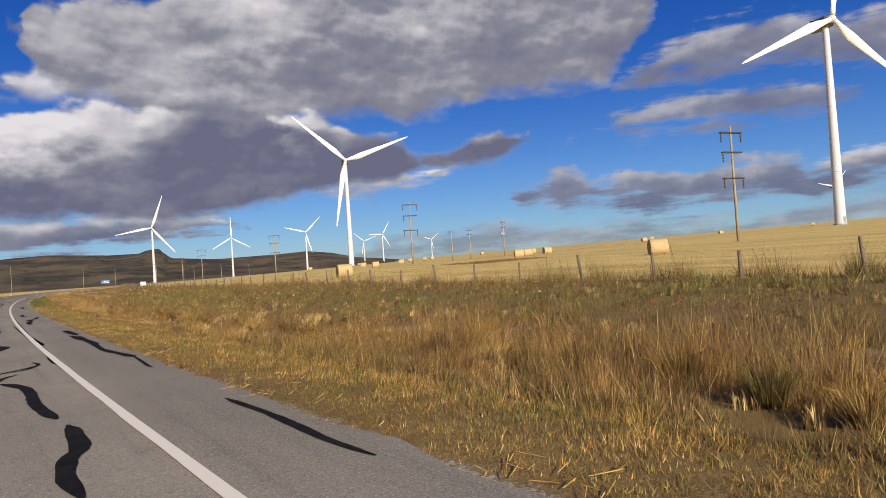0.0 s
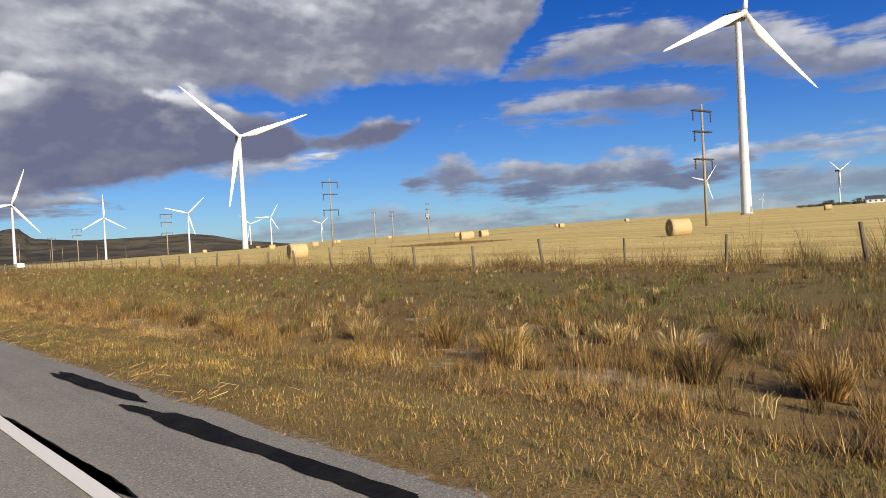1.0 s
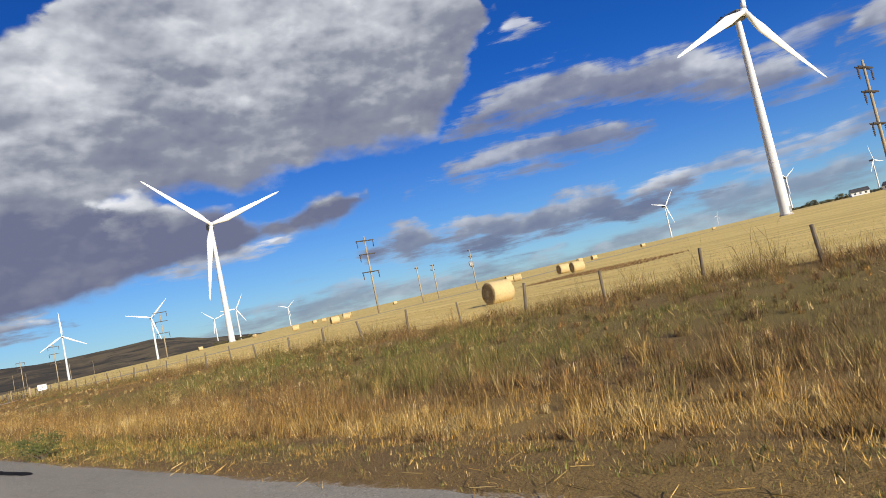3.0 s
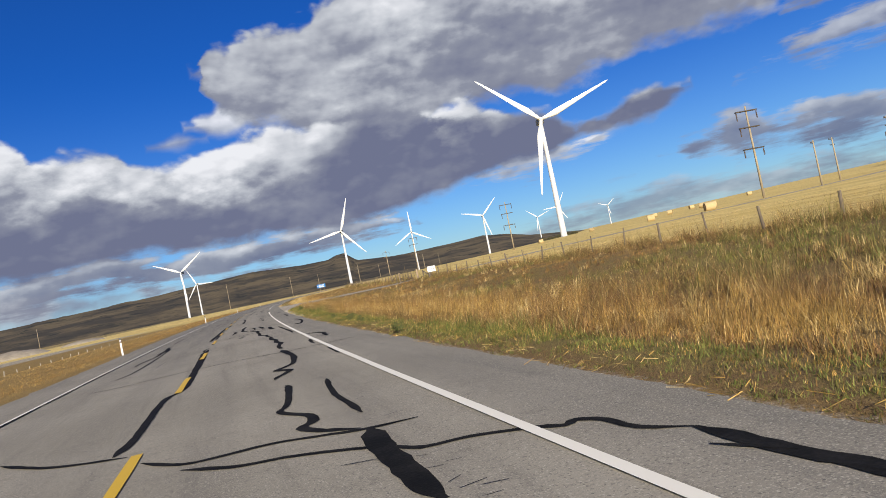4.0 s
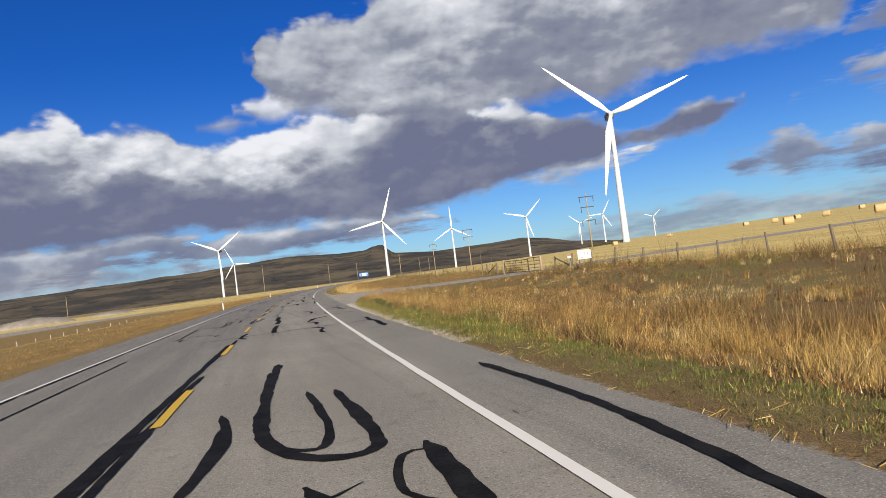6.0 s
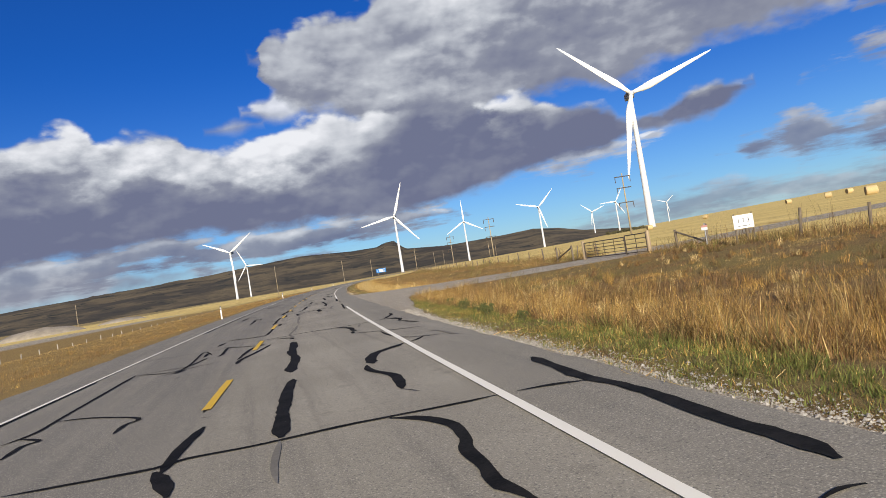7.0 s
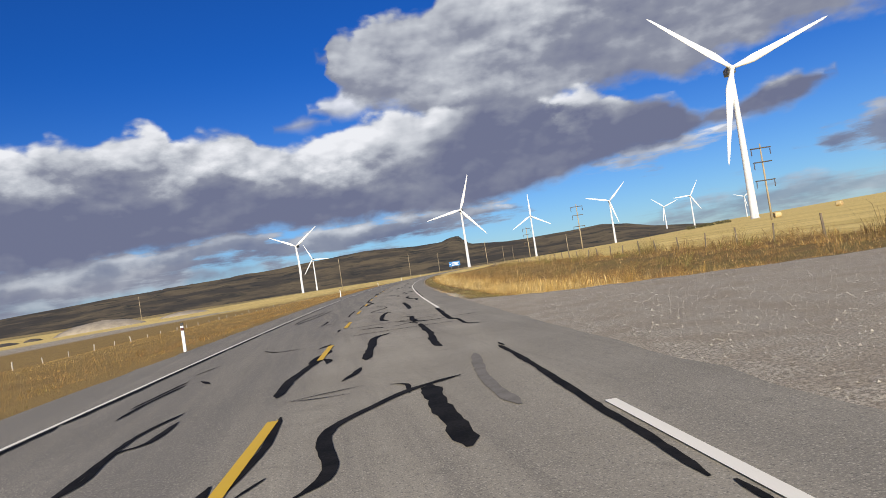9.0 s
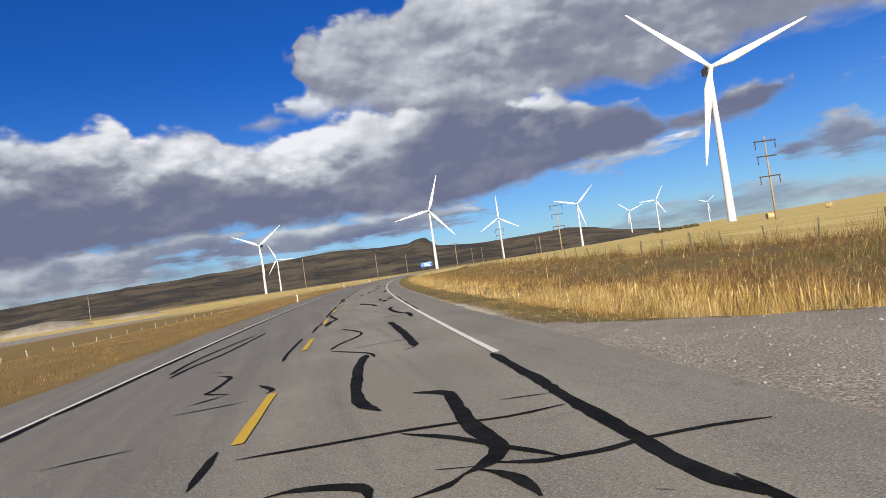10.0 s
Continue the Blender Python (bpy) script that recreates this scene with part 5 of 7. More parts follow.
# ---- fences ----
def fence(name, d0, y0, y1, step, label, z_wires, post_h, seed, skip=(), wood=POST_WOOD):
    rnd = random.Random(seed)
    t = thing(name, label, "fence")
    tops, y = [], y0
    shapes = []
    for k in range(4):
        bm = bmesh.new()
        rod(bm, (0, 0, -0.4), (0.02 * (k - 1.5), 0, post_h), 0.05 + 0.009 * k, 0.045 + 0.007 * k, 8)
        me = bpy.data.meshes.new("post")
        bm.to_mesh(me)
        bm.free()
        me.materials.append(wood)
        shapes.append(me)
    while y < y1:
        p = on_road(d0 + rnd.uniform(-0.12, 0.12), y)
        if not any(a < p.y < b for a, b in skip):
            z = ground_z(p.x, p.y)
            ob = new("post", rnd.choice(shapes))
            ob.parent = t
            ob.matrix_basis = pose(p.x, p.y, z, rnd.uniform(-7, 7), rnd.uniform(-7, 7), rnd.uniform(0, 360)) @ Matrix.Diagonal((1, 1, rnd.uniform(0.88, 1.12), 1))
            tops.append((p.x, p.y, z))
        else:
            tops.append(None)
        y += step * rnd.uniform(0.97, 1.03)
    for h in z_wires:
        bm = bmesh.new()
        for a, b in zip(tops, tops[1:]):
            if a and b:
                mid = ((a[0] + b[0]) / 2, (a[1] + b[1]) / 2, (a[2] + b[2]) / 2 + h - 0.03)
                rod(bm, (a[0], a[1], a[2] + h), mid, 0.0022, 0.0022, 3, False)
                rod(bm, mid, (b[0], b[1], b[2] + h), 0.0022, 0.0022, 3, False)
        part("wire", bm, DARK_STEEL, t, "thin rusty wire strand")
    return t


PALE_POST = mottled("bleached_post_wood", (0.42, 0.38, 0.31), (0.30, 0.27, 0.215), 5, 0.9, fine=40, relief=0.5, stretch=(2, 2, 0.3))
fence("field_fence", FENCE_D, -22.77, 152, 4.07, "weathered wooden post and wire fence along the stubble", (0.35, 0.7, 1.05), 1.2, 5)
fence("field_fence", FENCE_D, 168, 420, 4.6, "weathered wooden post and wire fence along the stubble", (0.35, 0.7, 1.05), 1.2, 6)
fence("pasture_fence", -36.0, 90, 420, 5.0, "pale post and wire fence across the road", (0.4, 0.8, 1.1), 1.2, 9, (), PALE_POST)


# ---- field gate, braces and signs at the approach ----
def pipe_gate(x, y0, y1, h, rails, label):
    z = ground_z(x, (y0 + y1) / 2)
    t = thing("field_gate", label, "gate", (x, y0, z), 0)
    n = y1 - y0
    bm = bmesh.new()
    for a, b in (((0, 0, 0.15), (0, n, 0.15)), ((0, 0, h), (0, n, h)), ((0, 0, 0.15), (0, 0, h)), ((0, n, 0.15), (0, n, h))):
        rod(bm, a, b, 0.035, 0.035, 8)
    part("gate_frame", bm, DARK_STEEL, t, "dark rusty steel pipe frame")
    for k in range(1, rails):
        bm = bmesh.new()
        q = 0.15 + (h - 0.15) * k / rails
        rod(bm, (0, 0.03, q), (0, n - 0.03, q), 0.022, 0.022, 6)
        part("rail", bm, DARK_STEEL, t)
    for k in range(1, max(2, int(n / 1.5))):
        bm = bmesh.new()
        q = n * k / max(2, int(n / 1.5))
        rod(bm, (0.02, q, 0.15), (0.02, q, h), 0.022, 0.022, 6)
        part("upright", bm, DARK_STEEL, t)
    return t


pipe_gate(27.5, 159.0, 165.1, 1.32, 5, "long rusty steel pipe field gate, closed")
pipe_gate(27.45, 156.1, 158.8, 1.40, 4, "short rusty steel pipe field gate, closed")


def gate_post(x, y, h, r, label):
    bm = bmesh.new()
    z = ground_z(x, y)
    rod(bm, (0, 0, -0.5), (0, 0, h), r, r * 0.92, 12)
    bmesh.ops.bevel(bm, geom=[e for e in bm.edges if all(v.co.z > h - 0.01 for v in e.verts)], offset=0.02, segments=1, affect="EDGES")
    ob = part("gate_post", bm, PALE_WOOD, None, smooth=False)
    ob.matrix_basis = pose(x, y, z, 1, -1, 0)
    return tagged(ob, label, "post", "gate posts")


PALE_WOOD = mottled("pale_dry_wood", (0.40, 0.31, 0.20), (0.27, 0.20, 0.13), 3, 0.9, fine=30, relief=0.5, stretch=(2, 2, 0.3))
for x, y, h, r in ((27.55, 165.35, 1.5, 0.13), (27.45, 155.85, 1.5, 0.14), (27.5, 158.9, 1.35, 0.06)):
    gate_post(x, y, h, r, "pale round wooden gate post")


def brace(x, y0, y1, label):
    t = thing("fence_brace", label, "fence brace", (x, y0, ground_z(x, y0)))
    n = y1 - y0
    for q, h in ((0.0, 1.3), (n, 1.25)):
        bm = bmesh.new()
        rod(bm, (0, q, -0.4), (0, q, h), 0.09, 0.08, 9)
        part("post", bm, POST_WOOD, t)
    bm = bmesh.new()
    rod(bm, (0, 0.05, 0.25), (0, n - 0.05, 1.1), 0.06, 0.06, 8)
    part("diagonal", bm, POST_WOOD, t)
    return t


brace(27.6, 170.6, 167.6, "grey wooden fence brace with a diagonal rail")
brace(27.2, 149.4, 152.4, "grey wooden fence brace with a diagonal rail")


def letters(text, size, mat, parent, m, name="lettering"):
    c = bpy.data.curves.new(name, "FONT")
    c.body, c.size, c.align_x, c.align_y, c.extrude = text, size, "CENTER", "CENTER", 0.002
    tmp = new(name, c)
    me = bpy.data.meshes.new_from_object(tmp.evaluated_get(bpy.context.evaluated_depsgraph_get()))
    bpy.data.objects.remove(tmp)
    me.materials.clear()
    me.materials.append(mat)
    ob = new(name, me)
    ob.parent = parent
    ob.matrix_basis = m
    return ob


SIGN_WHITE = mottled("white_sign_sheet", (0.78, 0.78, 0.76), (0.70, 0.70, 0.68), 2.0, 0.45, fine=8, relief=0.03)
SIGN_BLACK = mottled("black_lettering", (0.03, 0.03, 0.035), (0.05, 0.05, 0.05), 4.0, 0.6, relief=0.0)
SIGN_BLUE = mottled("blue_sign_sheet", (0.02, 0.16, 0.42), (0.02, 0.13, 0.36), 2.0, 0.4, fine=8, relief=0.03)
RED_SIGN = mottled("faded_red_sign", (0.42, 0.14, 0.12), (0.5, 0.30, 0.26), 5.0, 0.6, fine=12, relief=0.03)


def white_sign():
    x, y = 25.9, 144.7
    z = ground_z(x, y)
    t = thing("numbered_sign", "white rectangular sign reading 1 2 3 by the fence", "sign", (x, y, z), -20)
    bm = bmesh.new()
    box(bm, (1.0, 0.02, 0.70), (0, 0, 1.08), bevel=0.008)
    panel = part("panel", bm, SIGN_WHITE, t)
    for digit, at in (("1", -0.24), ("2", 0.0), ("3", 0.24)):
        letters(digit, 0.30, SIGN_BLACK, panel, pose(at, -0.013, 1.12, 90, 0, 0), "numeral")
    bm = bmesh.new()
    box(bm, (0.6, 0.004, 0.03), (0, -0.012, 0.86))
    part("small_print", bm, SIGN_BLACK, panel, "line of small print")
    for s in (-0.42, 0.46):
        bm = bmesh.new()
        rod(bm, (s, 0.06, -0.4), (s, 0.06, 1.5), 0.045, 0.045, 8)
        part("post", bm, POST_WOOD, t)
    return t


white_sign()


def small_sign():
    x, y = 27.05, 149.3
    t = thing("warning_sign", "small faded red and white notice on fence", "sign", (x, y, ground_z(x, y)), -50)
    bm = bmesh.new()
    box(bm, (0.34, 0.012, 0.28), (0, -0.13, 1.1), bevel=0.004)
    p = part("panel", bm, SIGN_WHITE, t)
    bm = bmesh.new()
    box(bm, (0.34, 0.004, 0.12), (0, -0.138, 1.18))
    part("band", bm, RED_SIGN, p, "faded red band")
    bm = bmesh.new()
    rod(bm, (0, -0.07, -0.3), (0, -0.07, 1.35), 0.03, 0.03, 8)
    part("post", bm, GREY_STEEL, t)


small_sign()


def blue_sign():
    x, y = 51.5, 388.7
    z = ground_z(x, y)
    t = thing("direction_sign", "blue roadside guide sign on two posts", "sign", (x, y, z), -8)
    bm = bmesh.new()
    box(bm, (4.0, 0.05, 1.7), (0, 0, 3.0 - z), bevel=0.02)
    p = part("panel", bm, SIGN_BLUE, t)
    for w, zz, xx in ((2.6, 0.38, 0.3), (2.0, -0.05, 0.1), (2.4, -0.45, 0.25), (0.5, -0.05, -1.55)):
        bm = bmesh.new()
        box(bm, (w, 0.01, 0.2), (xx, -0.032, 3.0 - z + zz))
        part("text_bar", bm, SIGN_WHITE, p, "white bar of lettering")
    for s in (-1.3, 1.3):
        bm = bmesh.new()
        box(bm, (0.12, 0.12, 3.9 - z), (s, 0.1, (3.7 - z) / 2 - 0.2), bevel=0.01)
        part("post", bm, POST_WOOD, t)


blue_sign()


def delineator(y, d=-9.45):
    p = on_road(d, y)
    t = thing("delineator_post", "white plastic roadside marker post with black cap", "marker post", (p.x, p.y, ground_z(p.x, p.y)), math.degrees(-heading(y)), "roadside marker posts")
    bm = bmesh.new()
    square = ((-1, -1), (1, -1), (1, 1), (-1, 1))
    loft(bm, [[(w * a, 0.033 * b, z) for a, b in square] for z, w in ((-0.2, 0.05), (0.76, 0.048))])
    part("post", bm, SIGN_WHITE, t)
    for name, z0, z1, mat, label in (("band", 0.76, 0.86, RED_BAND, "dark red reflective band"), ("band", 0.86, 0.93, SIGN_WHITE, "white band"), ("cap", 0.93, 1.05, SIGN_BLACK, "black cap")):
        bm = bmesh.new()
        loft(bm, [[(w * a, 0.034 * b, z) for a, b in square] for z, w in ((z0, 0.049), (z1 - 0.02, 0.049), (z1, 0.046))])
        part(name, bm, mat, t, label)


RED_BAND = mottled("dark_red_reflector", (0.09, 0.02, 0.02), (0.06, 0.02, 0.02), 4.0, 0.4, relief=0.0)
for y in (47, 111, 173.2, 236, 299, 362, 425):
    delineator(y)


# ---- the hamlet by the far edge of the field ----
WHITE_BOARD = mottled("white_board_cladding", (0.80, 0.80, 0.79), (0.70, 0.70, 0.69), 0.4, 0.6, fine=3, relief=0.1)
GREY_ROOF = mottled("grey_metal_roof", (0.34, 0.35, 0.37), (0.26, 0.27, 0.29), 0.4, 0.45, 0.3, fine=3, relief=0.1)
BLUE_CLAD = mottled("blue_metal_cladding", (0.03, 0.26, 0.60), (0.03, 0.22, 0.50), 0.4, 0.5, fine=3, relief=0.1)
DARK_ROOF = mottled("dark_shingle_roof", (0.05, 0.05, 0.06), (0.08, 0.08, 0.085), 0.5, 0.8, fine=4)
DARK_GLASS = mottled("dark_window_glass", (0.02, 0.025, 0.03), (0.04, 0.045, 0.05), 0.5, 0.1, spec=0.6, relief=0.0)


def gable(bm, w, n, eave, peak, over=0.0):
    """A gabled block: w across x, n along y."""
    prof = [(-w / 2 - over, 0), (w / 2 + over, 0), (w / 2 + over, eave), (0, peak), (-w / 2 - over, eave)]
    loft(bm, [[(x, s * n / 2, z) for x, z in prof] for s in (-1, 1)])


def grain_elevator(x, y):
    z = ground_z(x, y)
    t = thing("grain_elevator", "tall white wooden grain elevator with stepped cupola", "grain elevator", (x, y, z), 18)
    bm = bmesh.new()
    gable(bm, 11, 12, 13.0, 16.0)
    body = part("wall", bm, WHITE_BOARD, t)
    bm = bmesh.new()
    gable(bm, 6.0, 8, 6.0, 8.0)
    bm.transform(Matrix.Translation((0, 0, 14.0)))
    part("cupola", bm, WHITE_BOARD, t)
    for w, n, e, p, h in ((11.6, 12.6, 13.15, 16.25, 0.0), (6.4, 8.4, 6.1, 8.2, 14.0)):
        bm = bmesh.new()
        for s in (-1, 1):
            loft(bm, [[(0, q * n / 2, p + h), (s * w / 2, q * n / 2, e + h - 0.2), (s * w / 2, q * n / 2, e + h + 0.0), (0, q * n / 2, p + h + 0.25)] for q in (-1, 1)])
        part("roof", bm, GREY_ROOF, t)
    bm = bmesh.new()
    box(bm, (0.1, 3.2, 4.2), (-5.55, 0, 2.1))
    part("door", bm, DARK_ROOF, body, "dark drive-through door")
    bm = bmesh.new()
    box(bm, (4.0, 9.0, 4.5), (7.2, 0, 2.25), bevel=0.05)
    part("annex", bm, WHITE_BOARD, t)
    bm = bmesh.new()
    box(bm, (0.08, 1.2, 1.5), (-3.04, 0, 18.0))
    part("window", bm, DARK_GLASS, t)


grain_elevator(560, 7.0)


def barn(x, y, w, n, eave, peak, turn, wall, roof, label, name="farm_shed", end=None):
    z = ground_z(x, y)
    t = thing(name, label, name.split("_")[-1], (x, y, z), turn)
    bm = bmesh.new()
    gable(bm, w, n, eave, peak)
    part("wall", bm, wall, t)
    bm = bmesh.new()
    for s in (-1, 1):
        loft(bm, [[(0, q * (n / 2 + 0.4), peak + 0.02), (s * (w / 2 + 0.4), q * (n / 2 + 0.4), eave - 0.1), (s * (w / 2 + 0.4), q * (n / 2 + 0.4), eave + 0.12), (0, q * (n / 2 + 0.4), peak + 0.24)] for q in (-1, 1)])
    part("roof", bm, roof, t)
    for k in range(3):
        bm = bmesh.new()
        box(bm, (0.1, min(1.4, n / 9), 1.2), (-w / 2 - 0.03, (k - 1) * n / 3.4, eave * 0.55))
        part("window", bm, DARK_GLASS, t)
    bm = bmesh.new()
    box(bm, (w * 0.3, 0.1, eave * 0.8), (0, -n / 2 - 0.03, eave * 0.4))
    part("door", bm, end or wall, t)
    return t


barn(524, 76, 14, 30, 3.6, 6.2, 4, GREY_ROOF, GREY_ROOF, "long low grey metal machine shed", end=DARK_ROOF)
barn(520, 60, 13, 8, 4.0, 6.6, 94, BLUE_CLAD, BLUE_CLAD, "blue metal clad workshop", end=SIGN_WHITE)
barn(540, 37, 9, 24, 3.5, 6.5, 8, DARK_ROOF, DARK_ROOF, "low dark roofed barn behind shrubs", end=WHITE_BOARD)
barn(545, 20, 8, 12, 3.0, 5.0, 12, WHITE_BOARD, DARK_ROOF, "white farm building with dark roof")
barn(586, 160, 8, 12, 2.8, 5.4, 20, WHITE_BOARD, DARK_ROOF, "small white farmhouse with dark roof", "farm_house")
barn(590, 138, 8, 13, 2.8, 5.6, -15, WHITE_BOARD, DARK_ROOF, "small white farmhouse with dark roof", "farm_house")
barn(600, 118, 7, 9, 2.6, 4.6, 5, WHITE_BOARD, GREY_ROOF, "small white farm outbuilding", "farm_house")
barn(548, 27.5, 4, 9, 2.4, 3.2, 8, WHITE_BOARD, WHITE_BOARD, "white trailer by the barn", "farm_trailer")

# ---- grass, weeds, straw and gravel: real blades and stones, too many to count ----
def grass_material():
    m, nt, b = material("dry_grass", 0.75, spec=0.2)
    tone = attr(nt, "tone")
    cr = nt.nodes.new("ShaderNodeValToRGB")
    cr.color_ramp.interpolation = "LINEAR"
    e = cr.color_ramp.elements
    e[0].position, e[0].color = 0.0, (0.72, 0.56, 0.27, 1)
    e[1].position, e[1].color = 1.0, (0.135, 0.175, 0.04, 1)
    for pos, c in ((0.22, (0.54, 0.345, 0.09)), (0.40, (0.35, 0.205, 0.07)), (0.55, (0.235, 0.135, 0.068)), (0.70, (0.215, 0.165, 0.056)), (0.85, (0.22, 0.22, 0.06))):
        k = e.new(pos)
        k.color = (*c, 1)
    nt.links.new(tone, cr.inputs[0])
    isl = nt.nodes.new("ShaderNodeNewGeometry").outputs["Random Per Island"]
    p = place_of(nt)
    # clumps vary in tone: broad patches and single tufts, paler and darker
    # this contrast also stands in for shadows among the grass, put into colour
    worn = calc(nt, "MULTIPLY", ramp01(nt, fbm(nt, p, 1.1, 4, 0.65), 0.34, 0.66, 0.72, 1.32), ramp01(nt, fbm(nt, p, 5.5, 3, 0.6), 0.36, 0.64, 0.66, 1.36))
    n = nt.nodes.new("ShaderNodeVectorMath")
    n.operation = "SCALE"
    nt.links.new(cr.outputs[0], n.inputs[0])
    nt.links.new(worn, n.inputs["Scale"])
    # random blades go near black, painting in the dark gaps between tufts
    c = blend(nt, calc(nt, "MULTIPLY", calc(nt, "MULTIPLY", isl, isl), 0.8), n.outputs[0], (0.040, 0.022, 0.008))
    nt.links.new(c, b.inputs["Base Color"])
    tr = nt.nodes.new("ShaderNodeBsdfTranslucent")
    nt.links.new(c, tr.inputs[0])
    mix = nt.nodes.new("ShaderNodeMixShader")
    mix.inputs[0].default_value = 0.28
    nt.links.new(b.outputs[0], mix.inputs[1])
    nt.links.new(tr.outputs[0], mix.inputs[2])
    nt.links.new(mix.outputs[0], nt.nodes["Material Output"].inputs[0])
    return m


GRASS = grass_material()
rng = np.random.default_rng(4)
EDGE_Y = np.arange(-60.0, 700.0, 1.0)
EDGE_X = np.array([edge_x(y) for y in EDGE_Y])
# the ground's height by distance from the edge line and along the road, on the ground's own grid
HD = np.array([-60, -46, -38, -32, -27, -23, -20, -17.5, -15.5, -13.8, -12.3, -11, -10, PAVED_L - 0.02, PAVED_R + 0.02] + list(np.arange(2.0, 9.0, 0.35)) + list(np.arange(9.0, 30.0, 0.75)) + [32, 35, 38, 42, 47, 53, 60, 70, 82, 97])
HY = np.array([-40.0] + list(np.arange(-30, 230, 1.25)) + [235, 242, 250, 260, 272, 286, 303, 325, 350])
HZ = np.array([[ground_z(edge_x(y) + d, y) for d in HD] for y in HY])


def height(x, y):
    d = np.clip(x - np.interp(y, EDGE_Y, EDGE_X), HD[0], HD[-1] - 0.01)
    y = np.clip(y, HY[0], HY[-1] - 0.01)
    i, j = np.searchsorted(HD, d, "right") - 1, np.searchsorted(HY, y, "right") - 1
    fu, fv = (d - HD[i]) / (HD[i + 1] - HD[i]), (y - HY[j]) / (HY[j + 1] - HY[j])
    return (HZ[j, i] * (1 - fu) + HZ[j, i + 1] * fu) * (1 - fv) + (HZ[j + 1, i] * (1 - fu) + HZ[j + 1, i + 1] * fu) * fv


def blades(name, x, y, h, w, tone, label, lean=0.35, lift=0.0, heads=0.0, category="grass", way=None):
    """One mesh of bent, tapering blades; some carry a seed head."""
    n = len(x)
    z = height(x, y) - 0.03 + lift
    a = rng.uniform(0, 2 * math.pi, n)
    la = rng.normal(0.6, 1.3, n) if way is None else way
    ll = h * np.abs(rng.normal(lean, 0.2, n))
    sx, sy = np.cos(a) * w / 2, np.sin(a) * w / 2
    tx, ty = np.cos(la) * ll, np.sin(la) * ll
    seeded = rng.random(n) < heads
    wide = np.where(seeded, rng.uniform(1.0, 1.5, n), 0.7)
    v = np.empty((n, 5, 3), np.float32)
    v[:, 0], v[:, 1] = np.stack([x - sx, y - sy, z], 1), np.stack([x + sx, y + sy, z], 1)
    mx, my, mz = x + tx * 0.45, y + ty * 0.45, z + h * np.where(seeded, 0.74, 0.6)
    v[:, 2], v[:, 3] = np.stack([mx + sx * wide, my + sy * wide, mz], 1), np.stack([mx - sx * wide, my - sy * wide, mz], 1)
    v[:, 4] = np.stack([x + tx, y + ty, z + h * np.clip(1 - 0.35 * (ll / h) ** 2, 0.4, 1)], 1)
    me = bpy.data.meshes.new(name)
    me.vertices.add(n * 5)
    me.vertices.foreach_set("co", v.ravel())
    base = (np.arange(n) * 5)[:, None]
    loops = (base + np.array([0, 1, 2, 3, 3, 2, 4])).astype(np.int32).ravel()
    me.loops.add(len(loops))
    me.loops.foreach_set("vertex_index", loops)
    me.polygons.add(n * 2)
    starts = (np.arange(n) * 7)[:, None] + np.array([0, 4])
    me.polygons.foreach_set("loop_start", starts.astype(np.int32).ravel())
    me.update(calc_edges=True)
    at = me.attributes.new("tone", "FLOAT", "POINT")
    at.data.foreach_set("value", np.repeat(np.clip(tone, 0, 1), 5).astype(np.float32))
    me.materials.append(GRASS)
    return tagged(new(name, me), label, category, kind="stuff")


def spears(name, x, y, h, w, tone, label, lean=0.35, category="grass"):
    """One mesh of plain pointed blades, a triangle each."""
    n = len(x)
    z = height(x, y) - 0.03
    a, la = rng.uniform(0, 2 * math.pi, n), rng.normal(0.6, 1.5, n)
    ll = h * np.abs(rng.normal(lean, 0.25, n))
    sx, sy = np.cos(a) * w / 2, np.sin(a) * w / 2
    v = np.empty((n, 3, 3), np.float32)
    v[:, 0], v[:, 1] = np.stack([x - sx, y - sy, z], 1), np.stack([x + sx, y + sy, z], 1)
    v[:, 2] = np.stack([x + np.cos(la) * ll, y + np.sin(la) * ll, z + h * np.clip(1 - 0.4 * (ll / h) ** 2, 0.35, 1)], 1)
    me = bpy.data.meshes.new(name)
    me.vertices.add(n * 3)
    me.vertices.foreach_set("co", v.ravel())
    me.loops.add(n * 3)
    me.loops.foreach_set("vertex_index", np.arange(n * 3, dtype=np.int32))
    me.polygons.add(n)
    me.polygons.foreach_set("loop_start", np.arange(0, n * 3, 3, dtype=np.int32))
    me.update(calc_edges=True)
    at = me.attributes.new("tone", "FLOAT", "POINT")
    at.data.foreach_set("value", np.repeat(np.clip(tone, 0, 1), 3).astype(np.float32))
    me.materials.append(GRASS)
    return tagged(new(name, me), label, category, kind="stuff")


def tufts(d0, d1, y0, y1, per_m2, each, spread):
    """Places for blades in clumps, as distances from the edge line and along the road."""
    n = int((d1 - d0) * (y1 - y0) * per_m2 / each)
    cd, cy = rng.uniform(d0, d1, n), rng.uniform(y0, y1, n)
    d = np.repeat(cd, each) + rng.normal(0, spread, n * each)
    y = np.repeat(cy, each) + rng.normal(0, spread, n * each)
    own = np.repeat(rng.normal(0, 1, n), each)
    return d, y, own


def in_approach(x, y):
    d = x - np.interp(y, EDGE_Y, EDGE_X)
    return np.minimum(y - np.interp(d, *NEAR_LIP), np.interp(d, *FAR_LIP) - y)


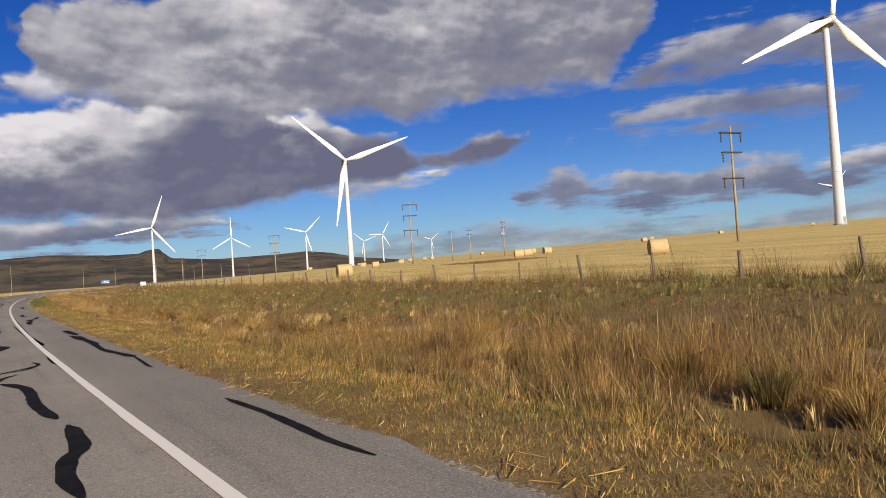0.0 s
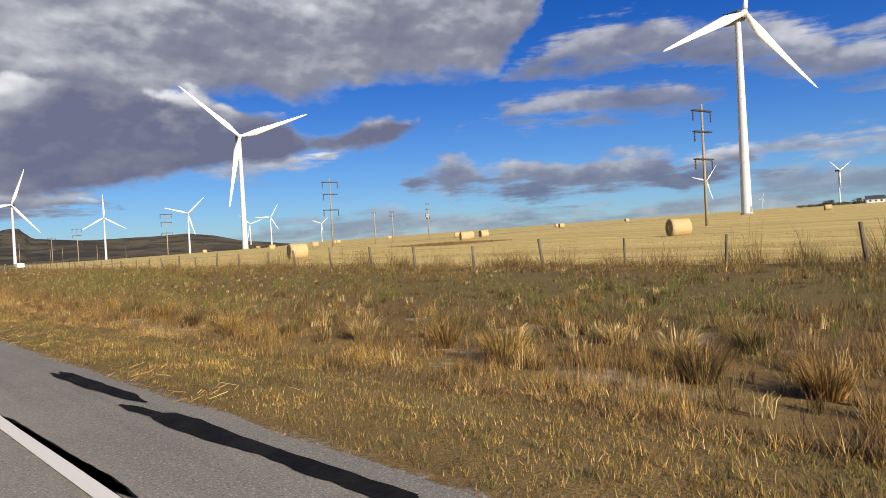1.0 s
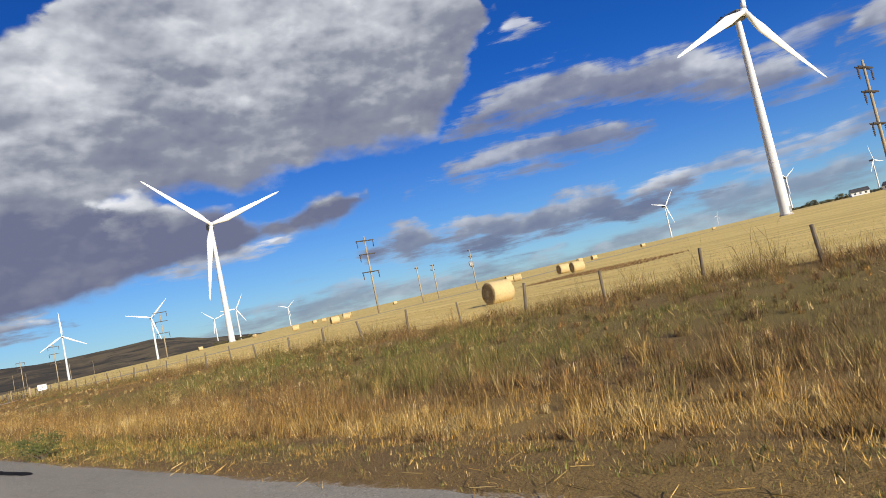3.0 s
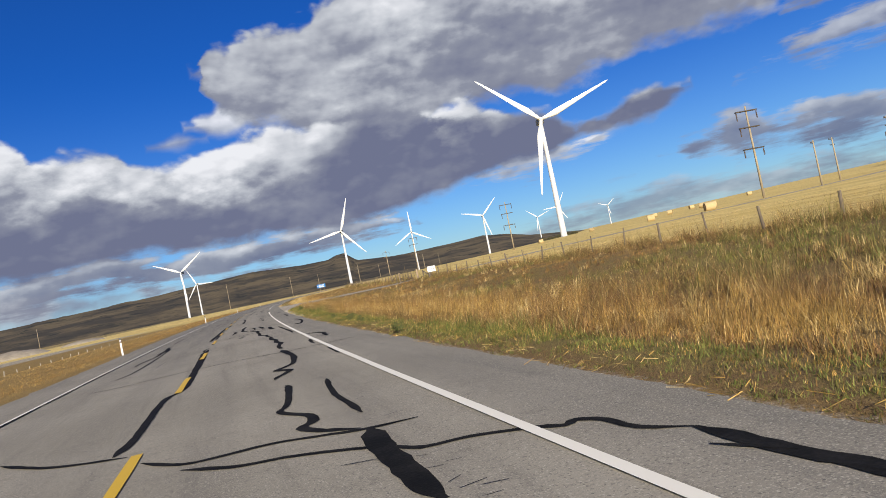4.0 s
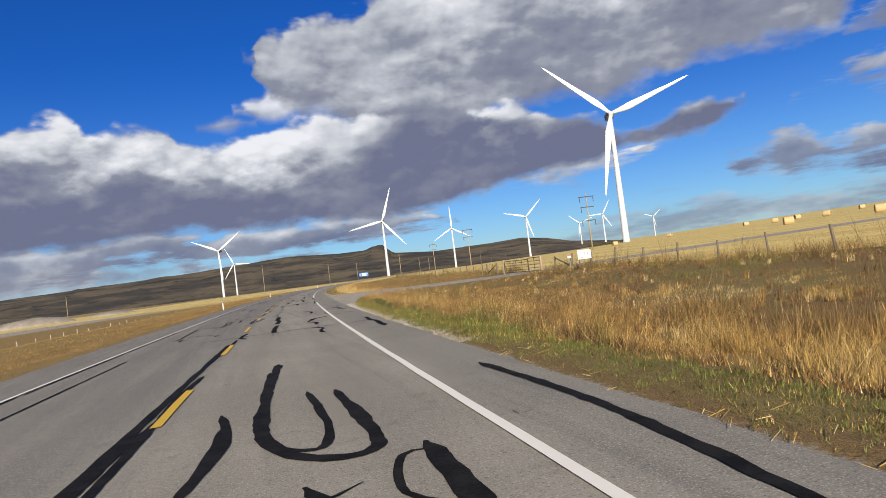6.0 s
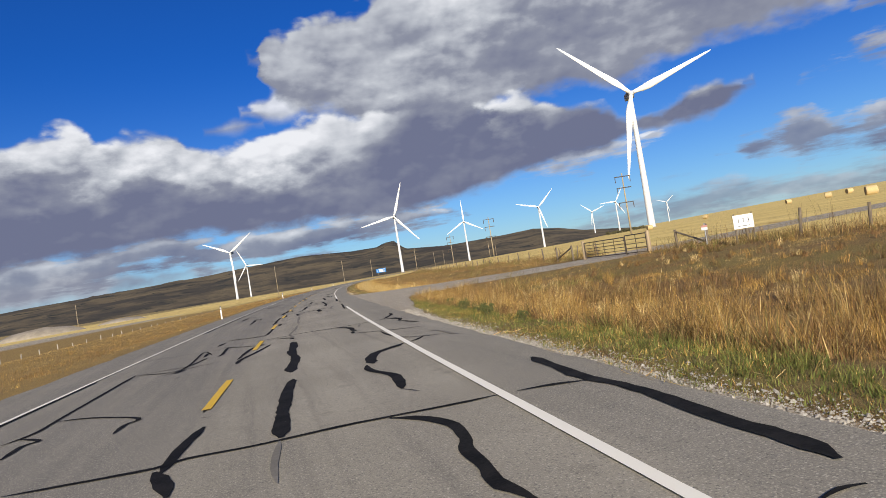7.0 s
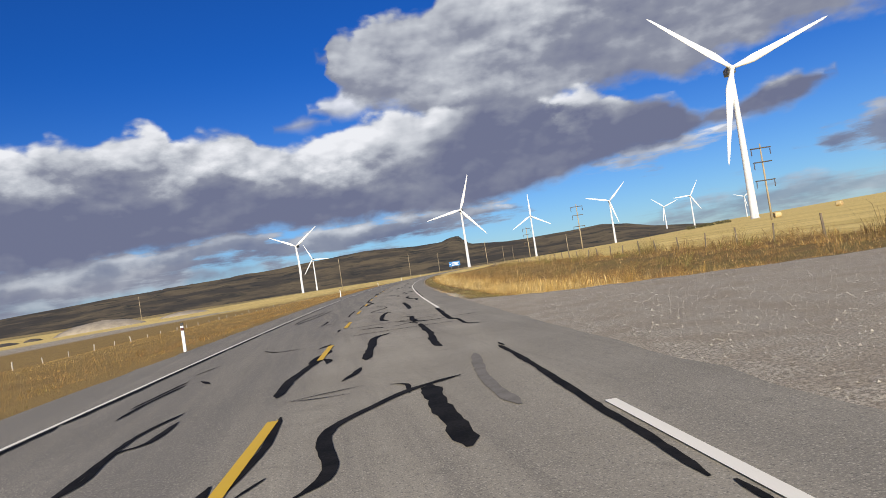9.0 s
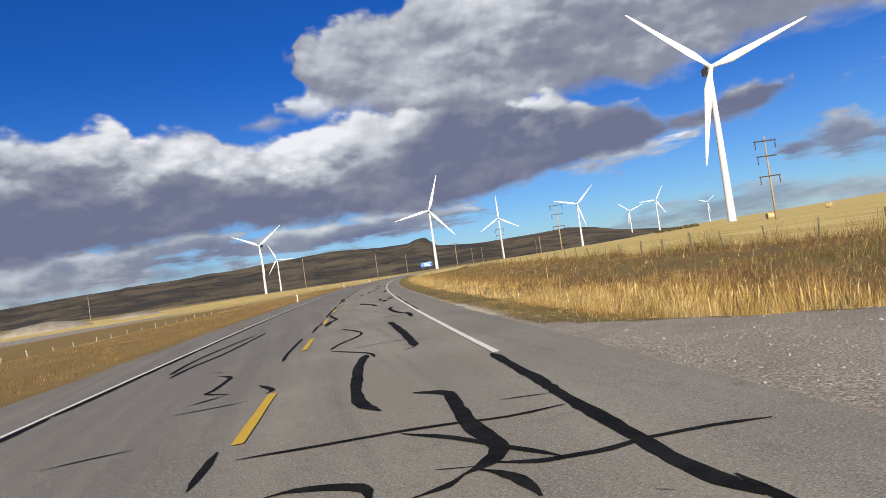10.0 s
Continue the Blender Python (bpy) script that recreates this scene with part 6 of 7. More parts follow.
def right_verge(name, d0, d1, y0, y1, per_m2, each, spread, width, label, scale=1.0, fine=False):
    d, y, own = tufts(d0, d1, y0, y1, per_m2, each, spread)
    x = np.interp(y, EDGE_Y, EDGE_X) + d
    patch, small = wave(x, y, 0.45, 3), wave(x, y, 1.6, 8)
    early = np.clip((62 - y) / 18, 0, 1) * np.clip((y - 14) / 10, 0, 1)     # the drier, more open stretch
    thin = small > np.where((d > 4.5) & (d < 10), 0.86 - 0.16 * early * (d > 5.5), 0.97)
    gap = (wave(x, y, 3.2, 15) < 0.40) & (d > 4.6) & (d < 12) & (y < 62) & (rng.random(len(d)) < 0.6)
    keep = ~gap & (bareness(d, y) + 0.5 * (small - 0.5) < 0.42 + 0.35 * rng.random(len(d))) & (in_approach(x, y) < -0.25 + 0.5 * (small - 0.5)) & (~thin | (rng.random(len(d)) < 0.3)) & (d > 1.36 + 0.28 * wave(x, y, 2.2, 6))
    d, y, own, x, patch, small, early, thin = (q[keep] for q in (d, y, own, x, patch, small, early, thin))
    n = len(d)
    e = belt(d, y)
    h = np.interp(e, [1.3, 1.6, 2.4, 3.0, 3.7, 5.0, 7.5, 9.5, 12.5, 17, 19.4, 20.4, 22.5, 23.5], [0.05, 0.08, 0.12, 0.15, 0.28, 0.40, 0.42, 0.32, 0.20, 0.17, 0.26, 0.52, 0.46, 0.2])
    rough = np.where(e < 3.2, 0.3, 0.7)
    h = h * (1 - 0.42 * early * ((d > 3) & (d < 19))) * (0.72 + 0.5 * patch) * rng.uniform(0.5, 1.2, n) * np.clip(1 + rough * own, 0.3, 2.2) * scale
    h = h * np.where(e < 3.2, 1.0, 0.35 + 1.3 * wave(x, y, 1.9, 14))
    h = np.where(thin, h * 0.45, h)
    tone = sward_tone(d, y) + 0.20 * (patch - 0.5) + 0.11 * own * (e > 3) + rng.normal(0, 0.07, n) + 0.12 * early * ((d > 5.5) & (d < 9))
    late = np.clip((y - 64) / 10, 0, 1)
    mown = np.where(own + 0.8 * late + 0.9 * rng.normal(0, 1, n) + 2.5 * (small - 0.5) > 0.75 - 0.6 * late, rng.normal(0.76 + 0.10 * late, 0.07, n), rng.normal(0.24, 0.08, n))
    tone = np.where(e < 3.2, mown, tone) - np.where((e > 3.6) & (e < 7), 0.3 * (wave(x, y, 1.9, 14) - 0.5), 0)
    tone = tone - 0.24 * np.clip((y - 160) / 12, 0, 1) * (e < 19)
    tone = np.where(rng.random(n) < np.where(e < 3.2, 0.05, 0.14), rng.uniform(0, 0.15, n), tone)
    # further on the inner verge is grazed short, tan and green in patches
    grazed = (y > 92) & (y < 157) & (e > 8.3) & (e < 19)
    h = np.where(grazed, h * 0.5, h)
    tone = np.where(grazed, 0.40 + 0.75 * (patch - 0.5) + 0.06 * own + rng.normal(0, 0.06, n), tone)
    tone = np.where((e < 3.0) & (y > 62) & (rng.random(n) < 0.35 * (wave(x, y, 0.9, 51) > 0.48)), rng.normal(0.90, 0.05, n), tone)
    if fine:
        return spears(name, x, y, np.maximum(h * 0.85, 0.04), width * rng.uniform(0.6, 1.4, n), tone + 0.04, label, 0.5)
    return blades(name, x, y, np.maximum(h, 0.05), width * rng.uniform(0.6, 1.4, n), tone, label, heads=0.25)


MOWN, GOLD, RUSSET = "short green and golden mown grass at the asphalt edge", "golden dry grass in the verge", "reddish brown autumn grass before the fence"
right_verge("edge_grass", 1.3, 4.8, -4, 40, 1050, 14, 0.05, 0.011, MOWN, fine=True)
right_verge("edge_grass", 1.3, 4.0, 40, 110, 760, 14, 0.05, 0.014, MOWN, fine=True)
right_verge("edge_grass", 1.3, 4.0, 110, 146, 950, 14, 0.06, 0.013, MOWN, fine=True)
right_verge("edge_grass", 1.3, 4.0, 146, 190, 400, 14, 0.06, 0.010, MOWN, fine=True)
right_verge("edge_grass", 1.4, 4.4, -4, 190, 10, 8, 0.08, 0.005, MOWN)
right_verge("verge_grass", 4.8, 9.5, -4, 44, 880, 22, 0.07, 0.007, GOLD, fine=True)
right_verge("verge_grass", 4.0, 9.5, 44, 110, 480, 20, 0.08, 0.008, GOLD, fine=True)
right_verge("verge_grass", 4.0, 9.5, 110, 190, 300, 18, 0.09, 0.010, GOLD, fine=True)
right_verge("verge_grass", 4.2, 9.5, -4, 190, 40, 10, 0.10, 0.006, GOLD)
right_verge("meadow_grass", 9.5, 14.0, -4, 62, 480, 22, 0.09, 0.008, RUSSET, fine=True)
right_verge("meadow_grass", 14.0, 20.0, -8, 70, 290, 18, 0.10, 0.013, RUSSET, fine=True)
right_verge("meadow_grass", 9.5, 20.0, 62, 150, 225, 16, 0.12, 0.015, RUSSET, fine=True)
right_verge("meadow_grass", 9.5, 20.0, 150, 190, 110, 16, 0.12, 0.018, RUSSET, fine=True)
right_verge("meadow_grass", 9.5, 20.0, -8, 190, 14, 9, 0.13, 0.008, RUSSET)
right_verge("fence_row_weeds", 19.4, 22.8, -25, 110, 210, 22, 0.16, 0.013, "dense brown seeded weeds along the fence", 1.0, True)
right_verge("fence_row_weeds", 19.6, 23.2, 110, 330, 60, 14, 0.16, 0.018, "brown seeded weeds along the fence", 1.1, True)
right_verge("fence_row_weeds", 19.8, 23.0, -25, 330, 14, 10, 0.2, 0.012, "brown seeded weeds along the fence", 1.25)
right_verge("far_verge_grass", 1.6, 19.8, 190, 335, 26, 12, 0.2, 0.030, "golden dry grass on the inside of the bend", fine=True)
right_verge("far_verge_grass", 1.6, 19.8, 190, 335, 4, 8, 0.2, 0.020, "golden dry grass on the inside of the bend")


def left_verge(per_m2, fine):
    d, y, own = tufts(-37, -9.3, 45, 330, per_m2, 12, 0.16)
    x = np.interp(y, EDGE_Y, EDGE_X) + d
    patch = wave(x, y, 0.4, 21)
    n = len(d)
    k = -9.4 - d
    h = np.interp(k, [0, 0.8, 3, 9, 15], [0.08, 0.15, 0.22, 0.20, 0.16]) * (0.7 + 0.5 * patch) * rng.uniform(0.55, 1.2, n)
    tone = np.interp(k, [0, 1.0, 3, 8, 15], [0.62, 0.34, 0.42, 0.36, 0.28]) + 0.2 * (patch - 0.5) + 0.1 * own + rng.normal(0, 0.07, n)
    w, label = rng.uniform(0.006, 0.016, n), "brown and golden dry grass across the road"
    if fine:
        spears("roadside_grass", x, y, np.maximum(h, 0.06), w, tone, label)
    else:
        blades("roadside_grass", x, y, np.maximum(h, 0.06), w * 0.7, tone, label, heads=0.2)


left_verge(28, True)
left_verge(2.5, False)


def stubble():
    n = 50000
    u = rng.random(n) ** 1.7
    d, y = FENCE_D + 0.8 + 34 * u, rng.uniform(-15, 150, n)
    d = np.round(d / 0.3) * 0.3 + rng.normal(0, 0.03, n)
    x = np.interp(y, EDGE_Y, EDGE_X) + d
    spears("stubble", x, y, rng.uniform(0.08, 0.2, n), rng.uniform(0.014, 0.03, n), rng.uniform(0.0, 0.18, n), "cut golden cereal stubble in rows", lean=0.15)


stubble()


def standing_rows():
    """A patch where the drill rows were left standing, dark between the cut straw."""
    gx, gy = np.meshgrid(np.arange(9) * 1.5, np.arange(26) * 0.75)
    x = np.repeat(62 + gx.ravel() + gy.ravel() * 0.25, 30) + rng.normal(0, 0.14, gx.size * 30)
    y = np.repeat(80 + gy.ravel(), 30) + rng.normal(0, 0.14, gx.size * 30)
    n = len(x)
    spears("standing_stubble", x, y, rng.uniform(0.15, 0.34, n), rng.uniform(0.02, 0.04, n), rng.uniform(0.45, 0.6, n), "dark uncut stubble left standing in rows", lean=0.15)


standing_rows()


def pale_stalks():
    n = 450
    d, y = rng.normal(6.0, 0.9, n), rng.uniform(173.5, 186, n)
    x = np.interp(y, EDGE_Y, EDGE_X) + d
    k = in_approach(x, y) < -0.3
    blades("pale_stalks", x[k], y[k], rng.uniform(0.4, 0.75, k.sum()), rng.uniform(0.012, 0.03, k.sum()), rng.uniform(0.02, 0.2, k.sum()), "pale dry standing stalks by the gravel", lean=0.15, heads=0.7)


pale_stalks()


def bunches(d0, d1, y0, y1, per_m2, h0, h1, t0, t1, label):
    """Dense bunch grasses that stand out of the sward."""
    n = int((d1 - d0) * (y1 - y0) * per_m2)
    cd, cy, ch, ct = rng.uniform(d0, d1, n), rng.uniform(y0, y1, n), rng.uniform(h0, h1, n), rng.uniform(t0, t1, n)
    each = 70
    r = np.repeat(ch, each) * 0.30 * np.sqrt(rng.random(n * each))
    a = rng.uniform(0, 6.28, n * each)
    d, y = np.repeat(cd, each) + r * np.cos(a), np.repeat(cy, each) + r * np.sin(a)
    x = np.interp(y, EDGE_Y, EDGE_X) + d
    k = in_approach(x, y) < -0.4
    m = k.sum()
    blades("bunch_grass", x[k], y[k], np.repeat(ch, each)[k] * rng.uniform(0.45, 1.1, m), rng.uniform(0.004, 0.009, m), np.repeat(ct, each)[k] + rng.normal(0, 0.06, m), label, lean=0.45, heads=0.15)


bunches(5.0, 10.5, -4, 62, 0.45, 0.35, 0.65, 0.1, 0.75, "straw coloured bunch grass tussocks")
bunches(10.5, 19, -4, 70, 0.22, 0.35, 0.55, 0.35, 0.85, "brown bunch grass tussocks")
bunches(3.8, 11, 62, 190, 0.22, 0.4, 0.7, 0.0, 0.35, "golden bunch grass tussocks")


def tussocks(places, label):
    """Fountain-like bunch grasses, their blades arching outwards."""
    for cd, cy, h, t in places:
        n = 420
        a, r = rng.uniform(0, 6.28, n), 0.30 * h * np.sqrt(rng.random(n))
        d, y = cd + r * np.cos(a), cy + r * np.sin(a)
        blades("tussock", np.interp(y, EDGE_Y, EDGE_X) + d, y, h * rng.uniform(0.45, 1.1, n), rng.uniform(0.006, 0.012, n), t + rng.normal(0, 0.09, n), label, lean=0.55, heads=0.2, way=a)


spots = [(8.5, 22.4), (6.6, 20.0), (6.6, 18.6), (8.7, 20.2), (6.4, 23.0), (7.6, 20.8), (7.6, 7.6), (6.4, 5.8), (5.9, 4.3), (5.5, 3.1), (6.3, 9.8), (6.7, 8.0), (6.9, 24.8), (6.4, 29.2), (6.8, 32.8), (6.9, 27.2), (6.4, 34.3), (6.5, 36.8), (6.4, 39.0), (6.2, 31.7), (7.4, 15.5), (7.0, 12.2), (6.9, 42.5)]
tussocks([(d, y, 0.42 + 0.3 * ((k * 37) % 10) / 10, (0.10, 0.62, 0.34, 0.72, 0.2)[k % 5]) for k, (d, y) in enumerate(spots)], "arching dry bunch grass in the ditch bed")


def dead_weeds(d0, d1, y0, y1, per_m2, h0, h1, label):
    """Small upright dead weeds, each a handful of twigs with seed heads, uneven in tone and spread in drifts."""
    n = int((d1 - d0) * (y1 - y0) * per_m2)
    cd, cy = rng.uniform(d0, d1, n), rng.uniform(y0, y1, n)
    cx = np.interp(cy, EDGE_Y, EDGE_X) + cd
    k = (wave(cx, cy, 1.1, 41) + rng.normal(0, 0.10, n) > 0.44) & (in_approach(cx, cy) < -0.5)
    cd, cy = cd[k], cy[k]
    n, each = len(cd), 26
    ch, ct = rng.uniform(h0, h1, n), rng.choice((0.06, 0.36, 0.46, 0.54, 0.58, 0.66), n)
    r, a = np.repeat(ch, each) * 0.34 * np.sqrt(rng.random(n * each)), rng.uniform(0, 6.28, n * each)
    d, y = np.repeat(cd, each) + r * np.cos(a), np.repeat(cy, each) + r * np.sin(a)
    m = n * each
    blades("dead_weeds", np.interp(y, EDGE_Y, EDGE_X) + d, y, np.repeat(ch, each) * rng.uniform(0.5, 1.1, m), rng.uniform(0.006, 0.014, m), np.repeat(ct, each) + rng.normal(0, 0.05, m), label, lean=0.3, heads=0.6)


dead_weeds(5.0, 13.0, 2, 72, 3.2, 0.16, 0.36, "grey-brown dead weeds in the open verge")
dead_weeds(13.0, 20.0, -4, 80, 2.2, 0.12, 0.26, "reddish brown dead weeds before the fence")
dead_weeds(5.0, 19.0, 72, 150, 1.1, 0.2, 0.42, "reddish brown dead weeds in the verge")


def litter():
    n = 4500
    d, y = 1.35 + np.abs(rng.normal(0.35, 0.3, n)), rng.uniform(-6, 200, n)
    x = np.interp(y, EDGE_Y, EDGE_X) + d
    k = (wave(x, y, 1.3, 5) > 0.5) & (in_approach(x, y) < -0.6)
    x, y = x[k], y[k]
    n = len(x)
    a, ln, w = rng.normal(1.2, 0.7, n), rng.uniform(0.05, 0.24, n), rng.uniform(0.0008, 0.0018, n)
    z = np.maximum(height(x, y) + 0.01, -0.02) + 0.02 + rng.uniform(0, 0.04, n)
    v = np.empty((n, 4, 3), np.float32)
    cx, cy, sx, sy = np.cos(a) * ln / 2, np.sin(a) * ln / 2, -np.sin(a) * w, np.cos(a) * w
    for i, (p, q) in enumerate(((-1, -1), (1, -1), (1, 1), (-1, 1))):
        v[:, i] = np.stack([x + p * cx + q * sx, y + p * cy + q * sy, z + p * 0.015 + q * 0.003], 1)
    me = mesh_of("straw_litter", v.reshape(-1, 3).tolist(), [(4 * i, 4 * i + 1, 4 * i + 2, 4 * i + 3) for i in range(n)], GRASS)
    at = me.attributes.new("tone", "FLOAT", "POINT")
    at.data.foreach_set("value", np.repeat(rng.uniform(0.0, 0.3, n), 4).astype(np.float32))
    tagged(new("straw_litter", me), "loose pale straw along the asphalt edge", "straw", kind="stuff")


litter()

STONE = mottled("grey_gravel", (0.22, 0.20, 0.17), (0.42, 0.39, 0.335), 9.0, 0.9, fine=60, relief=0.3, local=False)


def gravel():
    n = 33000
    y = rng.uniform(112, 190, n)
    d = 1.5 + np.abs(rng.normal(0, 1, n)) * np.where((y > 142) & (y < 182), 6.5, 0.22)
    x = np.interp(y, EDGE_Y, EDGE_X) + d
    k = (in_approach(x, y) > -0.5) | (d < 2.5)
    x, y = x[k], y[k]
    n = len(x)
    s = np.where(rng.random(n) < 0.06, rng.uniform(0.012, 0.028, n), rng.gamma(1.5, 0.0034, n) + 0.003)
    z = height(x, y) + s * 0.25
    o = np.array([(1, 0, 0), (0, 1, 0), (-1, 0, 0), (0, -1, 0), (0, 0, 0.75), (0, 0, -0.6)])
    v = (o[None] * rng.uniform(0.6, 1.35, (n, 6, 1)) * s[:, None, None])
    a = rng.uniform(0, 6.28, n)
    c, q = np.cos(a)[:, None], np.sin(a)[:, None]
    v = np.stack([v[..., 0] * c - v[..., 1] * q, v[..., 0] * q + v[..., 1] * c, v[..., 2]], -1) + np.stack([x, y, z], 1)[:, None]
    tri = np.array([(0, 1, 4), (1, 2, 4), (2, 3, 4), (3, 0, 4), (1, 0, 5), (2, 1, 5), (3, 2, 5), (0, 3, 5)])
    f = (np.arange(n)[:, None, None] * 6 + tri).reshape(-1, 3)
    tagged(new("gravel", mesh_of("gravel", v.reshape(-1, 3).tolist(), f.tolist(), STONE)), "loose grey crushed gravel on the approach", "gravel", kind="stuff")


gravel()


# ---- leafy weeds and shrubs ----
def leaf_material(name, a, c):
    m, nt, b = material(name, 0.7, spec=0.25)
    isl = nt.nodes.new("ShaderNodeNewGeometry").outputs["Random Per Island"]
    nt.links.new(blend(nt, isl, a, c), b.inputs["Base Color"])
    return m


WEED_LEAF = leaf_material("weed_leaf", (0.055, 0.08, 0.02), (0.16, 0.15, 0.05))
SHRUB_LEAF = leaf_material("shrub_leaf", (0.045, 0.055, 0.022), (0.13, 0.11, 0.05))


def leaf_cloud(centres, leaf, r):
    """Small folded leaves round the given centres (x, y, z, radius, count)."""
    verts, faces = [], []
    for cx, cy, cz, rad, n in centres:
        p = r.normal(0, 1, (n, 3))
        p = p / np.linalg.norm(p, axis=1)[:, None] * (r.random((n, 1)) ** 0.5) * rad
        for q in p:
            o = Vector((cx + q[0], cy + q[1], max(cz + q[2] * 0.85, 0.02)))
            t = Euler(r.uniform(-1.4, 1.4, 3)).to_matrix()
            s = leaf * r.uniform(0.5, 1.4)
            k = len(verts)
            verts += [o + t @ Vector(w) * s for w in ((0, -1, 0), (0.42, 0, 0.1), (0, 1, 0), (-0.42, 0, 0.1))]
            faces += [(k, k + 1, k + 2), (k, k + 2, k + 3)]
    return verts, faces


def weed(d, y, h, label, seed, n=240, leaf=0.03):
    r = np.random.default_rng(seed)
    p = on_road(d, y)
    t = thing("weed", label, "weed", (p.x, p.y, ground_z(p.x, p.y)), group="roadside weeds")
    bm = bmesh.new()
    tips = []
    for k in range(9):
        a, s = r.uniform(0, 6.28), r.uniform(0.25, 0.7)
        tip = (math.cos(a) * h * s, math.sin(a) * h * s, h * r.uniform(0.45, 1.0))
        rod(bm, (0, 0, -0.03), tip, 0.008, 0.003, 4)
        tips.append(tip)
    part("stems", bm, POST_WOOD, t)
    v, f = leaf_cloud([(x, y2, z, h * 0.32, n // 9) for x, y2, z in tips] + [(x * 0.5, y2 * 0.5, z * 0.5, h * 0.3, n // 12) for x, y2, z in tips], leaf, r)
    ob = new("leaves", mesh_of("leaves", v, f, WEED_LEAF))
    ob.parent = t
    return t


weed(1.75, 64.3, 0.55, "dry bushy roadside weed at the asphalt edge", 1, 420)
weed(1.8, 82.8, 0.26, "small green weed at the asphalt edge", 2)
for k, (d, y, h) in enumerate(((2.1, 66.5, 0.22), (2.4, 69, 0.25), (2.3, 91.5, 0.28), (2.2, 93.6, 0.32), (2.6, 96, 0.26), (2.2, 99, 0.25), (2.9, 134, 0.36), (3.1, 135.6, 0.42), (3.0, 137.4, 0.38), (3.3, 139.0, 0.4), (2.8, 130.5, 0.3), (3.6, 142.4, 0.34))):
    weed(d, y, h * 0.75, "low leafy green weed in the verge", 20 + k, 200)


def shrub(x, y, w, h, seed):
    r = np.random.default_rng(seed)
    t = thing("shrub", "dark olive autumn shrubs beyond the field", "shrub", (x, y, ground_z(x, y)), group="shrub belt beyond the field")
    bm = bmesh.new()
    c = []
    for k in range(7):
        q = (r.uniform(-0.5, 0.5) * w, r.uniform(-0.5, 0.5) * w, h * r.uniform(0.35, 0.8))
        rod(bm, (q[0] * 0.3, q[1] * 0.3, -0.3), q, 0.12, 0.04, 5)
        c.append((*q, h * r.uniform(0.28, 0.42), 60))
        c.append((q[0], q[1], h * 0.22, h * 0.3, 40))
    part("branches", bm, POST_WOOD, t)
    v, f = leaf_cloud(c, 0.42, r)
    ob = new("leaves", mesh_of("leaves", v, f, SHRUB_LEAF))
    ob.parent = t
    return t


rnd = random.Random(31)
first = [shrub(612, -20, 7, 5.0, 1), shrub(606, -34, 8, 4.2, 2), shrub(562, 44, 7, 5.2, 3)]
for k in range(46):
    y = -12 - 6.2 * k + rnd.uniform(-2, 2)
    x = 604 + rnd.uniform(-10, 14) - 0.06 * (-y)
    m = pose(x, y, ground_z(x, y), 0, 0, rnd.uniform(0, 360)) @ Matrix.Diagonal((1, 1, rnd.uniform(0.7, 1.25), 1))
    copy_thing(rnd.choice(first[:2]), m)
for x, y in ((552, 52), (556, 30), (575, 22), (620, 180), (612, 200), (560, 58), (566, 14)):
    copy_thing(first[2], pose(x, y, ground_z(x, y), 0, 0, rnd.uniform(0, 360)))
for k in range(44):
    a, r = radians(73.0 + 0.42 * k + rnd.uniform(-0.1, 0.1)), 640 + rnd.uniform(-15, 25)
    x, y = r * math.sin(a), 32 + r * math.cos(a)
    copy_thing(rnd.choice(first), pose(x, y, ground_z(x, y), 0, 0, rnd.uniform(0, 360)) @ Matrix.Diagonal((1, 1, rnd.uniform(0.35, 0.6), 1)))
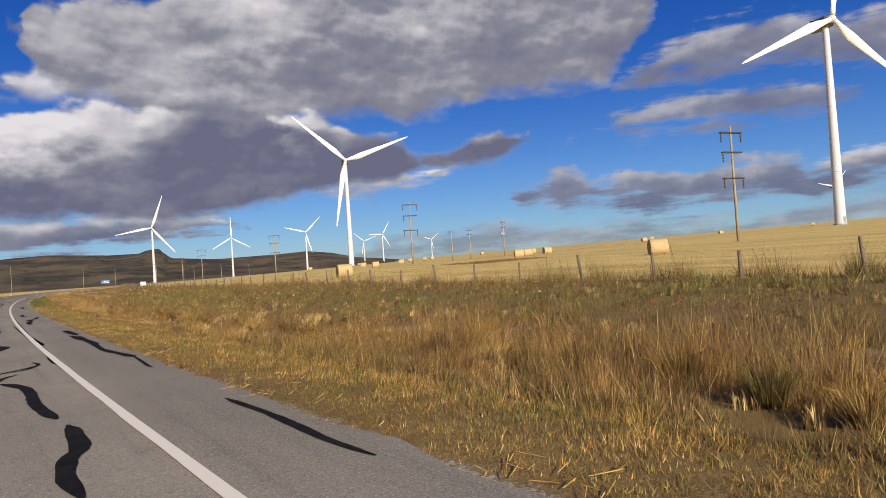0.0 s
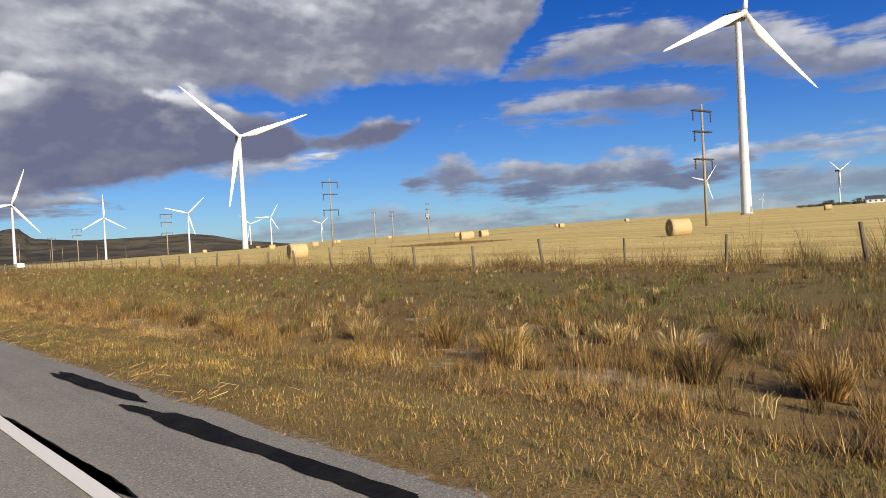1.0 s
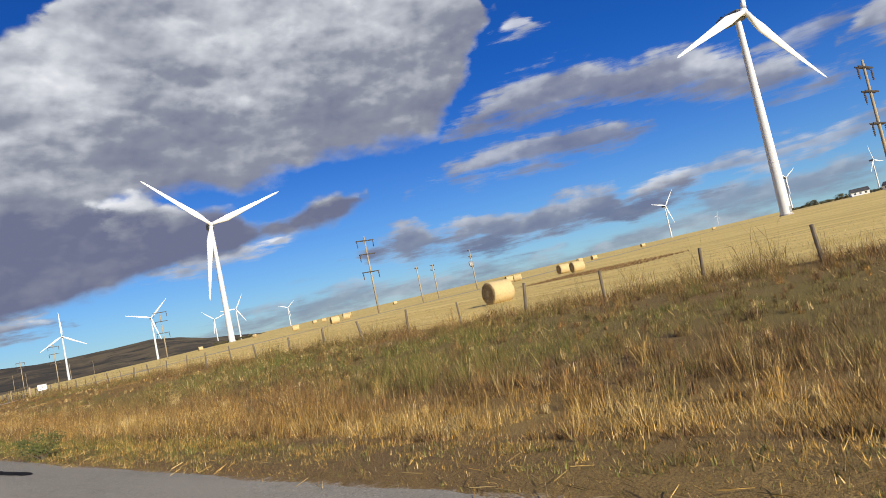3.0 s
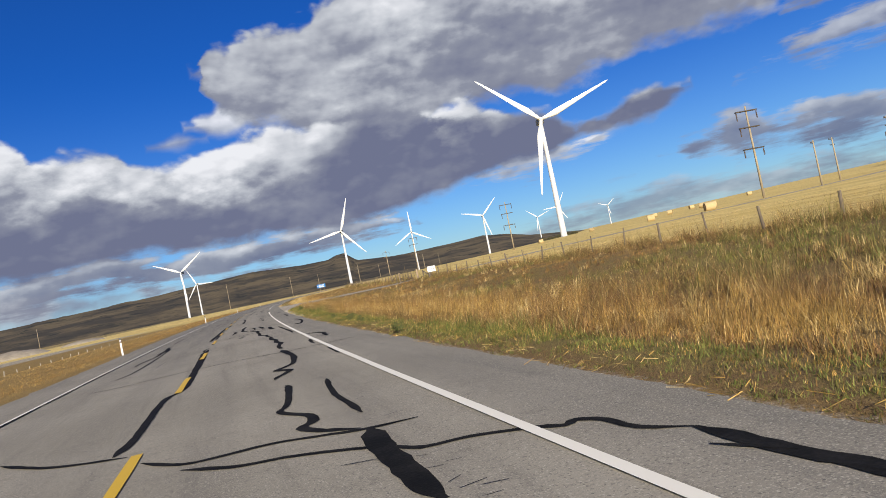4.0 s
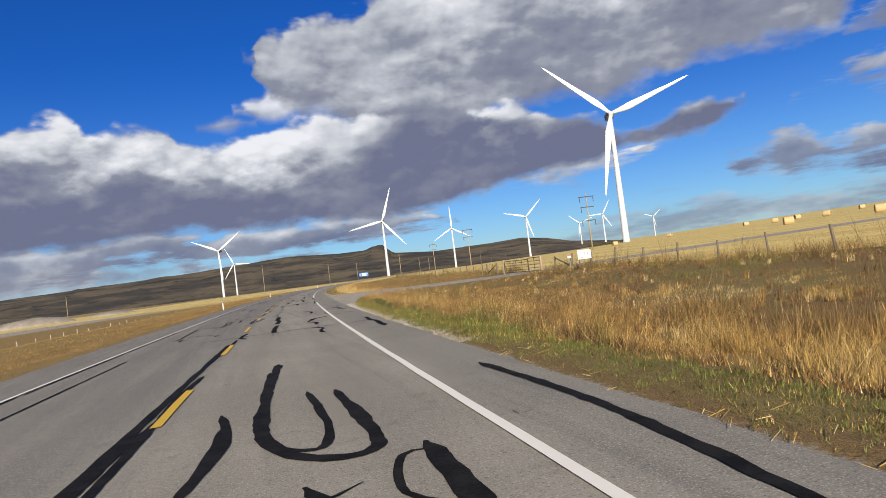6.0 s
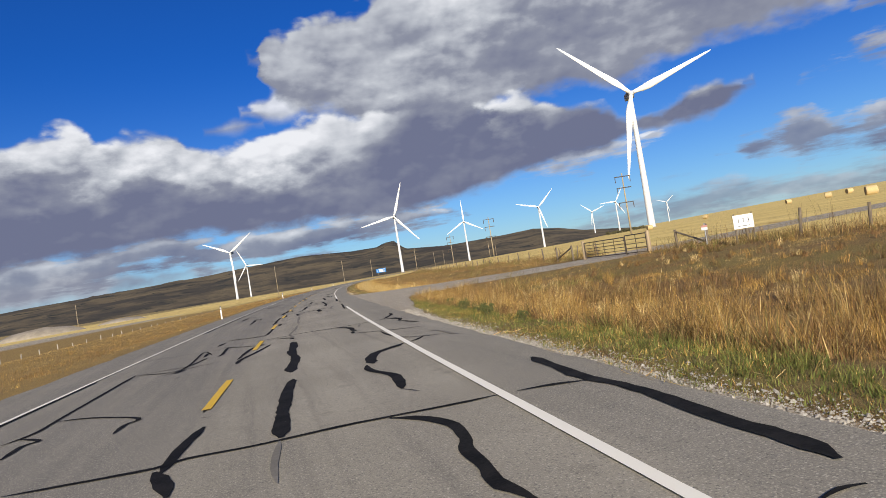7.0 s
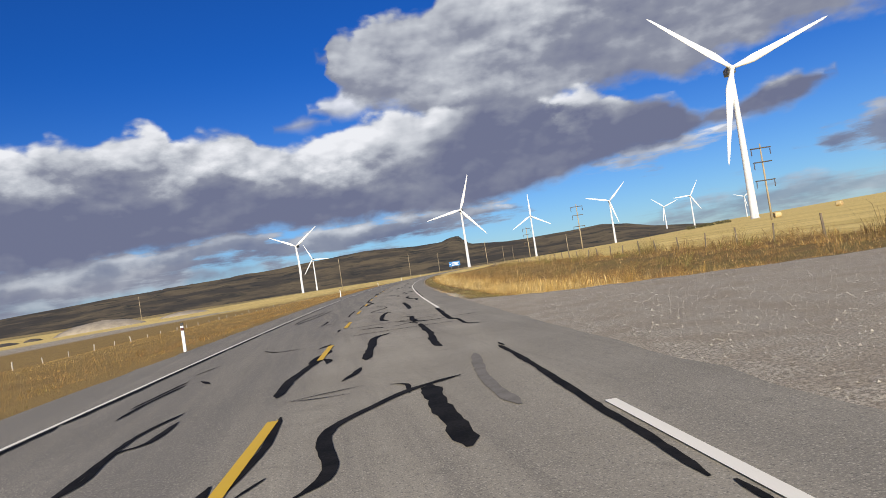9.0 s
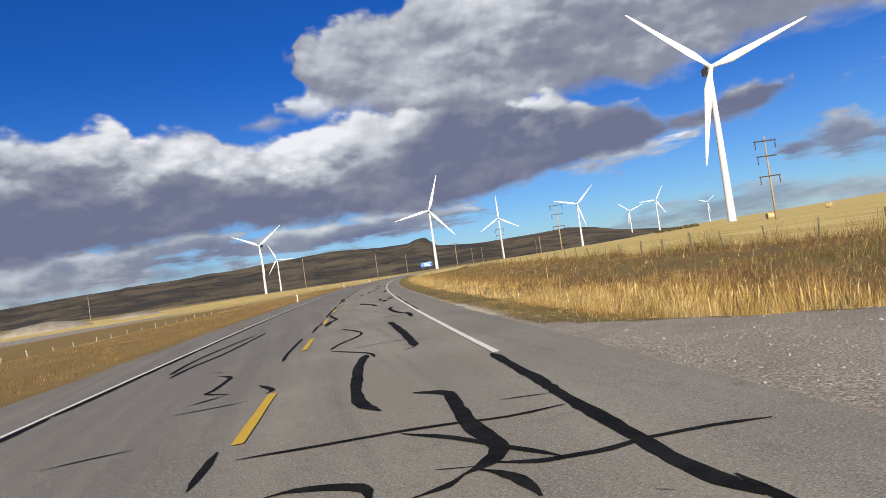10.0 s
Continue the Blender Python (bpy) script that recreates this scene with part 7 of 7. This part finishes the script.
for k in range(9):
    a, r = radians(30.6 + 0.36 * k), 940 + rnd.uniform(-40, 60)
    x, y = r * math.sin(a), 148 + r * math.cos(a)
    copy_thing(rnd.choice(first), pose(x, y, ground_z(x, y), 0, 0, rnd.uniform(0, 360)))


# ---- spoil heaps by the gravel pit across the road ----
SPOIL = mottled("dark_spoil", (0.05, 0.045, 0.04), (0.11, 0.095, 0.075), 0.6, 0.95, fine=6, relief=0.5, dist=0.1)


def spoil_heap(x, y, w, h, seed):
    bm = bmesh.new()
    rings = []
    for f, z in ((1.0, -0.4), (0.8, 0.3), (0.55, 0.72), (0.28, 0.95), (0.06, 1.0)):
        rings.append([(math.cos(2 * math.pi * q / 18) * w * f * (1 + 0.25 * noise.noise((q * 0.6, seed, f))), math.sin(2 * math.pi * q / 18) * w * 0.6 * f, h * z * (1 + 0.2 * noise.noise((q * 0.9, seed, f * 3)))) for q in range(18)])
    loft(bm, rings)
    ob = part("earth_mound", bm, SPOIL, smooth=True)
    ob.matrix_basis = pose(x, y, ground_z(x, y), 0, 0, seed * 40)
    return tagged(ob, "dark mound of earth by the pale gravel pit", "earth mound", "earth mounds")


for k, (az, dist, w, h) in enumerate(((-25.5, 430, 15, 2.0), (-23.2, 440, 12, 1.5), (-21.4, 445, 9, 1.4))):
    spoil_heap(4 + dist * math.sin(radians(az)), 148 + dist * math.cos(radians(az)), w, h, k + 1)
PALE_HEAP = mottled("pale_gravel_heap", (0.30, 0.262, 0.205), (0.22, 0.19, 0.148), 0.3, 0.95, fine=5, relief=0.4, dist=0.1)
for k, (az, dist, w, h) in enumerate(((-16.8, 430, 27, 4.6), (-11.0, 470, 18, 2.2))):
    heap = spoil_heap(4 + dist * math.sin(radians(az)), 148 + dist * math.cos(radians(az)), w, h, 9 * k + 9)
    heap.data.materials[0] = PALE_HEAP
    tagged(heap, "pale grey gravel mound across the road", "gravel mound", "gravel mounds")
bunches(1.36, 1.66, 10.5, 15, 9, 0.08, 0.17, 0.42, 0.58, "dead brown weeds on the asphalt edge")
